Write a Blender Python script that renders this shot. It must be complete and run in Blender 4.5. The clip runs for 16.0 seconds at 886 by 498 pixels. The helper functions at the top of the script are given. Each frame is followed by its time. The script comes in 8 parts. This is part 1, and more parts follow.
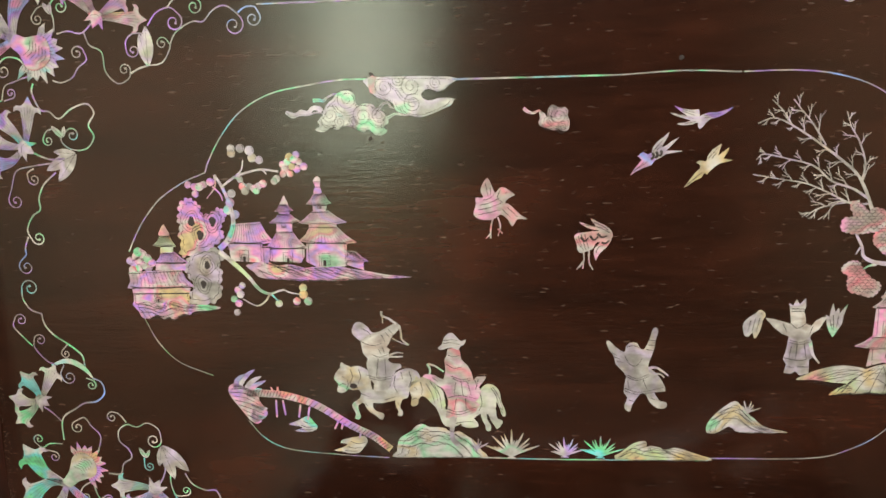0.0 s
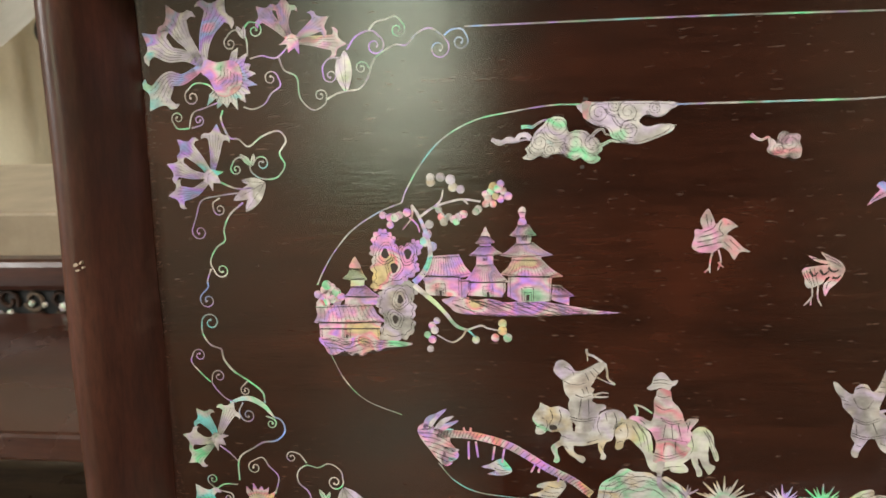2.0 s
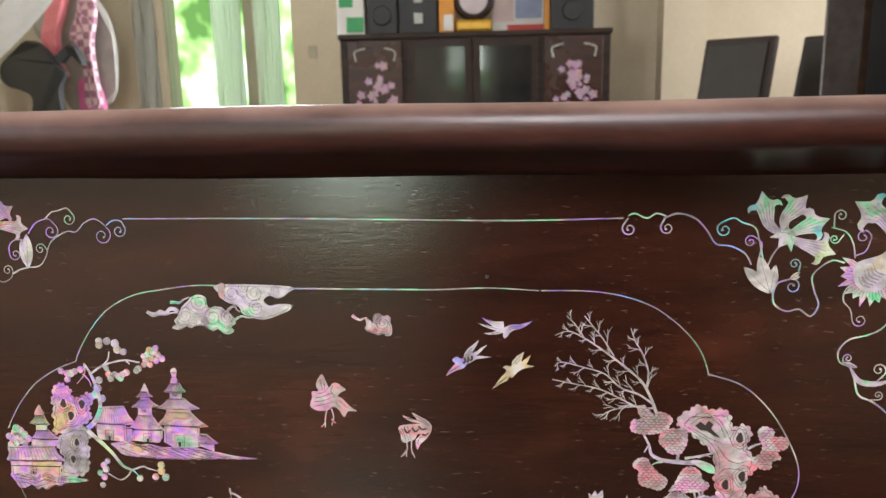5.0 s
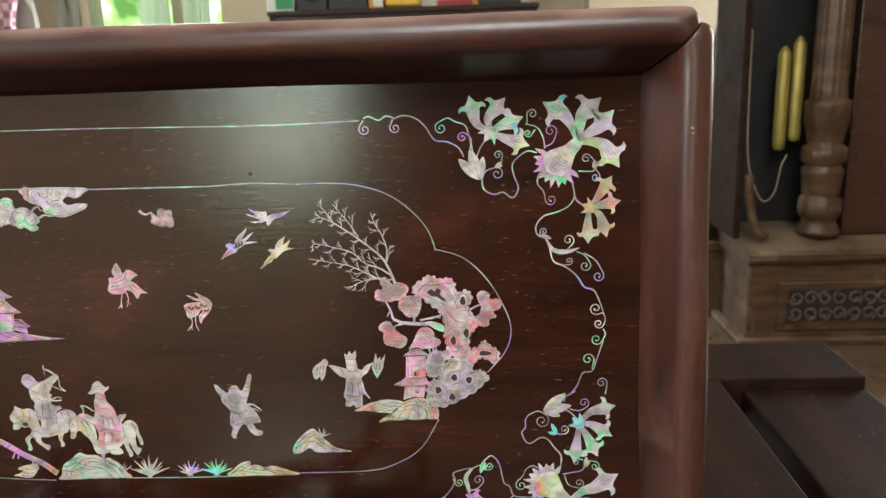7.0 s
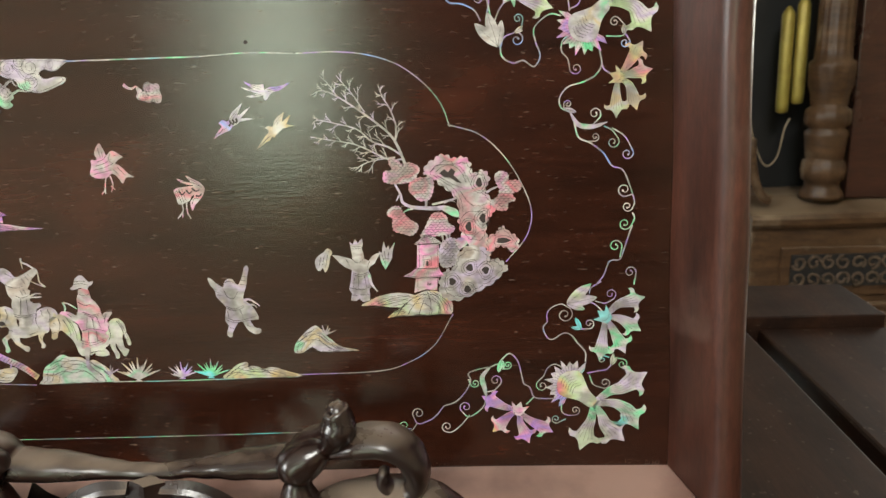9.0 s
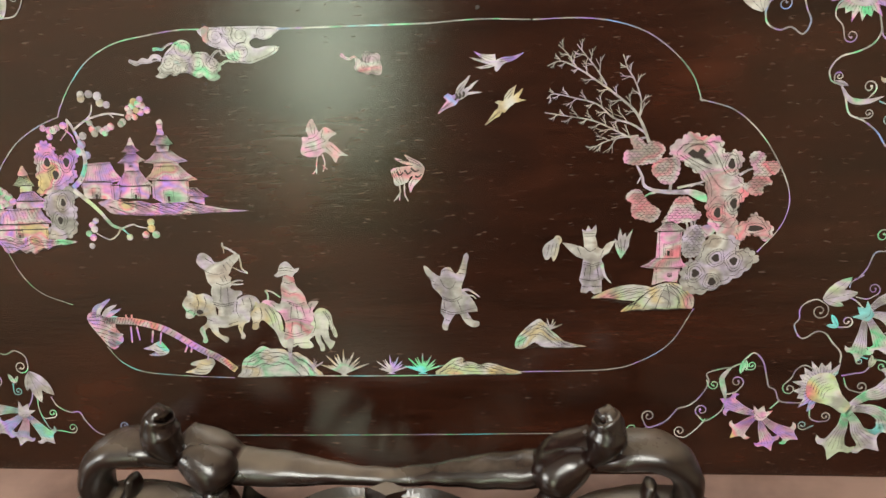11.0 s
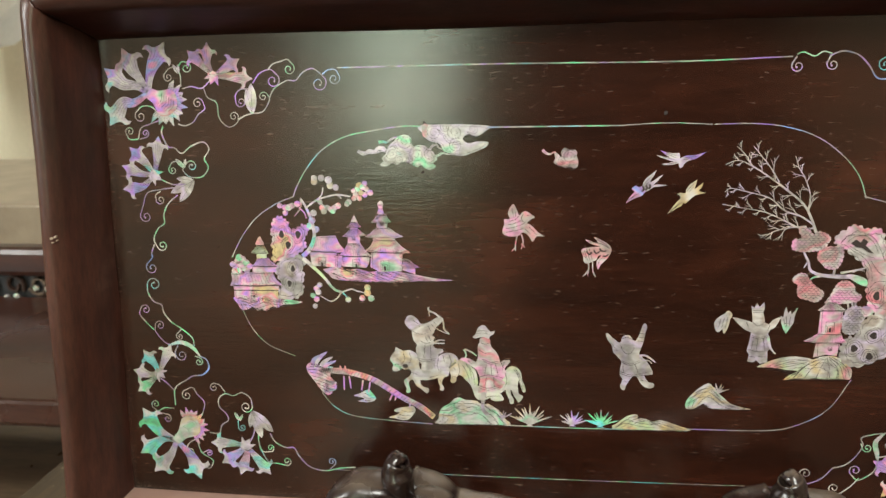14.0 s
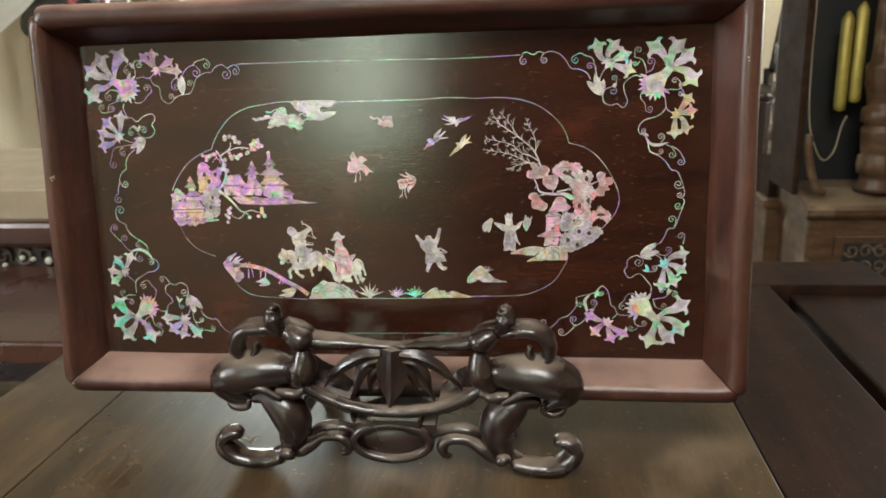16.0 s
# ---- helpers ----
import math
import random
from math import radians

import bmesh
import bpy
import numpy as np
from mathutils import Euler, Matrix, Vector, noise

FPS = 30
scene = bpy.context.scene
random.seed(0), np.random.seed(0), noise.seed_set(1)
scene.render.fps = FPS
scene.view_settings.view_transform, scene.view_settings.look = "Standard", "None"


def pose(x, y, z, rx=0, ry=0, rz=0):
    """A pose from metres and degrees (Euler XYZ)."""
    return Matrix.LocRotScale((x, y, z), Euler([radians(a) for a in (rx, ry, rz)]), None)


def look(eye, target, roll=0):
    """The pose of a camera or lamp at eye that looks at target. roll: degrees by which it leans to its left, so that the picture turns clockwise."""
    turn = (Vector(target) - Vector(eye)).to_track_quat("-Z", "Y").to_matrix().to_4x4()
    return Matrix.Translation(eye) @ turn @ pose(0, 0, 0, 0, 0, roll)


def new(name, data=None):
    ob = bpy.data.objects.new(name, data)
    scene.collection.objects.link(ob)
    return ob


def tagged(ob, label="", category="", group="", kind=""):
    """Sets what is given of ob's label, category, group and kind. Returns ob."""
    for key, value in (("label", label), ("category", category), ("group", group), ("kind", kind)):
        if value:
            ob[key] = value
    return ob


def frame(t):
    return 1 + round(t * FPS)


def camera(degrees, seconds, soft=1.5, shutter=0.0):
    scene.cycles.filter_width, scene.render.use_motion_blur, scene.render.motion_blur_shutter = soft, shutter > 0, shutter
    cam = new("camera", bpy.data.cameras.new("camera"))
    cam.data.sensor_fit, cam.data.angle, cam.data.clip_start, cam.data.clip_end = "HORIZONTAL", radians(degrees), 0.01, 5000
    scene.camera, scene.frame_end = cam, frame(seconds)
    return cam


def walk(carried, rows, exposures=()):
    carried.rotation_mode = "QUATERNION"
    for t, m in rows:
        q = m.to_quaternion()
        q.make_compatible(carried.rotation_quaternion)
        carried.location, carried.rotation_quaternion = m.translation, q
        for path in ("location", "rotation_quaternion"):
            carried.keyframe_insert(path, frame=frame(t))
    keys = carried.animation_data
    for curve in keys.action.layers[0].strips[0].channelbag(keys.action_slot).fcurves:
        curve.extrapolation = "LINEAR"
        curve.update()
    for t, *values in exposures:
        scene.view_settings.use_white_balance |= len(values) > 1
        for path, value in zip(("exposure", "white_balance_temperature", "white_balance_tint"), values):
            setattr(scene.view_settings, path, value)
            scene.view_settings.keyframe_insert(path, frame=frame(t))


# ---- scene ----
LEAN = 6.1          # the tray leans back on its stand, degrees
LIFT = 0.245        # height of the tray's reference point over the table
TRAY = pose(0, 0, LIFT, -LEAN)

# the path, in the tray's own frame: seconds, eye, target, roll
PATH = [
    (0, (-0.0122, -0.3159, 0.0216), (-0.1142, 0.6642, -0.1490), -1.28),
    (0.5, (-0.0254, -0.3124, 0.0179), (-0.1358, 0.6660, -0.1566), -1.13),
    (1, (-0.0417, -0.3046, 0.0188), (-0.1609, 0.6725, -0.1575), -1.15),
    (1.5, (-0.0611, -0.3007, 0.0249), (-0.1927, 0.6763, -0.1430), -1.30),
    (2, (-0.0889, -0.3058, 0.0291), (-0.2195, 0.6735, -0.1253), -1.53),
    (2.5, (-0.0910, -0.3054, 0.0380), (-0.2717, 0.6672, -0.1083), -1.74),
    (3, (-0.0885, -0.3190, 0.0564), (-0.2507, 0.6599, -0.0674), -1.40),
    (3.5, (-0.0693, -0.3257, 0.0702), (-0.2277, 0.6541, -0.0517), -0.79),
    (4, (-0.0299, -0.3185, 0.0796), (-0.1773, 0.6642, -0.0332), -0.25),
    (4.5, (0.0235, -0.3264, 0.0890), (-0.1058, 0.6592, -0.0200), -0.30),
    (5, (0.0674, -0.3382, 0.0912), (-0.0403, 0.6501, -0.0165), -0.50),
    (5.2, (0.0825, -0.3442, 0.0874), (-0.0172, 0.6449, -0.0202), -0.60),
    (7.3, (0.1715, -0.4062, 0.0459), (0.1335, 0.5834, -0.0928), -1.70),
    (7.5, (0.1705, -0.4060, 0.0390), (0.1373, 0.5833, -0.1032), -1.75),
    (8, (0.1691, -0.3971, 0.0169), (0.1432, 0.5916, -0.1311), -1.78),
    (8.2, (0.1700, -0.3922, 0.0108), (0.1389, 0.5965, -0.1360), -1.85),
    (10.3, (0.0979, -0.3550, -0.0060), (0.0503, 0.6284, -0.1809), -1.60),
    (10.5, (0.0871, -0.3513, -0.0037), (0.0262, 0.6308, -0.1817), -1.61),
    (11, (0.0606, -0.3485, -0.0023), (-0.0196, 0.6326, -0.1782), -1.58),
    (11.5, (0.0383, -0.3468, -0.0025), (-0.0635, 0.6325, -0.1776), -1.52),
    (12, (0.0159, -0.3461, -0.0012), (-0.1003, 0.6317, -0.1757), -1.41),
    (12.5, (-0.0021, -0.3478, 0.0005), (-0.1267, 0.6291, -0.1727), -1.29),
    (13, (-0.0198, -0.3506, 0.0090), (-0.1546, 0.6262, -0.1576), -1.18),
    (13.5, (-0.0295, -0.3579, 0.0265), (-0.1667, 0.6187, -0.1389), -0.98),
    (14, (-0.0052, -0.4036, 0.0357), (-0.1472, 0.5740, -0.1192), -0.76),
    (14.5, (0.0308, -0.4680, 0.0332), (-0.1048, 0.5099, -0.1259), -0.78),
    (15, (0.0606, -0.5278, 0.0324), (-0.0673, 0.4493, -0.1377), -0.98),
    (15.5, (0.0900, -0.5864, 0.0234), (-0.0321, 0.3920, -0.1434), -1.16),
    (16, (0.1187, -0.6161, 0.0206), (0.0020, 0.3629, -0.1463), -1.30),
]
cam = camera(59.89, 16.0, soft=1.5)
cam.data.dof.use_dof = True
cam.data.dof.focus_distance, cam.data.dof.aperture_fstop = 0.40, 20.0
# the clip's camera drifts a little towards magenta while the bright room is in view
walk(cam, [(t, TRAY @ look(eye, target, roll)) for t, eye, target, roll in PATH],
     [(0, 0.64, 6550, 6), (2.5, 0.64, 6450, 9), (3.6, 0.66, 6100, 14), (5.2, 0.68, 6000, 14), (7.3, 0.66, 6150, 9), (10.3, 0.65, 6400, 4), (13.0, 0.66, 6400, 4), (14.5, 0.70, 6300, 4), (16, 0.72, 6250, 5)])

# ---- light ----
world = bpy.data.worlds.new("world")
scene.world = world
world.use_nodes = True
wn = world.node_tree.nodes
sky = wn.new("ShaderNodeTexSky")
sky.sky_type = "NISHITA"
sky.sun_disc = False
sky.sun_elevation, sky.sun_rotation = radians(50), radians(20)
world.node_tree.links.new(sky.outputs[0], wn["Background"].inputs[0])
wn["Background"].inputs[1].default_value = 0.12


def area_lamp(name, m, sx, sy, watts, colour):
    lamp = bpy.data.lights.new(name, "AREA")
    lamp.shape, lamp.size, lamp.size_y, lamp.energy, lamp.color = "RECTANGLE", sx, sy, watts, colour
    ob = new(name, lamp)
    ob.matrix_world = m
    return ob


# daylight through the front and rear windows; west, overhead and east fills are added
area_lamp("front_window_light", look((-0.72, -3.42, 1.18), (-0.72, 0, 1.18)), 0.19, 1.3, 7.2, (0.95, 1.0, 0.83))
area_lamp("front_window_light", look((-1.06, -3.42, 1.18), (-1.06, 0, 1.18)), 0.22, 1.3, 2.5, (0.95, 1.0, 0.83))
area_lamp("rear_window_light", look((-1.85, 4.72, 0.80), (-1.5, 0, 0.9)), 0.9, 1.7, 55, (0.96, 1.0, 0.95))
area_lamp("west_fill_light", look((-3.35, -1.6, 1.50), (0, -1.3, 0.2)), 1.3, 1.1, 62, (1.0, 0.97, 0.93))
# unseen source added overhead to brighten upward faces and the pearl
area_lamp("overhead_fill_light", look((0.25, -1.9, 2.40), (0.15, -1.2, 0)), 1.0, 1.0, 62, (1.0, 0.95, 0.88))
# fill added from the east to lift the rear wall, source unseen
area_lamp("east_fill_light", look((3.15, 3.1, 1.0), (0, 3.6, 0.8)), 1.2, 1.5, 44, (1.0, 0.96, 0.86))


# ---- materials ----
def nodes_of(name):
    m = bpy.data.materials.new(name)
    m.use_nodes = True
    nt = m.node_tree
    return m, nt.nodes, nt.links, nt.nodes["Principled BSDF"]


def ramp(nd, stops):
    r = nd.new("ShaderNodeValToRGB")
    el = r.color_ramp.elements
    while len(el) < len(stops):
        el.new(0.5)
    for e, (p, c) in zip(el, stops):
        e.position, e.color = p, (*c, 1)
    return r


def mixc(nd, ln, fac, a, b, blend="MIX"):
    n = nd.new("ShaderNodeMix")
    n.data_type, n.blend_type = "RGBA", blend
    for sock, v in ((n.inputs[0], fac), (n.inputs[6], a), (n.inputs[7], b)):
        if hasattr(v, "default_value") or hasattr(v, "is_linked"):
            ln.new(v, sock)
        else:
            sock.default_value = v if isinstance(v, float) else (*v, 1)
    return n.outputs[2]


def noise_tex(nd, ln, coord, scale, detail=4.0, stretch=(1, 1, 1), rough=0.55):
    mp = nd.new("ShaderNodeMapping")
    mp.inputs["Scale"].default_value = stretch
    ln.new(coord, mp.inputs[0])
    n = nd.new("ShaderNodeTexNoise")
    n.inputs["Scale"].default_value, n.inputs["Detail"].default_value, n.inputs["Roughness"].default_value = scale, detail, rough
    ln.new(mp.outputs[0], n.inputs["Vector"])
    return n.outputs["Fac"]


def wood(name, dark, light, stretch=(1, 12, 12), scale=6.0, rough=(0.3, 0.5), bump=0.06, dust=None, dust_at=0.62, up=None, up_at=(0.22, 0.55), spec=0.5, flecks=None, figure=None):
    """Varnished wood: long grain, broad tone, fine pores, dull dusty patches."""
    m, nd, ln, b = nodes_of(name)
    tc = nd.new("ShaderNodeTexCoord").outputs["Object"]
    broad = noise_tex(nd, ln, tc, scale, 5, stretch)
    fine = noise_tex(nd, ln, tc, scale * 9, 6, stretch, 0.7)
    col = ramp(nd, [(0.3, dark), (0.72, light)])
    ln.new(broad, col.inputs[0])
    g = ramp(nd, [(0.32, (0.42, 0.40, 0.38)), (0.60, (1.08, 1.06, 1.05))])
    ln.new(fine, g.inputs[0])
    out = mixc(nd, ln, 0.7, col.outputs[0], g.outputs[0], "MULTIPLY")
    wear = noise_tex(nd, ln, tc, scale * 1.7, 6)
    if dust:
        d = ramp(nd, [(dust_at, (0, 0, 0)), (dust_at + 0.18, (1, 1, 1))])
        ln.new(wear, d.inputs[0])
        out = mixc(nd, ln, d.outputs[0], out, dust)
    if figure:
        fg = ramp(nd, [(0.55, (0, 0, 0)), (0.75, (1, 1, 1))])
        ln.new(noise_tex(nd, ln, tc, scale * 2.2, 3, (1, 1, 2.2)), fg.inputs[0])
        out = mixc(nd, ln, fg.outputs[0], out, figure)
    if flecks:
        fk = ramp(nd, [(0.665, (0, 0, 0)), (0.72, (0.9, 0.9, 0.9))])
        ln.new(noise_tex(nd, ln, tc, 150, 2, (1.0, 1, 6.0), 0.5), fk.inputs[0])
        fm = ramp(nd, [(0.42, (0.1, 0.1, 0.1)), (0.54, (1, 1, 1))])
        ln.new(noise_tex(nd, ln, tc, 9, 2), fm.inputs[0])
        out = mixc(nd, ln, mixc(nd, ln, 1.0, fk.outputs[0], fm.outputs[0], "MULTIPLY"), out, flecks)
    # up: dust tone laid on faces that look upward
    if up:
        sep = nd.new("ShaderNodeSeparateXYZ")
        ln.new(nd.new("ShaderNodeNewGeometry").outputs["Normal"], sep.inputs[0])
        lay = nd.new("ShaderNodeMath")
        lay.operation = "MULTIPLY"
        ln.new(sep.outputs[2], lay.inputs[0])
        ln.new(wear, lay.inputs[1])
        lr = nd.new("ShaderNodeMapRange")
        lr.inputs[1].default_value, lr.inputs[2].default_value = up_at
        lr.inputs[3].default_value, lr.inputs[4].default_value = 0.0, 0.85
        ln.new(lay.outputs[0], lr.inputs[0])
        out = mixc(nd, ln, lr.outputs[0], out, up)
    ln.new(out, b.inputs["Base Color"])
    rr = nd.new("ShaderNodeMapRange")
    rr.inputs[1].default_value, rr.inputs[2].default_value = 0.28, 0.72
    rr.inputs[3].default_value, rr.inputs[4].default_value = rough
    ln.new(wear, rr.inputs[0])
    ln.new(rr.outputs[0], b.inputs["Roughness"])
    b.inputs["Specular IOR Level"].default_value = spec
    bp = nd.new("ShaderNodeBump")
    bp.inputs["Strength"].default_value, bp.inputs["Distance"].default_value = bump, 0.002
    ln.new(fine, bp.inputs["Height"])
    ln.new(bp.outputs[0], b.inputs["Normal"])
    return m


def plain(name, a, b2=None, scale=8.0, rough=0.6, metal=0.0, bump=0.0, spec=0.5):
    """A coat with a faint two-scale mottling."""
    m, nd, ln, b = nodes_of(name)
    b2 = b2 or tuple(c * 0.82 for c in a)
    tc = nd.new("ShaderNodeTexCoord").outputs["Object"]
    n1, n2 = noise_tex(nd, ln, tc, scale, 5), noise_tex(nd, ln, tc, scale * 14, 3)
    c = ramp(nd, [(0.35, b2), (0.65, a)])
    ln.new(n1, c.inputs[0])
    c2 = ramp(nd, [(0.3, (0.9, 0.9, 0.9)), (0.7, (1, 1, 1))])
    ln.new(n2, c2.inputs[0])
    ln.new(mixc(nd, ln, 0.6, c.outputs[0], c2.outputs[0], "MULTIPLY"), b.inputs["Base Color"])
    b.inputs["Roughness"].default_value, b.inputs["Metallic"].default_value = rough, metal
    b.inputs["Specular IOR Level"].default_value = spec
    if bump:
        bp = nd.new("ShaderNodeBump")
        bp.inputs["Strength"].default_value, bp.inputs["Distance"].default_value = bump, 0.003
        ln.new(n2, bp.inputs["Height"])
        ln.new(bp.outputs[0], b.inputs["Normal"])
    return m


def pearl(name, hues, strength=0.75, scale=34.0, value=0.38):
    """Mother of pearl: a milky shell whose colours drift in fine bands, with a thin film on the gloss."""
    m, nd, ln, b = nodes_of(name)
    tc = nd.new("ShaderNodeTexCoord").outputs["Object"]
    info = nd.new("ShaderNodeObjectInfo").outputs["Random"]
    sh = nd.new("ShaderNodeVectorMath")
    sh.operation = "ADD"
    cx = nd.new("ShaderNodeCombineXYZ")
    mul = nd.new("ShaderNodeMath")
    mul.operation = "MULTIPLY"
    mul.inputs[1].default_value = 3.0
    ln.new(info, mul.inputs[0])
    ln.new(mul.outputs[0], cx.inputs[1])
    ln.new(tc, sh.inputs[0])
    ln.new(cx.outputs[0], sh.inputs[1])
    big = noise_tex(nd, ln, sh.outputs[0], scale, 2, (1, 1, 1.25), 0.5)
    fine = noise_tex(nd, ln, sh.outputs[0], scale * 7, 3, (0.45, 1, 1.5), 0.6)
    tone = noise_tex(nd, ln, sh.outputs[0], scale * 1.6, 2, (1, 1, 1), 0.5)
    wob = nd.new("ShaderNodeMath")
    wob.operation = "MULTIPLY_ADD"
    wob.inputs[1].default_value = 0.05
    ln.new(fine, wob.inputs[0])
    ln.new(big, wob.inputs[2])
    stops = [(0.36 + 0.33 * i / (len(hues) - 1), h) for i, h in enumerate(hues)]
    c = ramp(nd, stops)
    ln.new(wob.outputs[0], c.inputs[0])
    patch = nd.new("ShaderNodeMapRange")
    patch.inputs[1].default_value, patch.inputs[2].default_value = 0.36, 0.62
    patch.inputs[3].default_value, patch.inputs[4].default_value = strength * 0.5, min(1.0, strength * 1.5)
    ln.new(tone, patch.inputs[0])
    milky = mixc(nd, ln, patch.outputs[0], (value, value * 0.96, value * 0.93), c.outputs[0])
    f = ramp(nd, [(0.30, (0.66, 0.64, 0.65)), (0.56, (1.0, 1.0, 1.0))])
    ln.new(fine, f.inputs[0])
    shade = ramp(nd, [(0.36, (0.60, 0.58, 0.57)), (0.56, (1.05, 1.05, 1.05))])
    ln.new(noise_tex(nd, ln, sh.outputs[0], scale * 3.2, 3, (1, 1, 1), 0.55), shade.inputs[0])
    cloudy = mixc(nd, ln, 0.75, milky, shade.outputs[0], "MULTIPLY")
    ln.new(mixc(nd, ln, 0.65, cloudy, f.outputs[0], "MULTIPLY"), b.inputs["Base Color"])
    b.inputs["Roughness"].default_value = 0.26
    b.inputs["Specular IOR Level"].default_value = 0.8
    th = nd.new("ShaderNodeMapRange")
    th.inputs[3].default_value, th.inputs[4].default_value = 200, 900
    ln.new(wob.outputs[0], th.inputs[0])
    ln.new(th.outputs[0], b.inputs["Thin Film Thickness"])
    b.inputs["Thin Film IOR"].default_value = 1.75
    bp = nd.new("ShaderNodeBump")
    bp.inputs["Strength"].default_value, bp.inputs["Distance"].default_value = 0.2, 0.0006
    ln.new(fine, bp.inputs["Height"])
    ln.new(bp.outputs[0], b.inputs["Normal"])
    return m


PINK, ROSE, VIOLET = (0.76, 0.28, 0.52), (0.76, 0.20, 0.26), (0.44, 0.22, 0.76)
GREEN, CYAN, BLUE = (0.18, 0.70, 0.34), (0.16, 0.66, 0.68), (0.26, 0.38, 0.80)
MILK, SAND, GREY = (0.62, 0.58, 0.54), (0.62, 0.46, 0.20), (0.36, 0.32, 0.30)

M_PANEL = wood("lacquered_rosewood", (0.0145, 0.0052, 0.0032), (0.040, 0.0118, 0.0062), (1, 9, 9), 5.0, (0.10, 0.18), 0.055, spec=0.62, flecks=(0.11, 0.075, 0.06), figure=(0.050, 0.014, 0.0070))
# the rim's upward dust tone is raised further in place of top light
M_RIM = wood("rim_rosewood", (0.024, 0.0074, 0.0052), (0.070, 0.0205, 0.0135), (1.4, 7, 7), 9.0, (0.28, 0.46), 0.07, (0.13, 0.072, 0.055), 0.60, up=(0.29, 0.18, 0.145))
# upright rails' copy of the wood, lightened where too little light reaches them
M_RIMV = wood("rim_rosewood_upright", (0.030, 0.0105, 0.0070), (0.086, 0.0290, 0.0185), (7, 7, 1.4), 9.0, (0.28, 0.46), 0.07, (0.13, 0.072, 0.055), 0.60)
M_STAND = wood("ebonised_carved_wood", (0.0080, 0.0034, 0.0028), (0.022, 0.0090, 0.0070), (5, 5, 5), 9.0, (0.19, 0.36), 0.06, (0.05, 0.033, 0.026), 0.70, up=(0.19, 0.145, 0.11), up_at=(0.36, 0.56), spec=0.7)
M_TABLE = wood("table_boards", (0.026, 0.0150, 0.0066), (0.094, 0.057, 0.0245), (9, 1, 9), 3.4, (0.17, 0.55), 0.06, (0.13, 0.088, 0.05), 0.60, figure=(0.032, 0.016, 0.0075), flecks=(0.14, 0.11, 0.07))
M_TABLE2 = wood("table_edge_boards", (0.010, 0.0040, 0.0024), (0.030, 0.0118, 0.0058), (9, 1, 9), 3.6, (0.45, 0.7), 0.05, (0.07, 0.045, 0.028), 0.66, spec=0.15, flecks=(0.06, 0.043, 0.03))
M_DARK = wood("dark_furniture_wood", (0.014, 0.0066, 0.0042), (0.046, 0.0215, 0.0125), (2, 2, 8), 5.0, (0.34, 0.62), 0.05, (0.10, 0.072, 0.046), 0.66, spec=0.35)
M_RED = wood("red_brown_furniture_wood", (0.030, 0.0105, 0.0068), (0.070, 0.025, 0.0145), (1, 8, 8), 3.0, (0.2, 0.4), 0.04)
M_WALL = plain("cream_wall_paint", (0.62, 0.54, 0.40), (0.56, 0.48, 0.35), 2.5, 0.75, 0, 0.05)
M_CEIL = plain("white_ceiling_paint", (0.75, 0.72, 0.66), None, 3, 0.8)
M_FLOOR = wood("brown_polished_floor", (0.110, 0.070, 0.042), (0.190, 0.130, 0.080), (1, 5, 5), 2.0, (0.2, 0.4), 0.03)
M_STONE = plain("tan_step_stone", (0.42, 0.34, 0.24), (0.34, 0.27, 0.19), 9, 0.5, 0, 0.05)
M_BLACK = plain("black_plastic_and_shade", (0.012, 0.012, 0.013), (0.02, 0.02, 0.02), 9, 0.45)
M_BRASS = plain("old_yellow_brass", (0.40, 0.32, 0.07), (0.30, 0.23, 0.05), 25, 0.4, 0.35)
M_DUSTY = wood("dusty_carved_wood", (0.05, 0.033, 0.022), (0.16, 0.115, 0.08), (4, 4, 4), 12.0, (0.4, 0.6), 0.05)
M_WHITE = plain("white_paint", (0.75, 0.74, 0.70), None, 7, 0.5)
M_GROOVE = plain("dark_engraving", (0.03, 0.018, 0.015), None, 30, 0.6)
BEIGE, LIME, LILAC = (0.46, 0.39, 0.33), (0.50, 0.62, 0.34), (0.55, 0.44, 0.62)
M_PEARL = pearl("milky_pearl", [MILK, LILAC, MILK, SAND, MILK, GREEN, MILK], 0.45, 48, 0.41)
M_PEARL_PINK = pearl("pink_pearl", [GREEN, MILK, PINK, VIOLET, PINK, MILK, ROSE, SAND], 0.90, 52, 0.42)
M_PEARL_ROSE = pearl("rose_pearl", [MILK, PINK, MILK, ROSE, BEIGE, PINK, MILK], 0.72, 46, 0.40)
M_PEARL_GREEN = pearl("green_pearl", [CYAN, MILK, GREEN, MILK, LILAC, MILK, LIME], 0.82, 46, 0.42)
M_PEARL_BLUE = pearl("blue_pearl", [GREEN, CYAN, MILK, LILAC, MILK, VIOLET, BLUE, PINK], 0.78, 46, 0.45)
M_PEARL_CLOUD = pearl("cloud_white_pearl", [CYAN, MILK, MILK, LILAC, MILK, GREEN, MILK], 0.62, 40, 0.48)
M_PEARL_SAND = pearl("golden_pearl", [SAND, MILK, LIME, SAND, ROSE, BEIGE], 0.66, 46, 0.40)
M_PEARL_PALE = pearl("pale_yellow_pearl", [LIME, MILK, LIME, SAND, MILK], 0.7, 40, 0.44)
M_PEARL_GREY = pearl("grey_pearl", [BEIGE, MILK, GREY, LILAC, BEIGE, MILK], 0.60, 46, 0.30)
M_WIRE = pearl("thin_pearl_strip", [CYAN, GREY, GREEN, MILK, GREY, VIOLET, GREY, BLUE], 0.70, 30, 0.26)


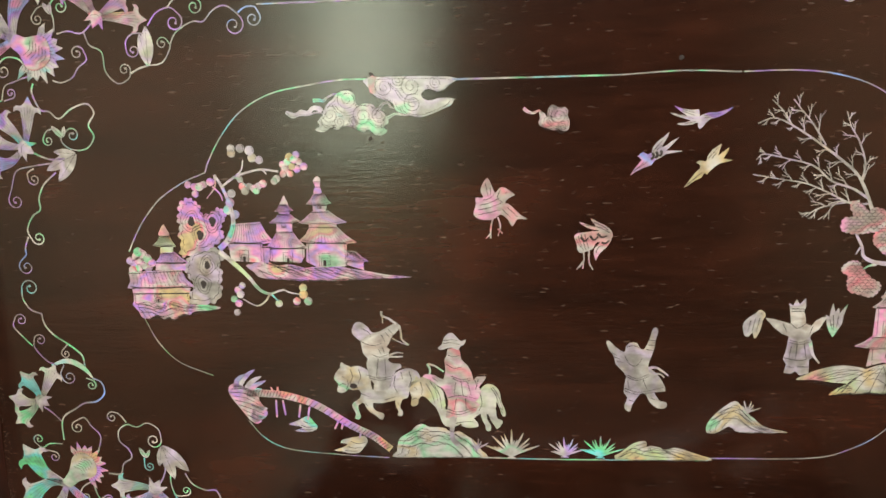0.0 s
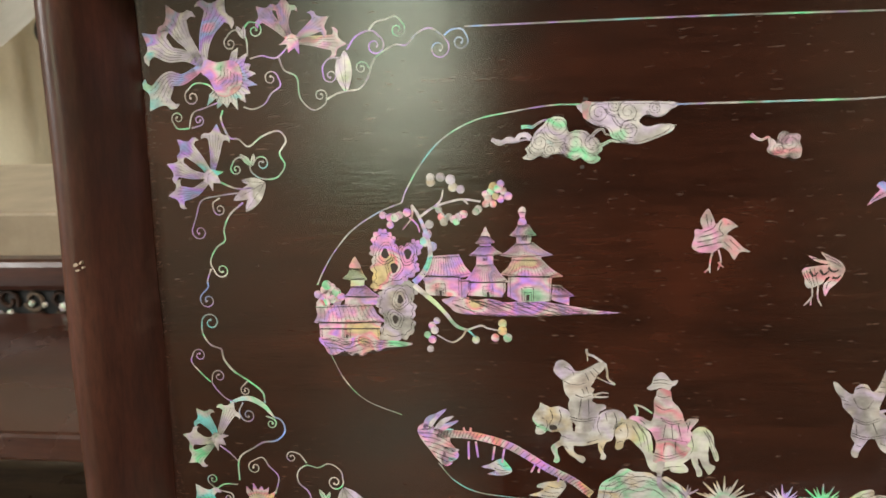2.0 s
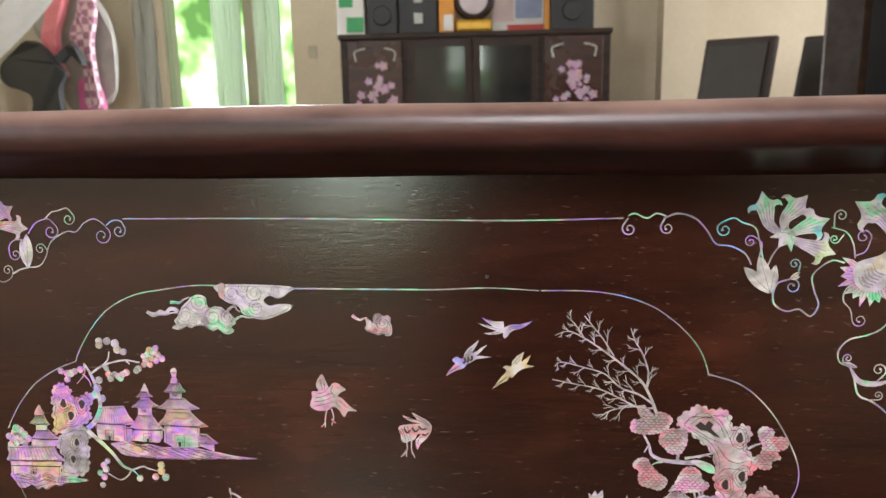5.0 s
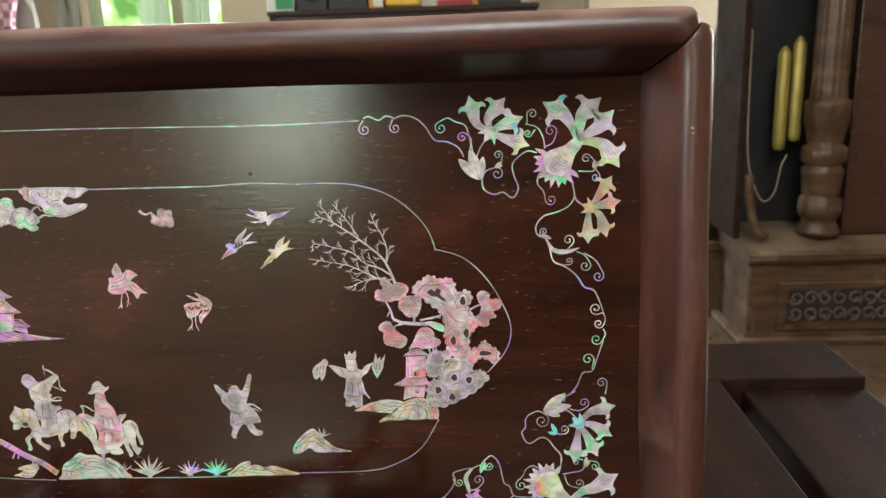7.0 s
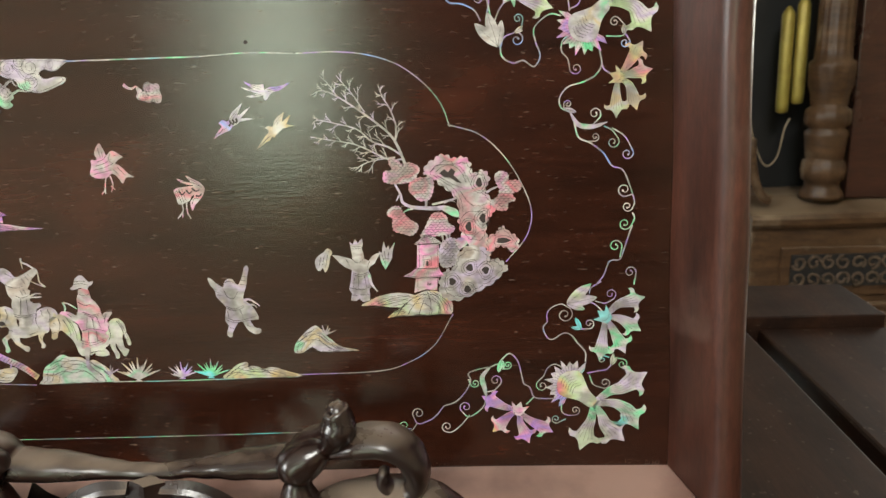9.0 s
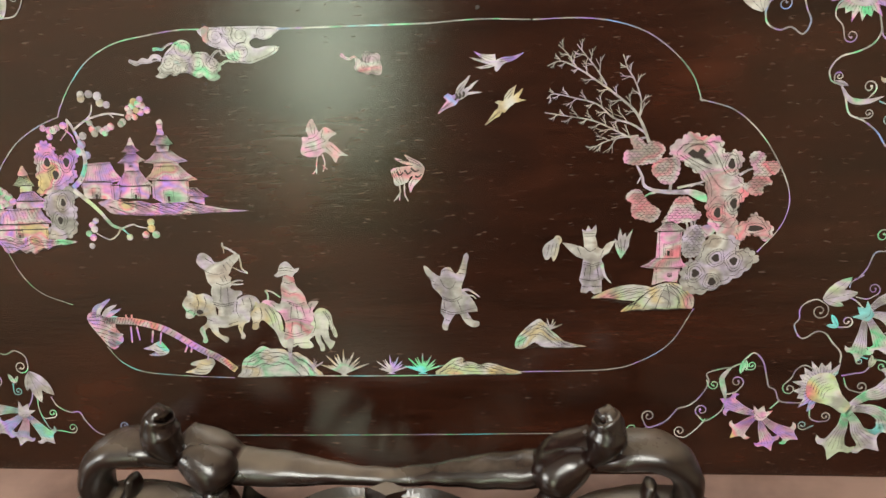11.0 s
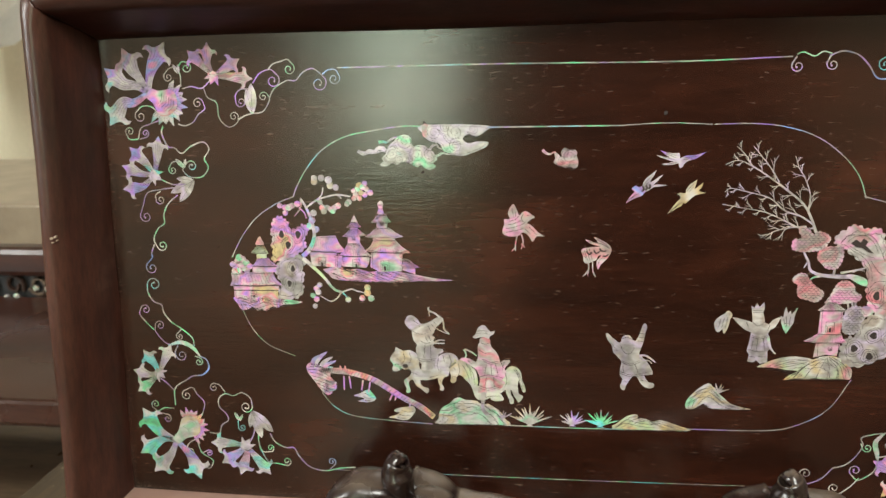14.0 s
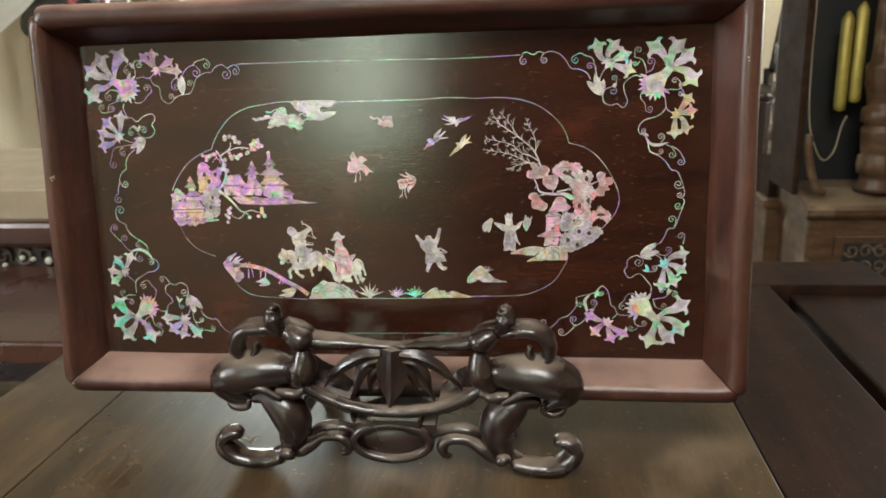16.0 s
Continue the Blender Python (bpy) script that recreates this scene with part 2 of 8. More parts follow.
# ---- building helpers ----
def mesh_of(bm, name, mat, smooth=False):
    me = bpy.data.meshes.new(name)
    bm.normal_update()
    bm.to_mesh(me)
    bm.free()
    for m in mat if isinstance(mat, (list, tuple)) else [mat]:
        me.materials.append(m)
    if smooth:
        for p in me.polygons:
            p.use_smooth = True
    return me


def part(name, bm, mat, parent, label="", smooth=False):
    ob = new(name, mesh_of(bm, name, mat, smooth))
    ob.parent = parent
    return tagged(ob, label)


def thing(name, m, label, category, group="", kind=""):
    ob = new(name)
    ob.empty_display_size = 0.05
    ob.matrix_world = m
    return tagged(ob, label, category, group, kind)


def solid(name, bm, mat, label, category, kind="", smooth=False, group=""):
    return tagged(new(name, mesh_of(bm, name, mat, smooth)), label, category, group, kind)


def box(bm, x0, x1, y0, y1, z0, z1, bevel=0.0, seg=2):
    c = bmesh.ops.create_cube(bm, size=1, matrix=Matrix.Translation(((x0 + x1) / 2, (y0 + y1) / 2, (z0 + z1) / 2)) @ Matrix.Diagonal((x1 - x0, y1 - y0, z1 - z0, 1)))
    if bevel:
        es = list({e for v in c["verts"] for e in v.link_edges})
        bmesh.ops.bevel(bm, geom=es, offset=bevel, segments=seg, affect="EDGES", profile=0.5)
    return bm


def bx(*a, **k):
    return box(bmesh.new(), *a, **k)


def spline(p, n=6, closed=False):
    """Points of a smooth curve through the control points."""
    p = [Vector(q) for q in p]
    c = len(p)
    out = []
    for i in range(c if closed else c - 1):
        a, b = p[i], p[(i + 1) % c]
        a0 = p[i - 1] if closed or i else a * 2 - b
        b1 = p[(i + 2) % c] if closed or i + 2 < c else b * 2 - a
        for k in range(n):
            t = k / n
            out.append(0.5 * (2 * a + (b - a0) * t + (2 * a0 - 5 * a + 4 * b - b1) * t * t + (3 * a - a0 - 3 * b + b1) * t ** 3))
    return out if closed else out + [p[-1]]


def sweep(bm, pts, radii, sides=12, flat=1.0, cap=True):
    """A round bar along 3D points; flat scales it along y."""
    rings = []
    for i, p in enumerate(pts):
        d = (pts[min(i + 1, len(pts) - 1)] - pts[max(i - 1, 0)]).normalized()
        up = Vector((0, 1, 0))
        if abs(d.dot(up)) > 0.95:
            up = Vector((1, 0, 0))
        s = d.cross(up).normalized()
        u = s.cross(d).normalized()
        rings.append([bm.verts.new(p + (s * math.cos(a) + u * math.sin(a) * flat) * radii[i]) for a in (2 * math.pi * k / sides for k in range(sides))])
    for r0, r1 in zip(rings, rings[1:]):
        for k in range(sides):
            bm.faces.new((r0[k], r0[(k + 1) % sides], r1[(k + 1) % sides], r1[k]))
    if cap:
        for r, p, q in ((rings[0], pts[0], pts[1]), (rings[-1], pts[-1], pts[-2])):
            rad = (r[0].co - p).length
            tip = bm.verts.new(p + (p - q).normalized() * rad * 0.5)
            for k in range(sides):
                bm.faces.new((r[(k + 1) % sides], r[k], tip) if r is rings[0] else (r[k], r[(k + 1) % sides], tip))
    return bm


def lathe(bm, prof, m=Matrix.Identity(4), sides=20):
    """A turned piece: profile of (radius, height) round its own z."""
    rings = [[bm.verts.new(m @ Vector((r * math.cos(a), r * math.sin(a), h))) for a in (2 * math.pi * k / sides for k in range(sides))] for r, h in prof]
    for r0, r1 in zip(rings, rings[1:]):
        for k in range(sides):
            bm.faces.new((r0[k], r0[(k + 1) % sides], r1[(k + 1) % sides], r1[k]))
    bm.faces.new(rings[0][::-1])
    bm.faces.new(rings[-1])
    return bm


# ---- room ----
FLOOR, CEIL = -0.44, 2.45
X0, X1, Y0, Y1 = -3.4, 3.2, -3.5, 4.85


def wall_with_opening(name, along, lo, hi, at, thick, o0, o1, z0, z1, label):
    """A wall along x or y with one opening through it."""
    bm = bmesh.new()
    for a, b, c, d in ((lo, o0, FLOOR, CEIL), (o1, hi, FLOOR, CEIL), (o0, o1, FLOOR, z0), (o0, o1, z1, CEIL)):
        if along == "x":
            box(bm, a, b, at, at + thick, c, d)
        else:
            box(bm, at, at + thick, a, b, c, d)
    return solid(name, bm, M_WALL, label, "wall", "structure")


solid("floor", bx(X0 - 0.2, X1 + 0.2, Y0 - 0.2, Y1 + 0.2, FLOOR - 0.1, FLOOR), M_FLOOR, "brown polished wooden floor", "floor", "structure")
# the hole in the ceiling is added for the overhead fill
cb_ = bmesh.new()
for a, b, c, d in ((X0 - 0.2, -0.27, Y0 - 0.2, Y1 + 0.2), (0.77, X1 + 0.2, Y0 - 0.2, Y1 + 0.2), (-0.27, 0.77, Y0 - 0.2, -2.42), (-0.27, 0.77, -1.38, Y1 + 0.2)):
    box(cb_, a, b, c, d, CEIL, CEIL + 0.1)
solid("ceiling", cb_, M_CEIL, "white painted ceiling with an added opening for overhead fill light", "ceiling", "structure")
wall_with_opening("wall_north", "x", X0, X1, Y1, 0.2, -2.38, -1.49, -0.10, 1.75, "cream painted wall with a tall window")
wall_with_opening("wall_south", "x", X0, X1, Y0 - 0.2, 0.2, -1.22, -0.50, 0.25, 1.85, "cream painted wall with a double window")
# the west and east openings are added to hold fill lamps
wall_with_opening("wall_west", "y", Y0 - 0.2, Y1 + 0.2, X0 - 0.2, 0.2, -2.3, -0.9, FLOOR + 0.02, 2.1, "cream painted wall with an added opening for west fill light")
wall_with_opening("wall_east", "y", Y0 - 0.2, Y1 + 0.2, X1, 0.2, 2.45, 3.75, 0.2, 1.8, "cream painted wall with an added opening for east fill light")

# unseen tall dark wardrobe shape, added to darken the lacquer's reflection beside the window
wardrobe = thing("wardrobe", pose(0.36, Y0 + 0.005, FLOOR), "unseen dark wardrobe shape added to darken the tray's reflection", "wardrobe")
part("body", bx(-0.70, 0.70, 0, 0.26, 0.08, 2.40, bevel=0.006), M_DARK, wardrobe)
part("plinth", bx(-0.68, 0.68, 0.01, 0.24, 0, 0.0795), M_DARK, wardrobe)
part("cornice", bx(-0.74, 0.74, 0, 0.29, 2.4005, 2.50, bevel=0.02), M_DARK, wardrobe)
for k in (-1, 1):
    leaf_door = part("door", bx(min(0.006 * k, 0.69 * k), max(0.006 * k, 0.69 * k), 0.2605, 0.28, 0.10, 2.38, bevel=0.004), M_RED, wardrobe)
    part("door_panel", bx(min(0.10 * k, 0.60 * k), max(0.10 * k, 0.60 * k), 0.2805, 0.288, 0.25, 2.2, bevel=0.003), M_RED, leaf_door)
    part("handle", lathe(bmesh.new(), [(0.008, 0), (0.006, 0.015), (0.013, 0.025), (0.008, 0.034)], pose(0.05 * k, 0.2805, 1.15, -90)), M_BRASS, leaf_door, "", True)

# ---- table ----
table = thing("low_table", pose(0, 0, 0), "wide low table of broad glossy brown boards", "table")
part("centre_board", bx(-0.2855, 0.2985, -0.75, 0.383, -0.04, 0.0, bevel=0.0012), M_TABLE, table)
part("edge_board", bx(-0.405, -0.2870, -0.75, 0.383, -0.04, 0.0, bevel=0.0015), M_TABLE, table)
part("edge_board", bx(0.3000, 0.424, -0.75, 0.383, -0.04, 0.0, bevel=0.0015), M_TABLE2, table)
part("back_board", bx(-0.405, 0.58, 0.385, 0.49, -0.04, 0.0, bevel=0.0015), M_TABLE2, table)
side_board = thing("side_bench_top", pose(0, 0, 0), "narrow dark board beside the table edge", "bench")
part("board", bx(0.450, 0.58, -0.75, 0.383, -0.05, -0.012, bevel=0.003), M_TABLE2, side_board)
for sy in (-0.70, 0.31):
    part("leg", bx(0.46, 0.52, sy - 0.03, sy + 0.03, FLOOR, -0.0505, bevel=0.005), M_RED, side_board)
part("apron", bx(-0.39, 0.40, -0.74, 0.35, -0.11, -0.0405, bevel=0.004), M_RED, table)
for sx, sy in ((-0.36, -0.70), (0.365, -0.70), (-0.36, 0.31), (0.365, 0.31)):
    part("leg", bx(sx - 0.03, sx + 0.03, sy - 0.03, sy + 0.03, FLOOR, -0.1105, bevel=0.006), M_RED, table)

# ---- tray ----
tray = thing("inlaid_tray", TRAY, "dark rosewood tray inlaid with mother of pearl", "tray")
PU0, PU1, PV0, PV1 = -0.2535, 0.2540, -0.1755, 0.0866
panel = part("panel", bx(PU0 - 0.004, PU1 + 0.004, 0, 0.008, PV0 - 0.004, PV1 + 0.004), M_PANEL, tray, "glossy lacquered dark panel")
PROFILE = [(0.0, -0.001), (0.0, 0.0012), (0.0035, 0.008), (0.0075, 0.017), (0.0105, 0.025), (0.0125, 0.0295), (0.0155, 0.0318), (0.019, 0.0322), (0.0225, 0.0305), (0.0250, 0.0265),
           (0.0260, 0.020), (0.0255, 0.010), (0.0235, 0.0), (0.0215, -0.009), (0.019, -0.012), (0.0, -0.012)]


def rail(name, side, mat, label=""):
    bm = bmesh.new()
    ends = []
    cu, cv = (PU0 + PU1) / 2, (PV0 + PV1) / 2
    hu, hv = (PU1 - PU0) / 2, (PV1 - PV0) / 2
    h = hu if side in ("top", "bottom") else hv
    stations = [-1 + d / h for d in (0, 0.0015, 0.003, 0.005, 0.008, 0.012)]
    stations = stations + [-0.88 + 1.76 * k / 22 for k in range(23)] + [-u for u in stations[::-1]]
    for s in stations:
        ring = []
        near = max(0.0, 1 - (1 - abs(s)) * h / 0.012)
        for o, w in PROFILE:
            # the outer edge is rounded off at the corners
            o *= 1 - 0.22 * near * near * min(1.0, max(0.0, (o - 0.008) / 0.012))
            o_top = 0.92 * o + 0.46 * max(0.0, o - 0.0125)
            o_low, o_side = 1.05 * o, (1.12 if side == "right" else 1.02) * o
            o_end = o_top if s > 0 else o_low
            o_long = o_top if side == "top" else o_low
            wob = 0.0004 * math.sin(s * 7 + o * 90)
            if side in ("top", "bottom"):
                q = Vector((cu + s * (hu + (1.12 if s > 0 else 1.02) * o), -w, cv + (hv + o_long + wob) * (1 if side == "top" else -1)))
            else:
                q = Vector((cu + (hu + o_side + wob) * (1 if side == "right" else -1), -w, cv + s * (hv + o_end)))
            ring.append(bm.verts.new(q))
        ends.append(ring)
    n = len(PROFILE)
    for a, b in zip(ends, ends[1:]):
        for k in range(n):
            bm.faces.new((a[k], a[(k + 1) % n], b[(k + 1) % n], b[k]))
    bm.faces.new(ends[0])
    bm.faces.new(ends[-1][::-1])
    bmesh.ops.recalc_face_normals(bm, faces=bm.faces[:])
    ob = part(name, bm, mat, tray, label)
    for p in ob.data.polygons:
        p.use_smooth = len(p.vertices) == 4
    return ob


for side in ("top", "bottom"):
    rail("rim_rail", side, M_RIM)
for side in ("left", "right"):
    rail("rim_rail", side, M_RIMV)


# ---- pearl inlay of the panel (drawing in millimetres, x across, z up) ----
GLOSS = 0.00028
PI = math.pi


class Piece:
    """One inlaid piece: flat shapes of pearl with engraved lines."""

    def __init__(self, name, mat):
        self.name, self.mat, self.bm, self.cut, self.h = name, mat, bmesh.new(), bmesh.new(), GLOSS

    def poly(self, pts, mi=0, soft=0, wall=True):
        if soft:
            pts = spline([(p[0], p[1]) for p in pts], soft, True)
        self.h += 0.000012
        y = -self.h - (0.00009 if mi else 0)
        bm = self.cut if mi else self.bm
        top = [bm.verts.new((p[0] / 1000, y, p[1] / 1000)) for p in pts]
        f = bm.faces.new(top)
        f.normal_update()
        if f.normal.y > 0:
            f.normal_flip()
        if wall and not mi:
            low = [self.bm.verts.new((v.co.x, 0.0002, v.co.z)) for v in top]
            n = len(top)
            for i in range(n):
                self.bm.faces.new((top[i], top[(i + 1) % n], low[(i + 1) % n], low[i]))
        return self

    def ribbon(self, pts, w0, w1=None, mi=0, n=5, leaf=False):
        pts = spline([(p[0], p[1]) for p in pts], n) if n else [Vector((p[0], p[1])) for p in pts]
        w1 = w0 if w1 is None else w1
        L, R = [], []
        for i, p in enumerate(pts):
            d = pts[min(i + 1, len(pts) - 1)] - pts[max(i - 1, 0)]
            if d.length < 1e-6:
                continue
            d = Vector((-d.y, d.x)).normalized()
            s = i / (len(pts) - 1)
            w = (w0 + (w1 - w0) * s) / 2
            if leaf:
                w = w0 / 2 * (math.sin(math.pi * min(1, s * 0.96 + 0.04)) ** 0.8) + 0.05
            L.append(p + d * w)
            R.append(p - d * w)
        self.h += 0.000012
        y = -self.h - (0.00009 if mi else 0)
        bm = self.cut if mi else self.bm
        a = [bm.verts.new((p.x / 1000, y, p.y / 1000)) for p in L]
        b = [bm.verts.new((p.x / 1000, y, p.y / 1000)) for p in R]
        for i in range(len(a) - 1):
            f = bm.faces.new((a[i], a[i + 1], b[i + 1], b[i]))
            f.normal_update()
            if f.normal.y > 0:
                f.normal_flip()
        return self

    def disc(self, c, r, mi=0, sides=14, sz=1.0, turn=0.0):
        k = [(r * math.cos(2 * math.pi * i / sides), r * sz * math.sin(2 * math.pi * i / sides)) for i in range(sides)]
        ct, st = math.cos(turn), math.sin(turn)
        return self.poly([(c[0] + a * ct - b * st, c[1] + a * st + b * ct) for a, b in k], mi)

    def lines(self, strokes, w=0.32):
        for s in strokes:
            self.ribbon(s, w, w * 0.5, 1)
        return self

    def done(self, label=""):
        ob = part(self.name, self.bm, self.mat, tray, label)
        if self.cut.faces:
            tagged(part("engraving", self.cut, M_GROOVE, ob), kind="stuff")
        return ob


def curled(pts, side, r, turns=1.25):
    """Lengthen a line by a spiral that winds to its left or right, shrinking."""
    p = spline([(q[0], q[1]) for q in pts], 6)
    d = p[-1] - p[-2]
    a = math.atan2(d.y, d.x)
    s = 1 if side == "L" else -1
    q = p[-1].copy()
    n = int(26 * turns)
    for i in range(n):
        rad = r * (1 - 0.78 * i / n)
        step = 2 * math.pi * turns / n
        a += s * step
        q = q + Vector((math.cos(a), math.sin(a))) * rad * step
        p.append(q.copy())
    return p


def vine(pts, w=0.75, side="", r=3.0, turns=1.25, mat=None, w1=None):
    P = Piece("vine", mat or M_WIRE)
    line = curled(pts, side, r, turns) if side else spline([(q[0], q[1]) for q in pts], 6)
    w *= 0.88
    P.ribbon(line, w, w1 or w * (0.62 if side else 0.9), n=0)
    if side:
        P.disc(line[-1], w * 0.75)
    return P.done()


def frond(P, pts, w):
    """A petal that flares from a thin neck to a pointed tip between two curled lobes, with engraved veins."""
    c = spline([(q[0], q[1]) for q in pts], 8)
    n = len(c) - 1
    L, R = [], []
    for i, p in enumerate(c):
        d = (c[min(i + 1, n)] - c[max(i - 1, 0)]).normalized()
        nn = Vector((-d.y, d.x))
        hw = w * (0.15 + 0.34 * (i / n) ** 1.35)
        L.append(p + nn * hw)
        R.append(p - nn * hw)
    d = (c[-1] - c[-2]).normalized()
    nn = Vector((-d.y, d.x))
    e = c[-1]
    half = ((0.60, 0.04), (0.78, 0.06), (0.97, -0.06), (0.95, 0.20), (0.78, 0.36), (0.52, 0.36), (0.36, 0.44), (0.22, 0.62), (0.10, 0.84))
    tips = [e + nn * w * a + d * w * b for a, b in half] + [e + d * w] + [e - nn * w * a * 0.95 + d * w * b for a, b in half[::-1]]
    P.poly(L + tips + R[::-1])
    for o in (-0.72, -0.36, 0.0, 0.36, 0.72):
        line = [c[i] + (L[i] - c[i]) * o for i in range(3, len(c), 3)]
        line.append(e + nn * w * o * 0.62 + d * w * (0.42 - 0.25 * abs(o)))
        P.ribbon(line, 0.19, 0.12, 1, 3)


def bud(base, fronds, w, mat):
    """A small lily: flaring petals round a cup with two short sepals, each petal its own shell."""
    for f in fronds:
        P = Piece("petal", mat)
        frond(P, [base] + list(f), w)
        P.done()
    P = Piece("cup", mat)
    P.h += 0.0001
    b = Vector(base)
    out = sum((Vector(f[-1]) for f in fronds), Vector((0, 0))) / len(fronds) - b
    out.normalize()
    across = Vector((-out.y, out.x))
    P.poly([b - out * w * 0.75, b - out * w * 0.3 + across * w * 0.28, b - out * w * 0.55 + across * w * 0.72, b + across * w * 0.48, b + out * w * 0.45 + across * w * 0.3,
            b + out * w * 0.45 - across * w * 0.3, b - across * w * 0.48, b - out * w * 0.55 - across * w * 0.72, b - out * w * 0.3 - across * w * 0.28])
    P.ribbon([b + across * w * 0.4, b + out * w * 0.22, b - across * w * 0.4], 0.18, 0.14, 1, 3)
    P.done()


def sprig(base, tips, mat=None):
    """A three-pointed leaf."""
    P = Piece("leaf", mat or M_PEARL_GREY)
    bv = Vector(base)
    for t in tips:
        tv = Vector(t)
        m = (bv + tv) / 2
        P.ribbon([bv, m, tv], max(1.2, (tv - bv).length * 0.34), leaf=True)
        P.ribbon([bv, m, tv], 0.18, 0.1, 1)
    P.done()


def lotus(body, neck, r, ring0, ring1, fronds, w, mats):
    """A large blossom: long petals from the neck, a striped heart and a toothed collar."""
    for f in fronds:
        P = Piece("petal", mats[0])
        frond(P, [neck] + list(f), w)
        P.done()
    P = Piece("collar", mats[1])
    bx_, bz = body
    teeth = 11
    out = []
    for i in range(teeth * 2 + 1):
        a = ring0 + (ring1 - ring0) * i / (teeth * 2)
        rr = r * (1.72 if i % 2 else 1.28) * (1 + 0.08 * math.sin(i * 2.1))
        out.append((bx_ + rr * math.cos(a), bz + rr * math.sin(a)))
    back = [(bx_ + r * 0.8 * math.cos(ring1 + (ring0 - ring1) * i / 10), bz + r * 0.8 * math.sin(ring1 + (ring0 - ring1) * i / 10)) for i in range(11)]
    P.poly(out + back)
    for i in range(teeth * 2):
        a = ring0 + (ring1 - ring0) * (i + 0.5) / (teeth * 2)
        P.ribbon([(bx_ + r * k * math.cos(a), bz + r * k * math.sin(a)) for k in (0.95, 1.15, 1.4)], 0.2, 0.1, 1, 2)
    P.done()
    P = Piece("heart", mats[2])
    P.h += 0.0002
    d = Vector(neck) - Vector(body)
    nn = Vector((-d.y, d.x)).normalized() * r
    b = Vector(body)
    dn = d.normalized() * r
    P.poly([b - dn, b - dn * 0.6 - nn * 0.8, b - nn, b + d * 0.55 - nn * 0.5, b + d - nn * 0.34, b + d + nn * 0.34, b + d * 0.55 + nn * 0.5, b + nn, b - dn * 0.6 + nn * 0.8], soft=4)
    for k in range(6):
        o = -0.55 + 0.2 * k
        P.ribbon([b + dn * o - nn * 0.45, b + dn * (o - 0.18), b + dn * o + nn * 0.45], 0.25, 0.12, 1)
    P.done()


# -- cartouche border and straight lines
def border(pts, w=0.9):
    P = Piece("border_strip", M_WIRE)
    P.ribbon(pts, w * 0.62, w * 0.62, n=8)
    P.done()


border([(-75.0, 37.0), (-86.0, 37.0), (-101.0, 35.0), (-116.0, 32.0), (-129.0, 25.0), (-138.0, 15.0), (-144.0, 5.0), (-146.0, -0.0)])
border([(-146.0, 0.0), (-156.0, -4.0), (-167.0, -11.0), (-175.0, -20.0), (-180.0, -28.0), (-183.0, -34.0)])
border([(-179.0, -63.0), (-173.0, -75.0), (-164.0, -84.0), (-149.0, -90.0)], 0.5)
border([(-134.0, -111.0), (-127.0, -119.0), (-116.0, -124.0), (-94.0, -126.0), (-71.0, -127.0)], 0.7)
border([(-31.0, -126.0), (6.0, -126.0), (66.0, -125.0)], 0.8)
border([(-40.0, 36.0), (-4.0, 36.0), (27.0, 36.0)], 1.1)
border([(27.0, 36.0), (51.0, 37.0), (73.0, 36.0)], 0.8)
border([(74.0, 36.0), (94.0, 36.0), (109.0, 34.0), (123.0, 29.0), (135.0, 20.0), (143.0, 10.0), (147.0, -1.0)], 0.8)
border([(146.0, 0.0), (161.0, -5.0), (173.0, -16.0), (182.0, -31.0), (186.0, -44.0), (183.0, -56.0), (173.0, -68.0)], 0.8)
border([(66.0, -124.0), (106.0, -123.0), (122.0, -119.0), (136.0, -110.0), (146.0, -94.0)], 0.7)
border([(-119.0, 68.0), (-35.0, 68.0), (56.0, 67.0), (109.0, 68.0)], 1.0)
border([(-129.0, -157.0), (3.0, -156.0), (123.0, -154.0)], 0.5)

# -- corner sprays
lotus([(-217.0, 52.0)][0], [(-226.0, 57.0)][0], 7.6, -2.4, 1.25, [[(-225.0, 65.0), (-223.0, 71.0), (-220.0, 76.0)], [(-231.0, 65.0), (-234.0, 69.0), (-236.0, 73.0)], [(-233.0, 61.0), (-240.0, 62.0), (-244.0, 65.0)], [(-235.0, 52.0), (-241.0, 52.0), (-245.0, 47.0)]], 9.4, (M_PEARL_BLUE, M_PEARL_BLUE, M_PEARL_PINK))
bud([(-188.0, 65.0)][0], [[(-194.0, 71.0), (-198.0, 75.0)], [(-191.0, 72.0), (-191.0, 77.0)], [(-183.0, 68.0), (-178.0, 71.0)], [(-181.0, 65.0), (-172.0, 64.0)]], 6.1, M_PEARL_PINK)
vine([(-189.0, 64.0), (-195.0, 59.0), (-201.0, 60.0), (-206.0, 59.0)])
vine([(-194.0, 59.0), (-192.0, 54.0), (-187.0, 51.0), (-186.0, 43.0), (-181.0, 38.0), (-176.0, 40.0), (-175.0, 43.0)], side="L", r=2.6)
vine([(-175.0, 42.0), (-171.0, 44.0), (-167.0, 45.0)], 0.9)
sprig([(-167.0, 45.0)][0], [(-167.0, 61.0), (-170.0, 58.0)], M_PEARL_GREEN)
vine([(-168.0, 58.0), (-173.0, 58.0), (-176.0, 55.0), (-176.0, 51.0)], side="L", r=2.9)
vine([(-168.0, 45.0), (-161.0, 46.0), (-157.0, 52.0), (-158.0, 55.0)], side="L", r=2.6)
vine([(-157.0, 53.0), (-154.0, 58.0), (-147.0, 62.0), (-142.0, 62.0), (-138.0, 66.0), (-133.0, 68.0), (-129.0, 66.0), (-126.0, 63.0)], side="R", r=4.2, turns=1.3)
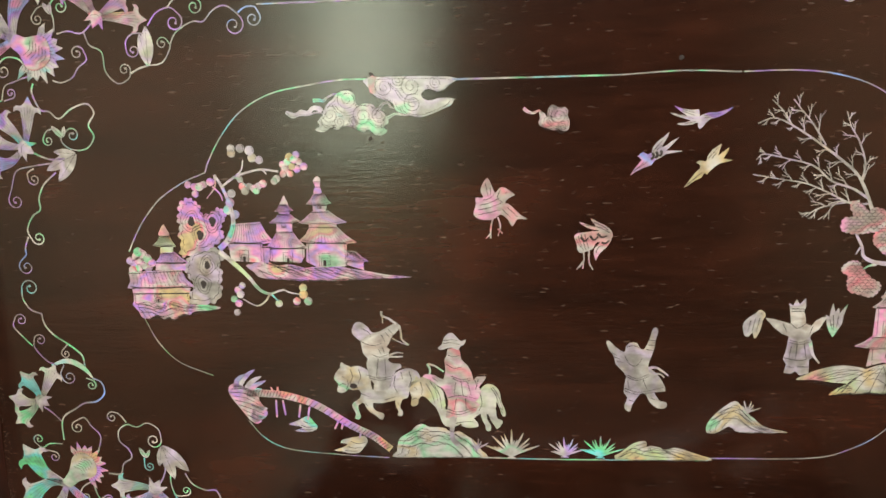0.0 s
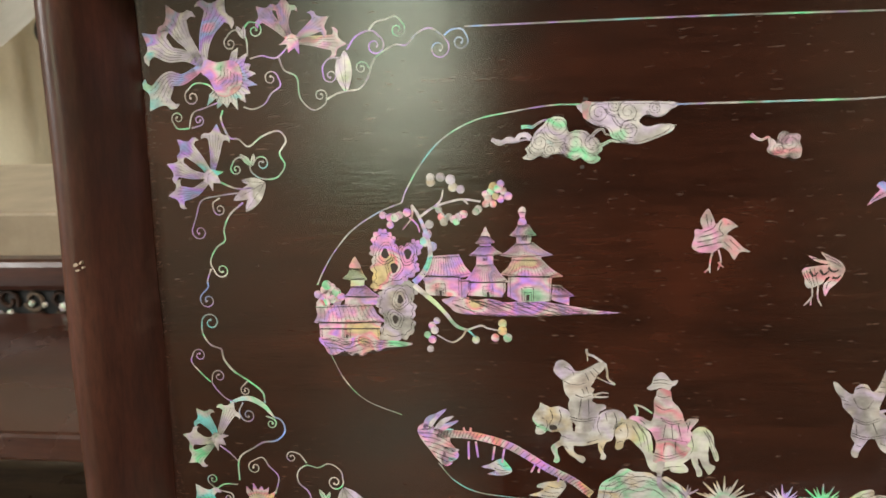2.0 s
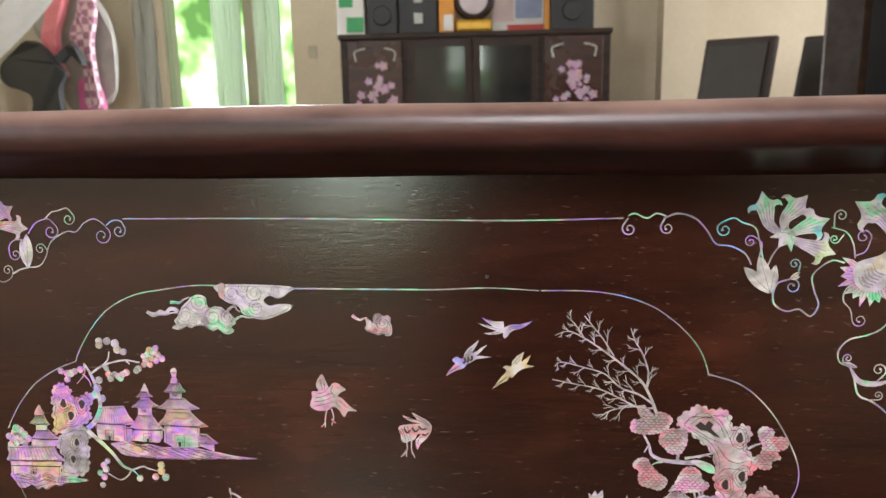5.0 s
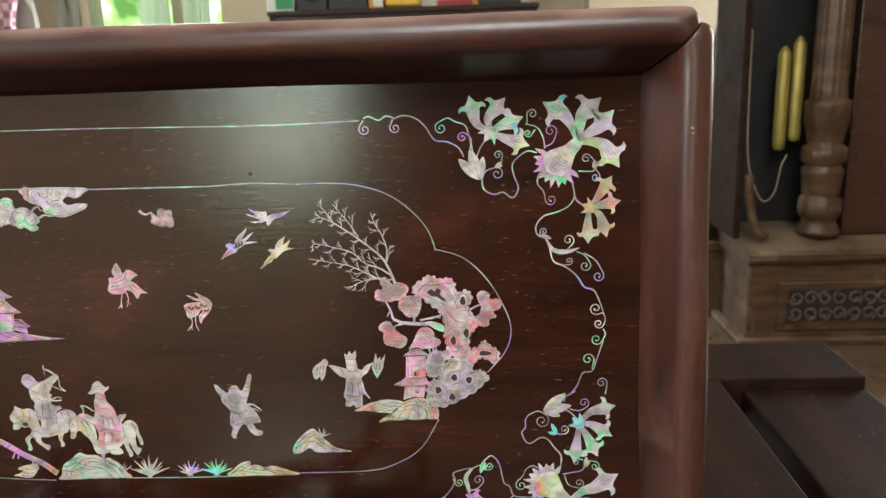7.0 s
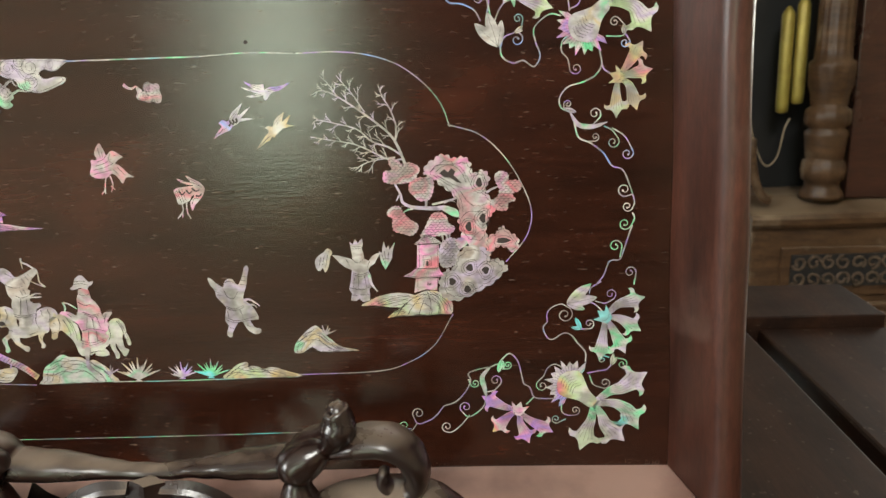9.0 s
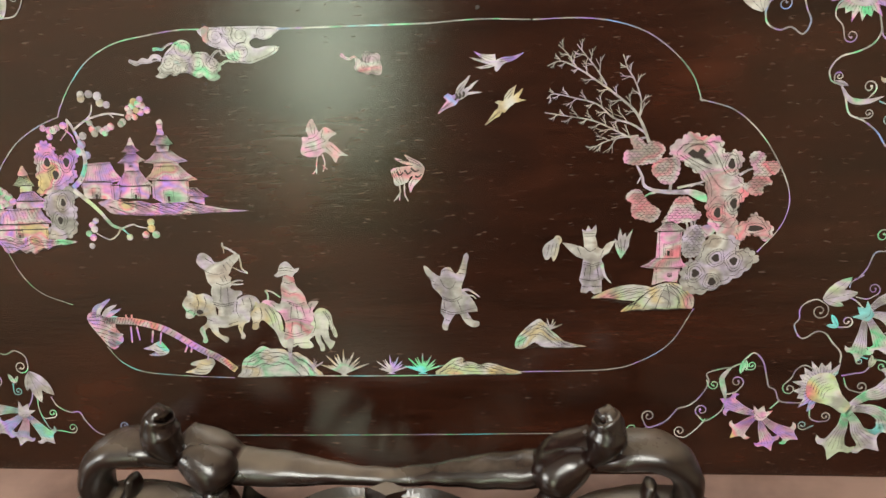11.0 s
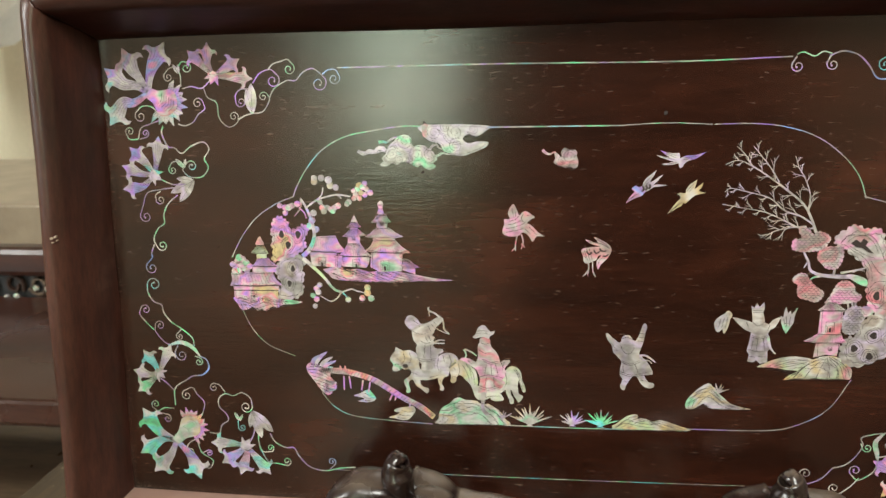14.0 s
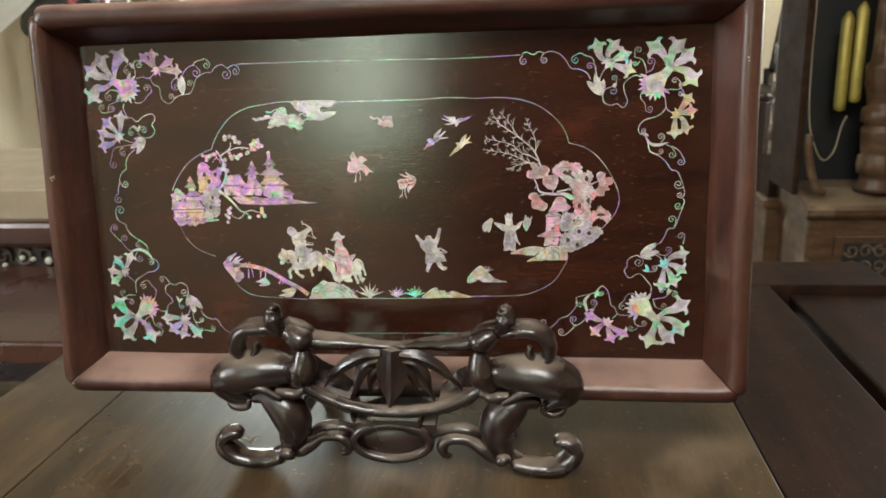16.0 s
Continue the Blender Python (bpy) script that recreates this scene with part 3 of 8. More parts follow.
vine([(-127.0, 65.0), (-124.0, 67.0), (-120.0, 67.0), (-118.0, 64.0)], side="R", r=3.2)
vine([(-166.0, 61.0), (-162.0, 66.0), (-156.0, 68.0), (-152.0, 65.0)], side="R", r=3.8)
vine([(-157.0, 68.0), (-154.0, 71.0), (-150.0, 72.0), (-146.0, 73.0), (-143.0, 70.0)], side="R", r=3.1)
vine([(-207.0, 60.0), (-207.0, 66.0), (-209.0, 70.0), (-213.0, 70.0), (-216.0, 67.0)], side="L", r=2.6)
vine([(-209.0, 69.0), (-206.0, 73.0), (-203.0, 73.0)], side="R", r=3.0)
sprig([(-208.0, 67.0)][0], [(-211.0, 72.0), (-208.0, 72.0)], M_PEARL)
vine([(-210.0, 40.0), (-206.0, 39.0), (-201.0, 41.0), (-198.0, 45.0), (-194.0, 48.0), (-195.0, 52.0)], side="L", r=3.0)
vine([(-220.0, 43.0), (-224.0, 49.0), (-230.0, 50.0), (-234.0, 47.0)], side="L", r=3.3)
vine([(-221.0, 42.0), (-227.0, 40.0), (-232.0, 38.0), (-234.0, 32.0)], 0.7)
vine([(-234.0, 32.0), (-239.0, 32.0), (-241.0, 35.0)], side="R", r=2.6)
vine([(-233.0, 32.0), (-229.0, 33.0)], side="L", r=2.2)
vine([(-219.0, 39.0), (-220.0, 35.0), (-217.0, 28.0), (-213.0, 27.0), (-209.0, 24.0), (-203.0, 28.0), (-196.0, 30.0), (-193.0, 26.0), (-196.0, 21.0), (-194.0, 16.0), (-198.0, 11.0), (-205.0, 11.0), (-209.0, 15.0), (-206.0, 19.0)], 0.9, side="R", r=3.0)
sprig([(-208.0, 16.0)][0], [(-213.0, 21.0), (-207.0, 21.0)], M_PEARL)
vine([(-211.0, 20.0), (-215.0, 19.0), (-217.0, 16.0)], side="L", r=2.4)
bud([(-226.0, 12.0)][0], [[(-224.0, 20.0), (-223.0, 27.0)], [(-230.0, 18.0), (-235.0, 23.0)], [(-234.0, 13.0), (-239.0, 15.0)], [(-233.0, 6.0), (-239.0, 5.0)]], 6.6, M_PEARL_BLUE)
vine([(-225.0, 11.0), (-216.0, 7.0), (-208.0, 7.0)], 0.9)
sprig([(-203.0, 9.0)][0], [(-217.0, 2.0), (-212.0, -3.0), (-213.0, 10.0)])
vine([(-213.0, 1.0), (-219.0, -4.0), (-222.0, -10.0), (-222.0, -15.0), (-226.0, -18.0), (-229.0, -24.0), (-227.0, -29.0)], 0.85, side="L", r=3.1)
vine([(-215.0, 5.0), (-223.0, 4.0), (-231.0, 2.0), (-234.0, -5.0), (-236.0, -10.0)], side="L", r=3.4)
vine([(-223.0, 3.0), (-226.0, 1.0), (-226.0, -2.0)], side="L", r=2.6)
vine([(-229.0, -27.0), (-231.0, -32.0), (-231.0, -35.0), (-234.0, -38.0)], 0.8, side="L", r=3.6)
vine([(-227.0, -62.0), (-232.0, -60.0), (-235.0, -55.0), (-235.0, -50.0)], 0.85, side="R", r=4.0)
vine([(-227.0, -62.0), (-226.0, -67.0), (-222.0, -72.0), (-216.0, -76.0), (-210.0, -81.0), (-209.0, -86.0)], 0.9)
vine([(-222.0, -86.0), (-227.0, -84.0), (-232.0, -78.0), (-232.0, -74.0)], 0.7, side="R", r=2.9)
vine([(-233.0, -77.0), (-237.0, -73.0), (-241.0, -68.0), (-240.0, -64.0)], 0.7, side="R", r=2.9)
vine([(-216.0, -76.0), (-219.0, -79.0)], 0.7, side="L", r=2.2)
Piece("leaf", M_PEARL_GREEN).ribbon([(-225.0, -86.0), (-217.0, -84.0), (-210.0, -87.0), (-205.0, -93.0)], 2.4, leaf=True).done()

vine([(-219.0, -86.0), (-221.0, -90.0), (-220.0, -93.0)], side="L", r=3.2)
vine([(-206.0, -92.0), (-202.0, -94.0), (-201.0, -99.0), (-205.0, -103.0), (-211.0, -104.0), (-216.0, -107.0), (-221.0, -110.0), (-223.0, -114.0), (-223.0, -122.0)], 0.9)
vine([(-209.0, -92.0), (-206.0, -93.0)], 0.8, side="R", r=2.4)
bud([(-232.0, -103.0)][0], [[(-229.0, -97.0), (-226.0, -91.0)], [(-234.0, -98.0), (-237.0, -94.0)], [(-238.0, -104.0), (-242.0, -103.0)], [(-237.0, -108.0), (-241.0, -111.0)]], 6.1, M_PEARL_GREEN)
vine([(-231.0, -106.0), (-227.0, -109.0), (-223.0, -113.0)], 0.8)
lotus([(-215.0, -135.0)][0], [(-224.0, -144.0)][0], 6.6, -1.25, 2.2, [[(-230.0, -141.0), (-235.0, -138.0), (-239.0, -132.0)], [(-231.0, -143.0), (-237.0, -146.0), (-240.0, -148.0)], [(-227.0, -151.0), (-230.0, -155.0), (-233.0, -158.0)], [(-218.0, -150.0), (-215.0, -154.0), (-213.0, -159.0)]], 8.8, (M_PEARL_BLUE, M_PEARL_PINK, M_PEARL))
vine([(-207.0, -128.0), (-205.0, -120.0), (-209.0, -115.0), (-212.0, -111.0), (-217.0, -113.0)], side="L", r=3.0)
vine([(-224.0, -124.0), (-230.0, -124.0), (-234.0, -126.0), (-237.0, -124.0)], 0.7, side="R", r=2.6)
vine([(-233.0, -127.0), (-228.0, -128.0)], 0.7, side="R", r=2.5)
vine([(-211.0, -142.0), (-216.0, -145.0), (-218.0, -149.0)], 0.7, side="L", r=2.8)
vine([(-211.0, -142.0), (-210.0, -147.0), (-208.0, -151.0), (-202.0, -155.0), (-203.0, -159.0)], 0.7, side="R", r=2.3)
vine([(-208.0, -151.0), (-205.0, -149.0)], 0.7, side="R", r=2.0)
vine([(-203.0, -138.0), (-197.0, -138.0), (-195.0, -133.0), (-191.0, -130.0), (-192.0, -126.0), (-196.0, -122.0), (-196.0, -117.0), (-192.0, -114.0), (-187.0, -115.0), (-182.0, -113.0), (-177.0, -116.0), (-176.0, -121.0)], 0.8, side="R", r=3.6, turns=1.4)
vine([(-192.0, -113.0), (-195.0, -109.0), (-198.0, -108.0)], 0.7, side="L", r=2.5)
sprig([(-184.0, -130.0)][0], [(-187.0, -125.0), (-182.0, -126.0)], M_PEARL_GREEN)
vine([(-185.0, -130.0), (-185.0, -134.0)], 0.7, side="L", r=2.3)
sprig([(-176.0, -124.0)][0], [(-164.0, -136.0), (-171.0, -140.0), (-178.0, -134.0)])
bud([(-181.0, -145.0)][0], [[(-189.0, -144.0), (-196.0, -144.0)], [(-185.0, -149.0), (-191.0, -153.0)], [(-181.0, -151.0), (-183.0, -157.0)], [(-176.0, -151.0), (-171.0, -157.0)]], 6.6, M_PEARL_BLUE)
vine([(-180.0, -145.0), (-176.0, -138.0), (-175.0, -132.0)], 0.8)
vine([(-173.0, -137.0), (-173.0, -143.0), (-171.0, -148.0), (-166.0, -148.0)], 0.7, side="L", r=2.3)
vine([(-172.0, -147.0), (-168.0, -154.0), (-162.0, -155.0), (-157.0, -156.0)], 0.7, side="L", r=2.6)
vine([(-166.0, -137.0), (-163.0, -142.0), (-157.0, -145.0), (-152.0, -145.0), (-149.0, -150.0), (-143.0, -156.0), (-134.0, -158.0), (-125.0, -156.0), (-116.0, -155.0)], 0.75)
vine([(-131.0, -157.0), (-128.0, -154.0)], 0.7, side="L", r=2.4)

vine([(140.0, -142.0), (135.0, -148.0), (129.0, -151.0), (126.0, -151.0), (124.0, -147.0)], 0.75, side="R", r=3.0)
vine([(126.0, -151.0), (123.0, -155.0), (119.0, -155.0)], 0.7, side="R", r=2.7)
vine([(140.0, -142.0), (146.0, -140.0), (151.0, -135.0), (154.0, -129.0), (153.0, -125.0), (158.0, -123.0), (163.0, -122.0)], 0.75)
vine([(153.0, -128.0), (154.0, -131.0)], 0.7, side="L", r=2.3)
Piece("leaf", M_PEARL_GREEN).ribbon([(164.0, -122.0), (160.0, -127.0), (161.0, -133.0), (162.0, -138.0)], 2.5, leaf=True).done()
vine([(162.0, -136.0), (160.0, -143.0), (153.0, -148.0), (149.0, -145.0)], 0.75, side="R", r=3.0)
vine([(153.0, -147.0), (149.0, -152.0), (144.0, -156.0), (141.0, -156.0)], 0.7, side="R", r=2.8)
vine([(162.0, -135.0), (166.0, -134.0), (169.0, -131.0)], 0.75, side="L", r=3.0)
vine([(162.0, -123.0), (166.0, -121.0), (169.0, -120.0)], 0.8)
sprig([(170.0, -118.0)][0], [(168.0, -125.0), (171.0, -123.0)], M_PEARL_GREEN)
vine([(170.0, -118.0), (174.0, -115.0), (178.0, -119.0), (180.0, -127.0), (181.0, -131.0), (184.0, -133.0), (186.0, -138.0), (191.0, -139.0), (197.0, -139.0)], 0.8)
vine([(170.0, -123.0), (173.0, -123.0)], 0.7, side="L", r=2.0)
vine([(186.0, -138.0), (182.0, -142.0)], 0.8)
bud([(178.0, -145.0)][0], [[(171.0, -143.0), (165.0, -140.0)], [(173.0, -148.0), (169.0, -152.0)], [(179.0, -152.0), (181.0, -157.0)], [(183.0, -150.0), (190.0, -154.0)]], 6.3, M_PEARL_PINK)
vine([(202.0, -124.0), (197.0, -121.0), (193.0, -123.0), (191.0, -127.0), (188.0, -130.0)], 0.75, side="L", r=3.0)
lotus([(205.0, -132.0)][0], [(216.0, -142.0)][0], 7.6, 0.85, 4.35, [[(224.0, -136.0), (230.0, -134.0), (235.0, -131.0)], [(226.0, -142.0), (232.0, -145.0), (234.0, -148.0)], [(220.0, -148.0), (222.0, -153.0), (225.0, -156.0)], [(215.0, -150.0), (213.0, -155.0), (212.0, -158.0)]], 9.5, (M_PEARL_GREEN, M_PEARL_BLUE, M_PEARL_SAND))
vine([(212.0, -120.0), (212.0, -115.0), (208.0, -110.0), (205.0, -106.0), (201.0, -105.0), (196.0, -108.0), (193.0, -107.0), (191.0, -102.0), (193.0, -99.0), (193.0, -95.0), (195.0, -92.0), (200.0, -90.0), (204.0, -92.0)], 0.8, side="R", r=4.0, turns=1.4)
sprig([(210.0, -103.0)][0], [(207.0, -97.0), (205.0, -102.0)], M_PEARL_GREEN)
vine([(210.0, -103.0), (214.0, -103.0)], 0.7, side="L", r=2.6)
sprig([(203.0, -90.0)][0], [(215.0, -80.0), (218.0, -87.0), (212.0, -93.0)], M_PEARL_GREEN)
vine([(208.0, -89.0), (216.0, -90.0), (222.0, -96.0)], 0.8)
bud([(222.0, -97.0)][0], [[(228.0, -91.0), (235.0, -89.0)], [(229.0, -98.0), (234.0, -101.0)], [(226.0, -104.0), (229.0, -110.0)], [(221.0, -106.0), (220.0, -113.0)]], 6.8, M_PEARL_GREEN)
vine([(217.0, -89.0), (222.0, -90.0), (226.0, -88.0)], 0.7, side="L", r=2.8)
vine([(220.0, -79.0), (215.0, -82.0), (214.0, -85.0)], 0.75)
vine([(213.0, -126.0), (218.0, -125.0), (223.0, -124.0), (226.0, -120.0)], 0.7)
sprig([(225.0, -122.0)][0], [(226.0, -116.0), (228.0, -118.0)], M_PEARL_GREEN)
vine([(226.0, -118.0), (231.0, -119.0)], 0.7, side="R", r=2.6)
vine([(224.0, -118.0), (221.0, -117.0)], 0.7, side="L", r=2.0)
vine([(214.0, -127.0), (216.0, -132.0), (221.0, -134.0)], 0.7, side="L", r=2.8)
vine([(200.0, -141.0), (200.0, -146.0), (203.0, -148.0), (207.0, -148.0)], 0.7, side="L", r=2.4)
vine([(202.0, -150.0), (198.0, -152.0)], 0.7, side="R", r=2.3)

vine([(111.0, 68.0), (109.0, 65.0)], 0.8, side="L", r=3.0)
vine([(111.0, 69.0), (114.0, 70.0), (119.0, 68.0), (123.0, 70.0), (127.0, 69.0)], 0.8)
vine([(127.0, 69.0), (125.0, 65.0)], 0.8, side="L", r=2.8)
vine([(126.0, 68.0), (132.0, 70.0), (139.0, 68.0), (144.0, 63.0), (148.0, 57.0), (154.0, 56.0), (160.0, 53.0), (163.0, 48.0)], 0.85)
vine([(166.0, 51.0), (167.0, 57.0), (164.0, 60.0)], 0.7, side="L", r=2.6)
vine([(168.0, 49.0), (166.0, 58.0), (164.0, 64.0), (159.0, 66.0), (155.0, 68.0), (150.0, 66.0)], 0.8, side="L", r=3.2)
sprig([(171.0, 36.0)][0], [(160.0, 47.0), (166.0, 52.0), (173.0, 48.0)])
vine([(169.0, 46.0), (172.0, 53.0), (176.0, 58.0)], 0.8)
bud([(177.0, 60.0)][0], [[(170.0, 65.0), (168.0, 72.0)], [(176.0, 67.0), (180.0, 72.0)], [(182.0, 63.0), (187.0, 65.0)], [(184.0, 57.0), (190.0, 55.0)]], 7.6, M_PEARL_GREEN)
vine([(172.0, 37.0), (173.0, 31.0), (178.0, 28.0), (183.0, 29.0), (188.0, 26.0), (191.0, 31.0), (189.0, 37.0), (188.0, 43.0), (191.0, 47.0), (196.0, 50.0), (201.0, 49.0)], 0.85)
vine([(172.0, 35.0), (174.0, 40.0), (179.0, 42.0)], 0.8, side="R", r=3.3)
sprig([(179.0, 42.0)][0], [(183.0, 45.0), (183.0, 43.0)], M_PEARL)
vine([(182.0, 43.0), (183.0, 48.0)], 0.7, side="L", r=2.3)
lotus([(212.0, 44.0)][0], [(222.0, 54.0)][0], 7.8, 2.45, 5.75, [[(219.0, 62.0), (215.0, 68.0), (212.0, 70.0)], [(223.0, 61.0), (224.0, 67.0), (227.0, 70.0)], [(227.0, 58.0), (232.0, 61.0), (234.0, 63.0)], [(229.0, 54.0), (235.0, 52.0), (238.0, 48.0)]], 9.5, (M_PEARL_GREEN, M_PEARL_PINK, M_PEARL))
vine([(205.0, 51.0), (204.0, 57.0), (201.0, 62.0), (195.0, 64.0)], 0.7)
vine([(196.0, 64.0), (196.0, 69.0)], 0.7, side="R", r=2.6)
vine([(205.0, 52.0), (209.0, 54.0), (211.0, 59.0)], 0.7, side="L", r=3.2)
vine([(200.0, 61.0), (198.0, 58.0)], 0.7, side="R", r=2.0)
vine([(222.0, 39.0), (230.0, 39.0), (231.0, 43.0), (228.0, 47.0)], 0.7, side="L", r=2.4)
vine([(231.0, 40.0), (233.0, 37.0)], 0.7, side="R", r=2.4)
sprig([(230.0, 40.0)][0], [(233.0, 44.0), (230.0, 44.0)], M_PEARL)
vine([(206.0, 40.0), (202.0, 38.0), (201.0, 33.0), (204.0, 29.0), (205.0, 24.0)], 0.7, side="L", r=2.9)
vine([(219.0, 33.0), (220.0, 26.0), (217.0, 21.0), (211.0, 18.0), (204.0, 16.0), (200.0, 11.0), (201.0, 6.0), (207.0, 4.0)], 0.85)
bud([(228.0, 20.0)][0], [[(232.0, 25.0), (236.0, 31.0)], [(233.0, 21.0), (238.0, 22.0)], [(233.0, 16.0), (235.0, 10.0)], [(227.0, 13.0), (227.0, 7.0)]], 6.3, M_PEARL_SAND)
vine([(225.0, 21.0), (221.0, 24.0), (220.0, 28.0)], 0.8)
vine([(202.0, 6.0), (202.0, 8.0)], 0.7, side="R", r=1.9)
sprig([(202.0, 6.0)][0], [(208.0, 4.0)], M_PEARL_GREEN)
Piece("leaf", M_PEARL_GREEN).ribbon([(205.0, 4.0), (209.0, -2.0), (216.0, -3.0), (223.0, -1.0)], 2.4, leaf=True).done()
vine([(216.0, -2.0), (219.0, 1.0)], 0.75, side="L", r=3.0)
vine([(207.0, -1.0), (209.0, -8.0), (215.0, -11.0), (221.0, -16.0), (225.0, -22.0), (230.0, -24.0), (233.0, -30.0), (235.0, -36.0)], 0.9)
vine([(213.0, -10.0), (217.0, -10.0)], 0.7, side="L", r=2.0)
vine([(221.0, -3.0), (225.0, -5.0), (228.0, -9.0)], 0.75, side="R", r=3.0)
vine([(225.0, -4.0), (231.0, -8.0), (235.0, -15.0)], 0.75, side="R", r=3.0)
vine([(235.0, -36.0), (232.0, -37.0)], 0.8, side="R", r=3.3)
vine([(235.0, -36.0), (236.0, -40.0), (235.0, -43.0)], 0.8, side="R", r=2.6)
vine([(235.0, -45.0), (236.0, -48.0), (234.0, -52.0)], 0.8, side="R", r=3.0)
vine([(235.0, -51.0), (233.0, -57.0), (231.0, -63.0), (229.0, -68.0), (224.0, -69.0), (221.0, -76.0), (217.0, -81.0)], 0.85)
vine([(229.0, -67.0), (230.0, -62.0)], 0.8, side="L", r=3.2)
vine([(236.0, -81.0), (237.0, -75.0)], 0.75, side="L", r=2.9)

# -- picture of the left shore
def lumpy(pts, amp, waves, soft=8):
    """Round lobes along a closed outline."""
    c = spline([(q[0], q[1]) for q in pts], soft, True)
    n = len(c)
    area = sum(c[i].x * c[(i + 1) % n].y - c[(i + 1) % n].x * c[i].y for i in range(n))
    out = []
    for i in range(n):
        d = (c[(i + 1) % n] - c[i - 1]).normalized()
        nn = Vector((d.y, -d.x)) * (1 if area > 0 else -1)
        out.append(c[i] + nn * amp * (abs(math.sin(PI * waves * i / n)) - 0.45))
    return out


def shape(name, mat, pts, soft=0, lines=(), label="", rise=0.0):
    P = Piece(name, mat)
    P.h += rise
    P.poly(pts, 0, soft)
    if name in ("shore", "boulder", "bank", "hillock"):
        c = Vector((sum(v[0] for v in pts) / len(pts), min(v[1] for v in pts) + 1.0))
        for k in (0.14, 0.30, 0.5):
            P.ribbon(lumpy([Vector(q).lerp(c, k) for q in pts], 0.5, len(pts) + 3, 4), 0.2, 0.2, 1, 0)
    P.lines(lines)
    return P.done(label)


shape("shore", M_PEARL_PINK, [(-130.8, -40.3), (-128.1, -39.5), (-125.1, -38.7), (-122.2, -38.6), (-119.3, -39.2), (-116.5, -40.3), (-112.8, -39.8), (-109.2, -40.1), (-104.9, -41.3), (-101.3, -41), (-97.7, -40.8), (-93.3, -40.5), (-89.1, -40.8), (-84.8, -41.7), (-80.6, -42.3), (-76.3, -43), (-70.7, -44.1), (-65.1, -44.8), (-58.3, -45.3), (-65.1, -45.8), (-73.6, -46), (-82.2, -46.5), (-90.8, -46.9), (-99.4, -47), (-108.1, -46.9), (-115.4, -46.4), (-121.2, -46.1), (-125.5, -45.1), (-127.6, -42.9)], 2,
      [[(-119.3, -39.4), (-113.7, -42.3), (-108, -44.1), (-102.3, -46.7)], [(-112.1, -40.2), (-106.4, -42.4), (-100.7, -44.5), (-95.1, -46.7)], [(-100.6, -41.3), (-96.3, -43.2), (-90.7, -45.3), (-85, -46.5)], [(-91.9, -41.1), (-86.3, -43.2), (-79.3, -45.4), (-73.6, -45.7)], [(-125.3, -42), (-119.6, -44.4), (-112.4, -46.2)], [(-121.5, -39.1), (-115.1, -41.8), (-108, -45.5)], [(-84.8, -42), (-79.2, -44), (-70.7, -45.5)], [(-116.5, -40.6), (-110.7, -42.1), (-104.4, -44.9), (-98, -46.8)], [(-104.9, -41.5), (-99.3, -43.9), (-92.2, -46.4)], [(-96.2, -41.1), (-90.6, -43.6), (-82.2, -46.2)]])


def building(name, mat, walls, roofs, door=None, dw=1.6, dh=4.0, rise=0.0, window=None):
    """A little house: walls with a doorway, ribbed roofs that sweep out to their eaves."""
    P = Piece(name, mat)
    P.h += rise
    for w in walls:
        P.poly(w)
        lo = min(q[1] for q in w)
        P.ribbon([(w[0][0], w[0][1] - 0.5), (w[1][0], w[1][1] - 0.5)], 0.5, 0.5, 1, 1)
        if w[0][1] - lo > 5:
            P.ribbon([(w[0][0] + 0.8, w[0][1]), (w[0][0] + 0.8, lo + 0.4)], 0.2, 0.2, 1, 1)
            P.ribbon([(w[1][0] - 0.8, w[1][1]), (w[1][0] - 0.8, lo + 0.4)], 0.2, 0.2, 1, 1)
    for r in roofs:
        a, b, c, d = (Vector(q) for q in r)
        la = a.lerp(b, 0.45) + (d - a) * 0.035
        ld = d.lerp(c, 0.45) - (d - a) * 0.035
        sag = Vector((0, -0.05 * (d - a).length))
        eave = [d.lerp(a, k / 6) + sag * math.sin(PI * k / 6) for k in range(1, 6)]
        P.poly([a, la, b, c, ld, d] + eave)
        for k in range(1, 15):
            u = k / 15
            foot = a.lerp(d, u) + sag * math.sin(PI * u)
            P.ribbon([b.lerp(c, u), la.lerp(ld, u), foot.lerp(la.lerp(ld, u), 0.16)], 0.15, 0.13, 1, 2)
        rim = [a] + eave[::-1] + [d]
        P.ribbon([q.lerp((b + c) / 2, 0.10) for q in rim], 0.2, 0.2, 1, 2)
        P.ribbon([b.lerp(a, 0.08), c.lerp(d, 0.08)], 0.22, 0.22, 1, 1)
    for spot, w, h in ((door, dw, dh), (window, 0.9, 1.6)):
        if not spot:
            continue
        dx, dz = spot
        for k in (1.0, 0.62):
            P.ribbon([(dx - w * k, dz), (dx - w * k, dz + h * k), (dx + w * k, dz + h * k), (dx + w * k, dz)], 0.24, 0.24, 1, 1)
        P.poly([(dx - w * 0.3, dz), (dx - w * 0.3, dz + h * 0.45), (dx + w * 0.3, dz + h * 0.45), (dx + w * 0.3, dz)], 1)
    return P.done()


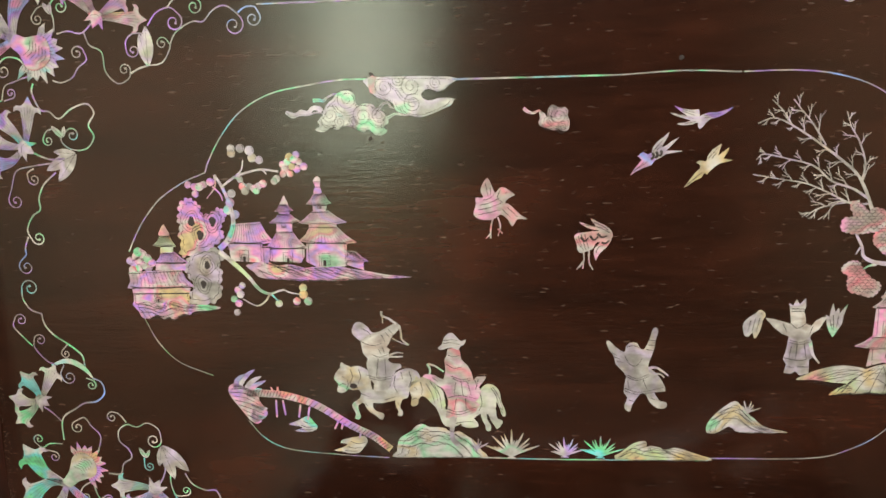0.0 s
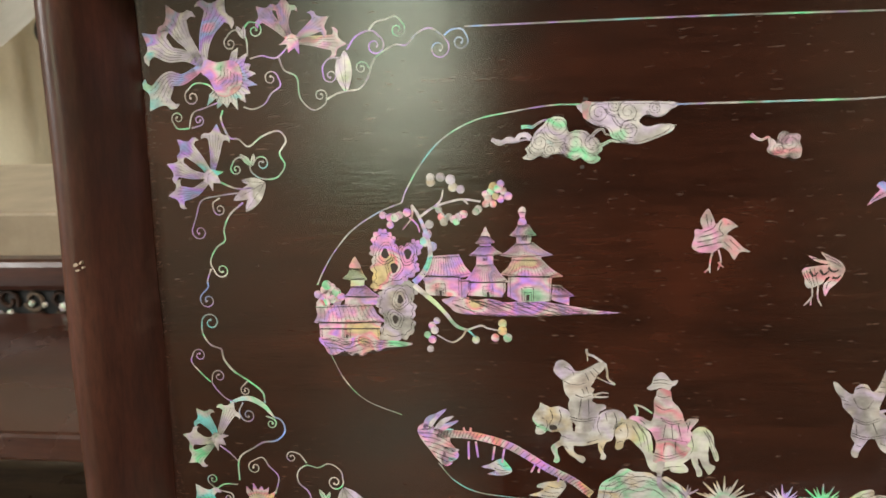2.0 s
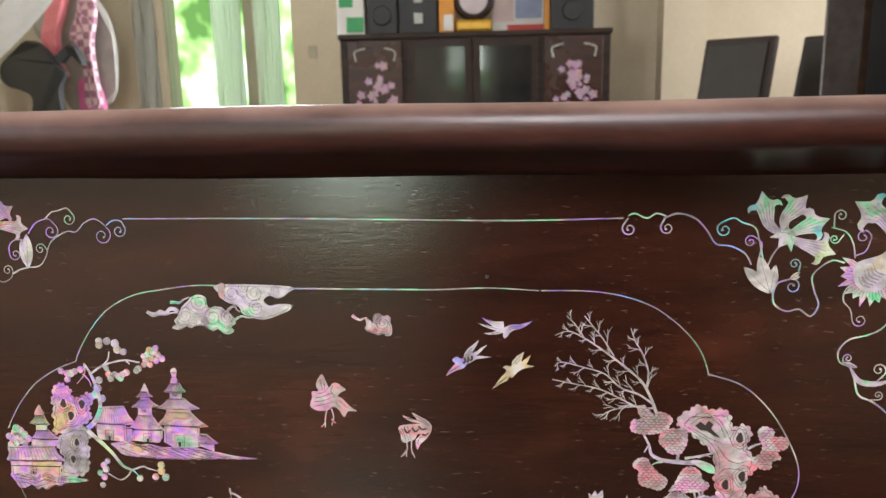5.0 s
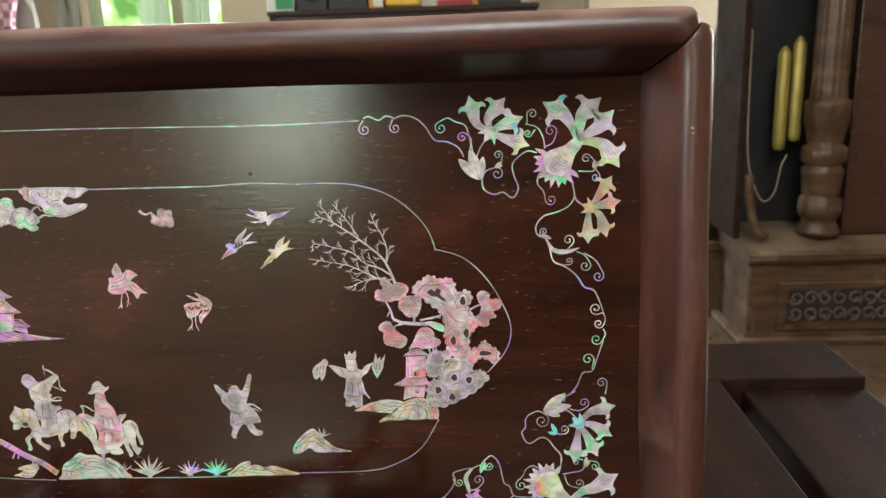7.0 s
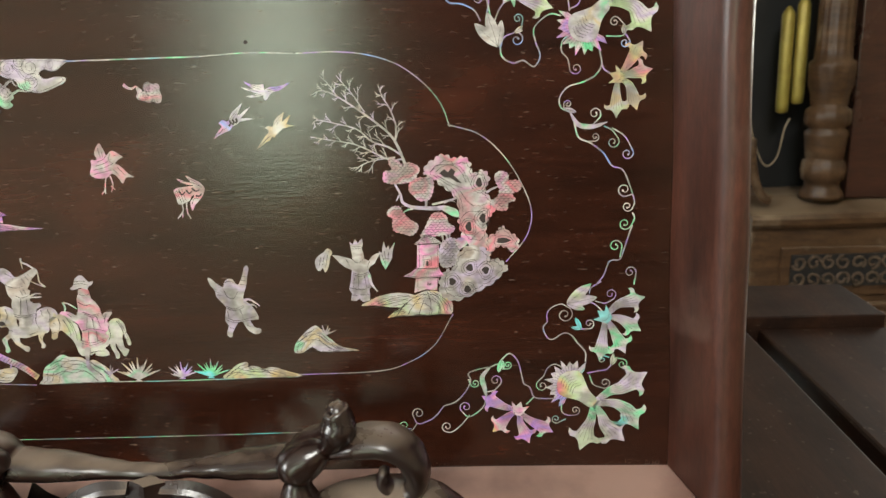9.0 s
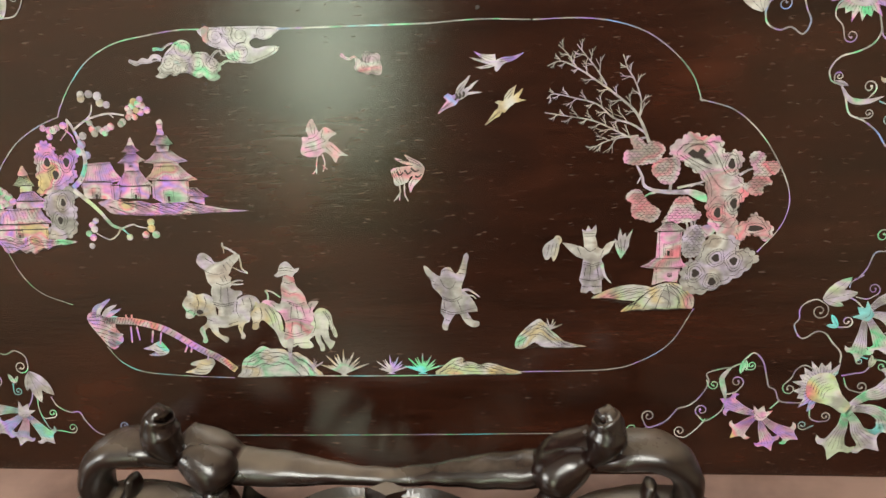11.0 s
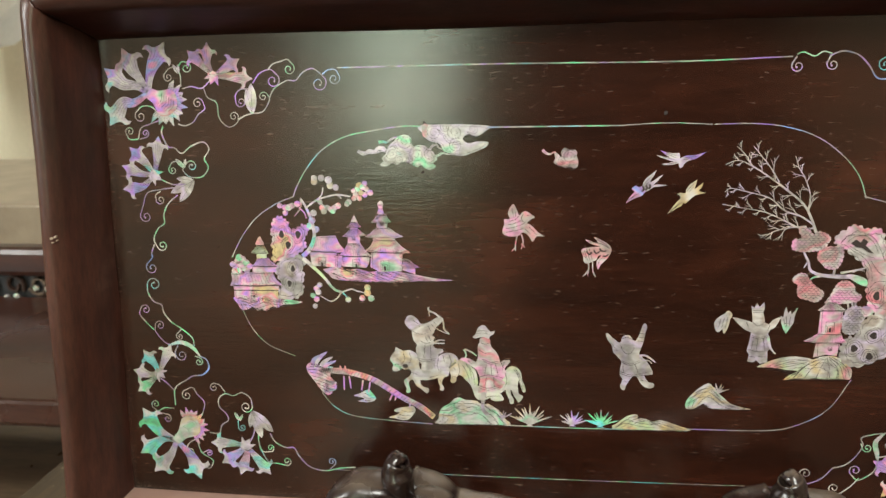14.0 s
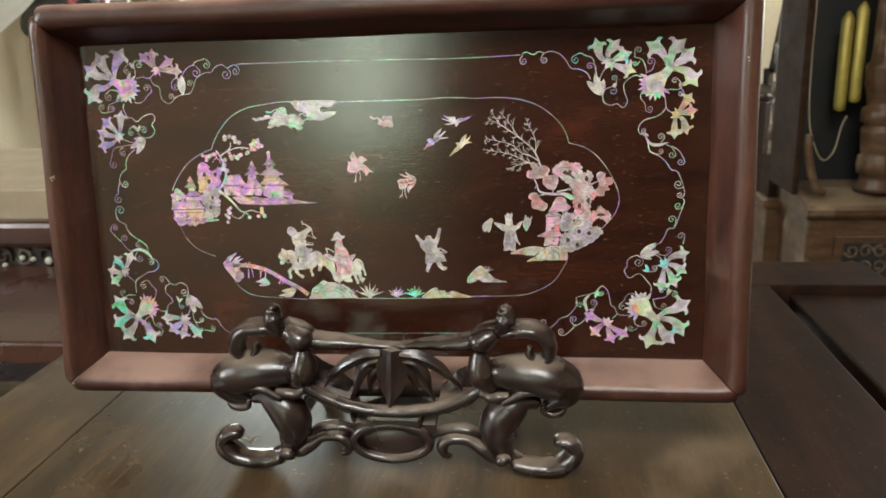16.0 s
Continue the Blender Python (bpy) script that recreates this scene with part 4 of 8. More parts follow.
building("hall", M_PEARL_PINK, [[(-138.3, -29.9), (-122.8, -30.2), (-124, -38.8), (-136.9, -38.2)], [(-123.2, -31.8), (-118.6, -31.8), (-119.7, -36.6), (-120.8, -39.7), (-124.5, -38.3)]], [[(-139.7, -30.3), (-135.4, -22.1), (-123.3, -21.3), (-117.6, -30)]], [(-131, -38.4)][0], 1.9, 5.0)
building("pagoda", M_PEARL_PINK, [[(-114.7, -16.4), (-110.1, -16.5), (-110.5, -18.5), (-114.7, -18.5)], [(-116, -21.2), (-109.3, -21.3), (-109.5, -26.1), (-116.3, -26)], [(-119.5, -32.4), (-104.4, -32.3), (-104.6, -36.5), (-106.2, -39), (-119.8, -38.3)]],
         [[(-121.8, -32.8), (-116.1, -25.4), (-109.5, -25.2), (-103.1, -32.7)], [(-119.2, -21.7), (-114.8, -17.8), (-110.2, -17.7), (-105.7, -21)], [(-116.6, -16.8), (-113.9, -13.8), (-111.1, -13.8), (-108.4, -16.5)]], [(-111.6, -38.7)][0], 2.0, 4.4, window=[(-112.7, -23.8)][0])
shape("finial", M_PEARL_PINK, [(-112.3, -10.1), (-111.3, -12.2), (-110.6, -14.4), (-114.3, -14.5), (-113.5, -12.3)], 2)
building("pagoda", M_PEARL_PINK, [[(-100, -13.7), (-93.7, -13.9), (-94.5, -17.4), (-99.9, -17.3)], [(-101.6, -22), (-89.6, -21.9), (-90.5, -23.8), (-102.2, -23.7)], [(-103.4, -30), (-86, -30.2), (-86.5, -40.6), (-99.1, -41), (-103.9, -38.5)], [(-85.8, -37.8), (-79.2, -38.1), (-79.1, -42.2), (-81.9, -41.4), (-86.2, -40)]],
         [[(-106.7, -29.6), (-101.6, -23.2), (-90.2, -23.3), (-81.6, -30.4)], [(-106.6, -21.8), (-100.4, -17), (-93.3, -16.7), (-85.5, -21.7)], [(-102.7, -13.8), (-99.2, -9.4), (-94.7, -9.6), (-91.9, -13.6)], [(-86.4, -38.3), (-85.6, -33.9), (-82.5, -34.2), (-77.1, -38.3)]], [(-95.6, -40.2)][0], 2.3, 5.4, window=[(-96.8, -15.7)][0])
shape("finial", M_PEARL_PINK, [(-97.4, -2.2), (-96.1, -3.7), (-96.5, -6.4), (-95.9, -9.2), (-99.3, -9.2), (-98.5, -6.4), (-99.2, -3.9)], 3, [[(-98.9, -4.5), (-96.2, -4.5)], [(-98.8, -6.7), (-96.2, -6.7)]])
building("pagoda", M_PEARL_SAND, [[(-168.5, -31.1), (-162.8, -30.9), (-163.1, -34.8), (-168.8, -34.7)]], [[(-172, -31.2), (-168.1, -26.9), (-164.2, -26.8), (-161.5, -31.8)]])
shape("finial", M_PEARL_SAND, [(-166.5, -22), (-165.2, -24.2), (-164.1, -26.6), (-169, -26.8), (-168.2, -24.4)], 2)
building("pagoda_base", M_PEARL_PINK, [[(-171.2, -38.4), (-157.7, -38.5), (-157.7, -42.3), (-171.6, -42.2)]], [[(-171.9, -39), (-168.2, -34.4), (-162.4, -34.2), (-156.2, -39)]])
building("house", M_PEARL_PINK, [[(-183.2, -49.7), (-156.2, -49.2), (-157, -52.7), (-182.9, -52.9)], [(-182.8, -52.3), (-157.1, -52), (-157.4, -57.4), (-183, -57.3)]], [[(-185.2, -50.1), (-184.1, -43), (-160.1, -42), (-154.7, -49.4)]], [(-171.3, -56.6)][0], 1.6, 3.6)
shape("shore", M_PEARL_PINK, [(-183.6, -57.2), (-179.6, -55.4), (-175.1, -56.2), (-171.4, -57.6), (-168.2, -56.2), (-165.1, -55.3), (-160.7, -56.8), (-156.2, -57.7), (-150.2, -57.7), (-143.3, -59), (-148.9, -60.2), (-155, -60.6), (-158.1, -62.5), (-160.3, -61.6), (-162.7, -63.2), (-165.1, -64.7), (-167.3, -63.1), (-169.7, -64.3), (-172.6, -62.3), (-176.5, -64), (-179.6, -63.5), (-180.9, -60.9)], 3,
      [[(-182.1, -57.3), (-177.5, -57.6), (-171.5, -59.4), (-166, -57.2), (-160.8, -58.7), (-151.8, -58.8)], [(-181.3, -58.8), (-176.1, -59.4), (-170.9, -61.2), (-165.4, -59.1), (-159.5, -60.3), (-152.6, -59.9)], [(-180.3, -61.1), (-174.8, -61.2), (-170.3, -62.9), (-164.1, -61.2)]], rise=0.00006)


def rock(mat, pts, holes, rings=2, rise=0.0):
    """A scholar's rock: lumpy outline, pierced hollows with engraved rings."""
    P = Piece("rock", mat)
    P.h += rise
    P.poly(lumpy(pts, 1.1, len(pts) + 2, 6))
    P.ribbon(lumpy([Vector(q).lerp(Vector((sum(v[0] for v in pts) / len(pts), sum(v[1] for v in pts) / len(pts))), 0.16) for q in pts], 0.9, len(pts) + 2, 4), 0.22, 0.22, 1, 0)
    for x, z, rx, rz in holes:
        for k in range(rings, 0, -1):
            loop = [(x + (rx + 1.1 * k) * math.cos(a) * (1 + 0.15 * math.sin(3 * a + x)), z + (rz + 1.1 * k) * math.sin(a) * (1 + 0.15 * math.cos(2 * a + z))) for a in (2 * PI * i / 14 for i in range(15))]
            P.ribbon(loop, 0.2, 0.2, 1, 2)
        P.poly([(x + rx * math.cos(a) * (1 + 0.25 * math.sin(3 * a + x)), z + rz * math.sin(a)) for a in (2 * PI * i / 12 for i in range(12))], 1)
    return P.done()


def holes(pts, rx, rz):
    return [(p[0], p[1], rx, rz) for p in pts]


rock(M_PEARL_GREY, [(-156, -36.3), (-150.5, -32.8), (-145.3, -32.4), (-141.7, -33.6), (-140.9, -37.1), (-142.9, -40), (-141.7, -43.6), (-142.7, -47.9), (-142.3, -51.5), (-144.8, -55.8), (-148.7, -57.2), (-156.2, -57.2), (-156.6, -52.9), (-154.8, -49.2), (-156.7, -44.9), (-158, -42), (-157, -39.1)], holes([(-148, -39.9), (-150.3, -48.5)], 1.2, 1.9), rise=0.00004)
rock(M_PEARL_PINK, [(-158.6, -13.6), (-156.3, -11.5), (-154, -10.9), (-151.9, -12.3), (-149.8, -14), (-149.2, -17.4), (-146.9, -18.1), (-143.9, -16.9), (-141.5, -15.3), (-139.4, -16.3), (-138.4, -18.8), (-140.1, -21.6), (-141, -24.4), (-139.7, -26.5), (-141.4, -29.3), (-144.5, -31.4), (-146.8, -32.9), (-154.4, -34.9), (-158.3, -36.2), (-159.8, -34.5), (-158.8, -30.5), (-159.7, -26.3), (-158.7, -22.7), (-159.9, -19.9), (-158.9, -17.1)], holes([(-153.6, -20.7), (-144.2, -21), (-150.1, -26.8)], 1.5, 2.2), rise=0.00008)


def beads(name, mats, pts, r):
    """Round fruit or blossom, each an engraved disc."""
    for i, p in enumerate(pts):
        P = Piece(name, mats[i % len(mats)])
        P.h += 0.00003 * (i % 3)
        rr = r * (0.9 + 0.2 * ((i * 7) % 5) / 5)
        P.disc(p, rr, sides=12)
        P.ribbon([(p[0] + rr * 0.8 * math.cos(a), p[1] + rr * 0.8 * math.sin(a)) for a in (-0.4, 0.3, 1.0, 1.7)], 0.16, 0.1, 1, 2)
        P.done()


def branch(pts, w0, w1, mat=None):
    P = Piece("branch", mat or M_PEARL_GREEN)
    P.h += 0.00012
    P.ribbon(pts, w0, w1)
    return P.done()


beads("blossom", [M_PEARL_PINK], [(-183.0, -38.0), (-180.0, -36.0), (-179.0, -34.0), (-177.0, -35.0), (-175.0, -37.0), (-173.0, -39.0), (-181.0, -40.0), (-179.0, -38.0), (-177.0, -40.0), (-175.0, -41.0), (-179.0, -41.0), (-182.0, -42.0)], 1.9)
branch([(-142.0, -33.0), (-138.0, -29.0), (-135.0, -22.0), (-136.0, -14.0), (-139.0, -6.0), (-142.0, -1.0)], 2.6, 1.0, M_PEARL_BLUE)
branch([(-142.0, -1.0), (-142.0, -6.0), (-146.0, -11.0)], 0.9, 0.4, M_PEARL_PINK)
branch([(-143.0, -6.0), (-140.0, -9.0), (-139.0, -12.0)], 0.8, 0.4, M_PEARL_PINK)
branch([(-139.0, -6.0), (-133.0, -2.0), (-127.0, 0.0), (-121.0, 1.0), (-114.0, 0.0)], 1.0, 0.8)
branch([(-134.0, -2.0), (-131.0, -3.0), (-128.0, -6.0)], 0.8, 0.5)
branch([(-133.0, -2.0), (-130.0, 1.0), (-129.0, 5.0)], 0.8, 0.5, M_PEARL_BLUE)
branch([(-121.0, 1.0), (-119.0, -1.0)], 0.8, 0.4)
beads("blossom", [M_PEARL_BLUE], [(-135.0, -9.0), (-136.0, -13.0), (-137.0, -16.0), (-134.0, -18.0)], 2.0)
beads("blossom", [M_PEARL, M_PEARL_GREY, M_PEARL_BLUE, M_PEARL_SAND], [(-134.0, 10.0), (-130.0, 10.0), (-126.0, 9.0), (-134.0, 8.0), (-125.0, 6.0), (-122.0, 5.0)], 1.9)
beads("blossom", [M_PEARL_PINK], [(-112.0, 3.0), (-110.0, 4.0), (-107.0, 5.0), (-105.0, 4.0), (-111.0, 1.0), (-108.0, 2.0), (-106.0, 1.0), (-109.0, 6.0), (-106.0, 7.0), (-103.0, 2.0), (-109.0, -1.0)], 1.6)
beads("blossom", [M_PEARL_GREY, M_PEARL_PINK, M_PEARL], [(-131.0, -3.0), (-130.0, -6.0), (-129.0, -8.0), (-127.0, -6.0), (-125.0, -7.0), (-124.0, -8.0), (-123.0, -6.0), (-121.0, -5.0), (-116.0, -4.0), (-115.0, -3.0), (-112.0, -1.0)], 1.6)
beads("blossom", [M_PEARL_PINK], [(-154.0, -5.0), (-151.0, -6.0), (-149.0, -6.0), (-147.0, -5.0), (-144.0, -4.0), (-151.0, -9.0)], 1.7)
branch([(-142.0, -34.0), (-135.0, -40.0), (-130.0, -45.0), (-125.0, -51.0), (-120.0, -53.0)], 2.2, 1.1)
branch([(-121.0, -53.0), (-115.0, -51.0), (-112.0, -52.0), (-107.0, -53.0)], 0.9, 0.5)
branch([(-121.0, -53.0), (-123.0, -56.0), (-127.0, -58.0), (-133.0, -55.0)], 0.9, 0.5, M_PEARL)
branch([(-120.0, -53.0), (-117.0, -56.0)], 0.8, 0.5)
beads("fruit", [M_PEARL_BLUE, M_PEARL_PINK, M_PEARL_GREEN], [(-133.0, -49.0), (-135.0, -51.0), (-134.0, -53.0), (-137.0, -55.0), (-135.0, -57.0), (-136.0, -61.0)], 1.6)
beads("fruit", [M_PEARL_GREEN, M_PEARL_SAND, M_PEARL_SAND, M_PEARL_PINK], [(-117.0, -57.0), (-106.0, -50.0), (-106.0, -53.0), (-109.0, -56.0), (-104.0, -56.0)], 1.8)


# -- clouds
def cloud(bodies, wisps, swirls, mat):
    """A scalloped cloud with trailing wisps and engraved spirals."""
    P = Piece("cloud", mat)
    for b in bodies:
        if len(b) < 10:
            P.ribbon(b, 1.0, 2.2)
        else:
            P.poly(b, 0, 4)
            c = Vector((sum(q[0] for q in b) / len(b), sum(q[1] for q in b) / len(b)))
            P.ribbon(spline([Vector(q).lerp(c, 0.10) for q in b], 3, True), 0.15, 0.15, 1, 0)
    for w in wisps:
        P.ribbon(w, 1.5, 0.4)
        P.ribbon(w, 0.16, 0.12, 1)
    for x, z, r in swirls:
        P.ribbon([(x + r * (1 - 0.85 * u) * math.cos(1 + 13 * u), z + r * (1 - 0.85 * u) * math.sin(1 + 13 * u)) for u in (i / 26 for i in range(27))], 0.19, 0.14, 1, 2)
        for k in (1.2, 1.42):
            P.ribbon([(x + r * k * math.cos(a), z + r * k * math.sin(a)) for a in (3.4, 4.0, 4.6, 5.2)], 0.18, 0.12, 1, 2)
    return P.done()


cloud([[(-109, 24.5), (-107, 23.8), (-104.9, 23.5), (-102.7, 24.6), (-100, 24), (-97.8, 25.8), (-95.4, 25.7), (-94.1, 24.3)], [(-92.9, 25.6), (-91.1, 27.9), (-89.1, 29.5), (-87.5, 31.5), (-84.8, 32.6), (-82.1, 32.4), (-80.2, 30.9), (-80, 28.5), (-79, 26.5), (-76.3, 27.2), (-72.8, 26.8), (-70.9, 25.2), (-68.2, 23.6), (-66.3, 19.6), (-68.4, 17.7), (-67.1, 16.2), (-68, 14.9), (-70.2, 14.2), (-72.6, 14.9), (-74.6, 16.5), (-77.4, 15.7), (-79.7, 16.9), (-82.4, 18.2), (-85.6, 18), (-87.8, 16.9), (-90.5, 17.6), (-92.7, 16.4), (-94.8, 16.1), (-97.2, 17), (-95.2, 18.6), (-96, 20.4), (-94.2, 22.4)]], [[(-109.2, 24.5), (-106.3, 22.6), (-103.5, 23.3), (-100, 23.2), (-95.8, 24.1), (-92.3, 23)], [(-72.3, 22.4), (-68.8, 26.5), (-66.4, 27.4), (-65.4, 25.7), (-63.5, 24.9)], [(-71.1, 20), (-66.2, 21.5), (-63.4, 22.8), (-60.3, 22.3), (-57.1, 22.2)]], [(*p, r) for p, r in zip([(-83.3, 29), (-77.1, 22.3), (-69.9, 22.3), (-90.5, 22.9), (-86.5, 19.9), (-80.7, 20)], (4.6, 4.4, 3.6, 3.8, 2.6, 2.2))], M_PEARL_CLOUD)
cloud([], [[(-97.6, 28.9), (-95.2, 29.1), (-93.3, 28.8), (-91, 30.3), (-88.7, 31.3), (-86.8, 31.5)]], [], M_PEARL_BLUE)
cloud([[(-73.9, 37.5), (-40.3, 37), (-41.3, 33.7), (-45.1, 31.4), (-49.9, 32.5), (-52.5, 30.2), (-49.5, 27.9), (-44.2, 28.9), (-39.7, 28.3), (-40.5, 25.9), (-45.6, 23.6), (-50.7, 21.8), (-54.5, 21.4), (-59.6, 22.8), (-62.9, 24.1), (-64.5, 27.4), (-68.3, 28.7), (-72.1, 30.6), (-73.8, 33.3)]], [[(-50.7, 22.8), (-45, 24.6), (-38.9, 28.3)]], [(*p, r) for p, r in zip([(-67.7, 33.6), (-56.7, 33.7), (-56.1, 26.9), (-46.6, 34.8), (-61.7, 36.3)], (4.2, 4.6, 4.0, 2.6, 3.0))], M_PEARL_CLOUD)
shape("cloud_end", M_PEARL_ROSE, [(-74.2, 37.7), (-70.6, 37.8), (-71.7, 34.7), (-71.1, 31.3), (-73.6, 31.8)], 2, rise=0.0003)
cloud([[(-5, 22.4), (-3.1, 21.9), (-1.9, 20.3), (-1.6, 22.9), (-0.6, 24.6), (1.1, 24.9), (3, 23.8), (5, 24.1), (6.5, 22.7), (6.2, 20.8), (7.1, 18.2), (6.6, 15.2), (4.5, 14.5), (2.5, 15.3), (0.4, 14.9), (-1.6, 15.9), (-4.2, 16.5), (-5.4, 18.1), (-4.7, 19.6)]], [[(-11.3, 24), (-9.5, 22.5), (-7.4, 21.9), (-5, 22.8), (-3.3, 20.9)]], [(*p, r) for p, r in zip([(2.8, 20.6), (-1.1, 18.3), (4.2, 16.5), (0.7, 22.8)], (3.6, 2.4, 2.0, 2.0))], M_PEARL_ROSE)

# -- birds
shape("swallow", M_PEARL_BLUE, [(47.8, 23.6), (50.5, 22.4), (53.9, 21.8), (57.4, 21.9), (57.8, 19.2), (59.1, 19.9), (61, 20.6), (64.7, 20.7), (67.6, 21.5), (70.4, 22.4), (67.6, 20.2), (64.8, 18.7), (61.9, 18.1), (60.1, 16.7), (59.2, 15.2), (57.9, 14.2), (57.1, 15.3), (57.2, 16.8), (54.6, 16.1), (51.1, 15.8), (48.5, 16.5), (52.1, 16.9), (54.5, 17.6), (51.1, 18.7), (48.1, 19.8), (45.9, 21), (49.1, 20.3), (53, 19.6), (50.5, 21.1)], 0, [[(51, 22.1), (56.1, 20.5)], [(50.5, 21.5), (55.8, 19.6)], [(49.1, 20.1), (55.4, 18.4)], [(59.4, 19.3), (65.7, 20.2)], [(59.5, 18.5), (63.8, 19.1)], [(52.1, 16.5), (56.2, 17.2)]])
shape("swallow", M_PEARL_BLUE, [(31.4, -3.6), (32.5, -1.6), (34, 0.4), (35.7, 2.4), (34.2, 3.9), (35, 4.9), (36.4, 5.6), (38.1, 4.6), (39.5, 5.3), (40, 7.3), (41.4, 9.3), (43.8, 11.2), (46.3, 13.4), (45.5, 11.2), (44, 8.7), (43.4, 7.2), (45.4, 8.2), (47.5, 9.9), (50.1, 11.2), (48.3, 9.3), (46.4, 7.2), (45, 6), (47.4, 6.1), (51.9, 5.7), (48.4, 5.1), (45, 4.6), (43, 3.2), (41, 2.3), (39.5, 0.3), (37.5, -0.3), (35.6, -1.1), (33.6, -2.1)], 0, [[(32.5, -2.1), (36.5, 1.4)], [(34, -1.1), (38, 1.8)], [(40.2, 6.1), (43.8, 10.2)], [(41.4, 6.1), (43.4, 8.4)]])
P = Piece("breast_band", M_GROOVE)
P.h += 0.0002
P.ribbon([(39.3, 2.5), (40.3, 3.9), (39.7, 5.3)], 1.0).ribbon([(41, 3.1), (41.8, 4.3), (41.2, 5.7)], 1.0).ribbon([(42.7, 3.8), (43.4, 5), (43, 6.2)], 1.0)
P.done("dark engraved bands")
shape("swallow", M_PEARL_PALE, [(52.2, -9.1), (53.7, -7.1), (55.1, -5.1), (56.6, -3.1), (58.5, -1.2), (58.5, 0.1), (56.9, 1.1), (58.4, 1.9), (60.9, 1.5), (61.4, 3.8), (63.2, 6.2), (66.6, 8.4), (65.8, 5.7), (65.3, 3.6), (67.2, 5.1), (69.6, 6.9), (68.6, 4.6), (67.4, 2.6), (69.2, 2.1), (71.2, 1.8), (68.3, 1.1), (65.8, 0.5), (64, -0.8), (62.5, -2.2), (61.3, -3.7), (60.1, -3.2), (59.1, -5), (56.6, -6.1), (54.7, -7.6)], 0, [[(53.7, -7.6), (58.6, -3.1)], [(55.7, -6.1), (59.5, -2.7)], [(61.5, 2.6), (65, 6.7)], [(62.8, 2.6), (64.8, 4.9)]])


def wader(mat, outline, legs, lines, bands=()):
    P = Piece("bird", mat)
    P.poly(outline, 0, 3)
    for l in legs:
        P.ribbon(l, 0.7, 0.4)
    P.lines(lines)
    P.lines(bands, 1.0)
    return P.done()


wader(M_PEARL_ROSE, [(-26.0, -4.0), (-24.0, -8.0), (-23.0, -10.0), (-21.0, -8.0), (-19.0, -8.0), (-16.0, -10.0), (-15.0, -11.0), (-17.0, -12.0), (-19.0, -14.0), (-17.0, -15.0), (-13.0, -19.0), (-10.0, -21.0), (-14.0, -21.0), (-16.0, -24.0), (-18.0, -21.0), (-21.0, -19.0), (-24.0, -21.0), (-29.0, -21.0), (-32.0, -19.0), (-31.0, -15.0), (-31.0, -12.0), (-28.0, -12.0), (-29.0, -9.0), (-28.0, -6.0)],
      [[(-24.0, -20.0), (-25.0, -25.0), (-25.0, -29.0)], [(-22.0, -20.0), (-21.0, -24.0), (-22.0, -28.0)], [(-25.0, -27.0), (-27.0, -29.0)], [(-22.0, -25.0), (-20.0, -27.0)]],
      [[(-29.0, -15.0), (-25.0, -14.0), (-21.0, -12.0)], [(-30.0, -17.0), (-25.0, -16.0), (-20.0, -14.0)], [(-28.0, -13.0), (-25.0, -12.0), (-23.0, -10.0)], [(-30.0, -19.0), (-25.0, -18.0), (-21.0, -17.0)], [(-20.0, -17.0), (-17.0, -20.0)], [(-18.0, -16.0), (-14.0, -20.0)], [(-27.0, -6.0), (-26.0, -11.0)], [(-25.0, -8.0), (-25.0, -11.0)], [(-21.0, -9.0), (-22.0, -12.0), (-20.0, -14.0)], [(-19.0, -10.0), (-18.0, -10.0)]])
wader(M_PEARL_ROSE, [(9.2, -28.5), (10.8, -27.1), (13.4, -26.7), (16.5, -26.3), (19.4, -26), (15.9, -25.4), (13.4, -24.3), (11.1, -22.4), (14.4, -23.4), (18, -24.4), (15.6, -21), (19.5, -22.9), (22.6, -24.5), (24.7, -27.1), (24.3, -29.7), (22.8, -32.3), (20.7, -34.4), (19.2, -36), (18.1, -38.4), (17.3, -36.4), (17.3, -33.8), (18.6, -32.3), (19.5, -30.8), (18, -31.2), (17, -33.3), (15, -34.3), (11.8, -35.3), (10.5, -33.7), (10.3, -31.6)],
      [[(13, -34.7), (13.2, -38.5), (11.3, -41.5)], [(15.3, -34.3), (15.3, -38.5), (16.8, -42.3)], [(13, -38.7), (12.8, -41.9)], [(13.2, -38.5), (10.3, -42.2)], [(15.3, -39), (15.9, -40.9)]],
      [[(9.8, -29.2), (12.1, -33.2)], [(10.7, -28.2), (13, -34.3)], [(11.9, -27.6), (14, -34.1)], [(13.4, -27.4), (15.1, -33.5)], [(12.5, -23.4), (19.5, -24.7), (23.3, -26.9)], [(17.1, -22.4), (21.4, -24.6), (23.7, -27.1)], [(18, -35.2), (19.2, -32.7), (21.5, -32.3)]], [[(11.9, -28.6), (13.4, -30.3), (15, -28.9)], [(15.6, -28), (17.1, -29.8), (18.8, -28.5)], [(18.5, -27.2), (20.4, -28.7), (22.3, -28.1)], [(20.2, -31), (21.9, -31.2), (23.3, -30)]])

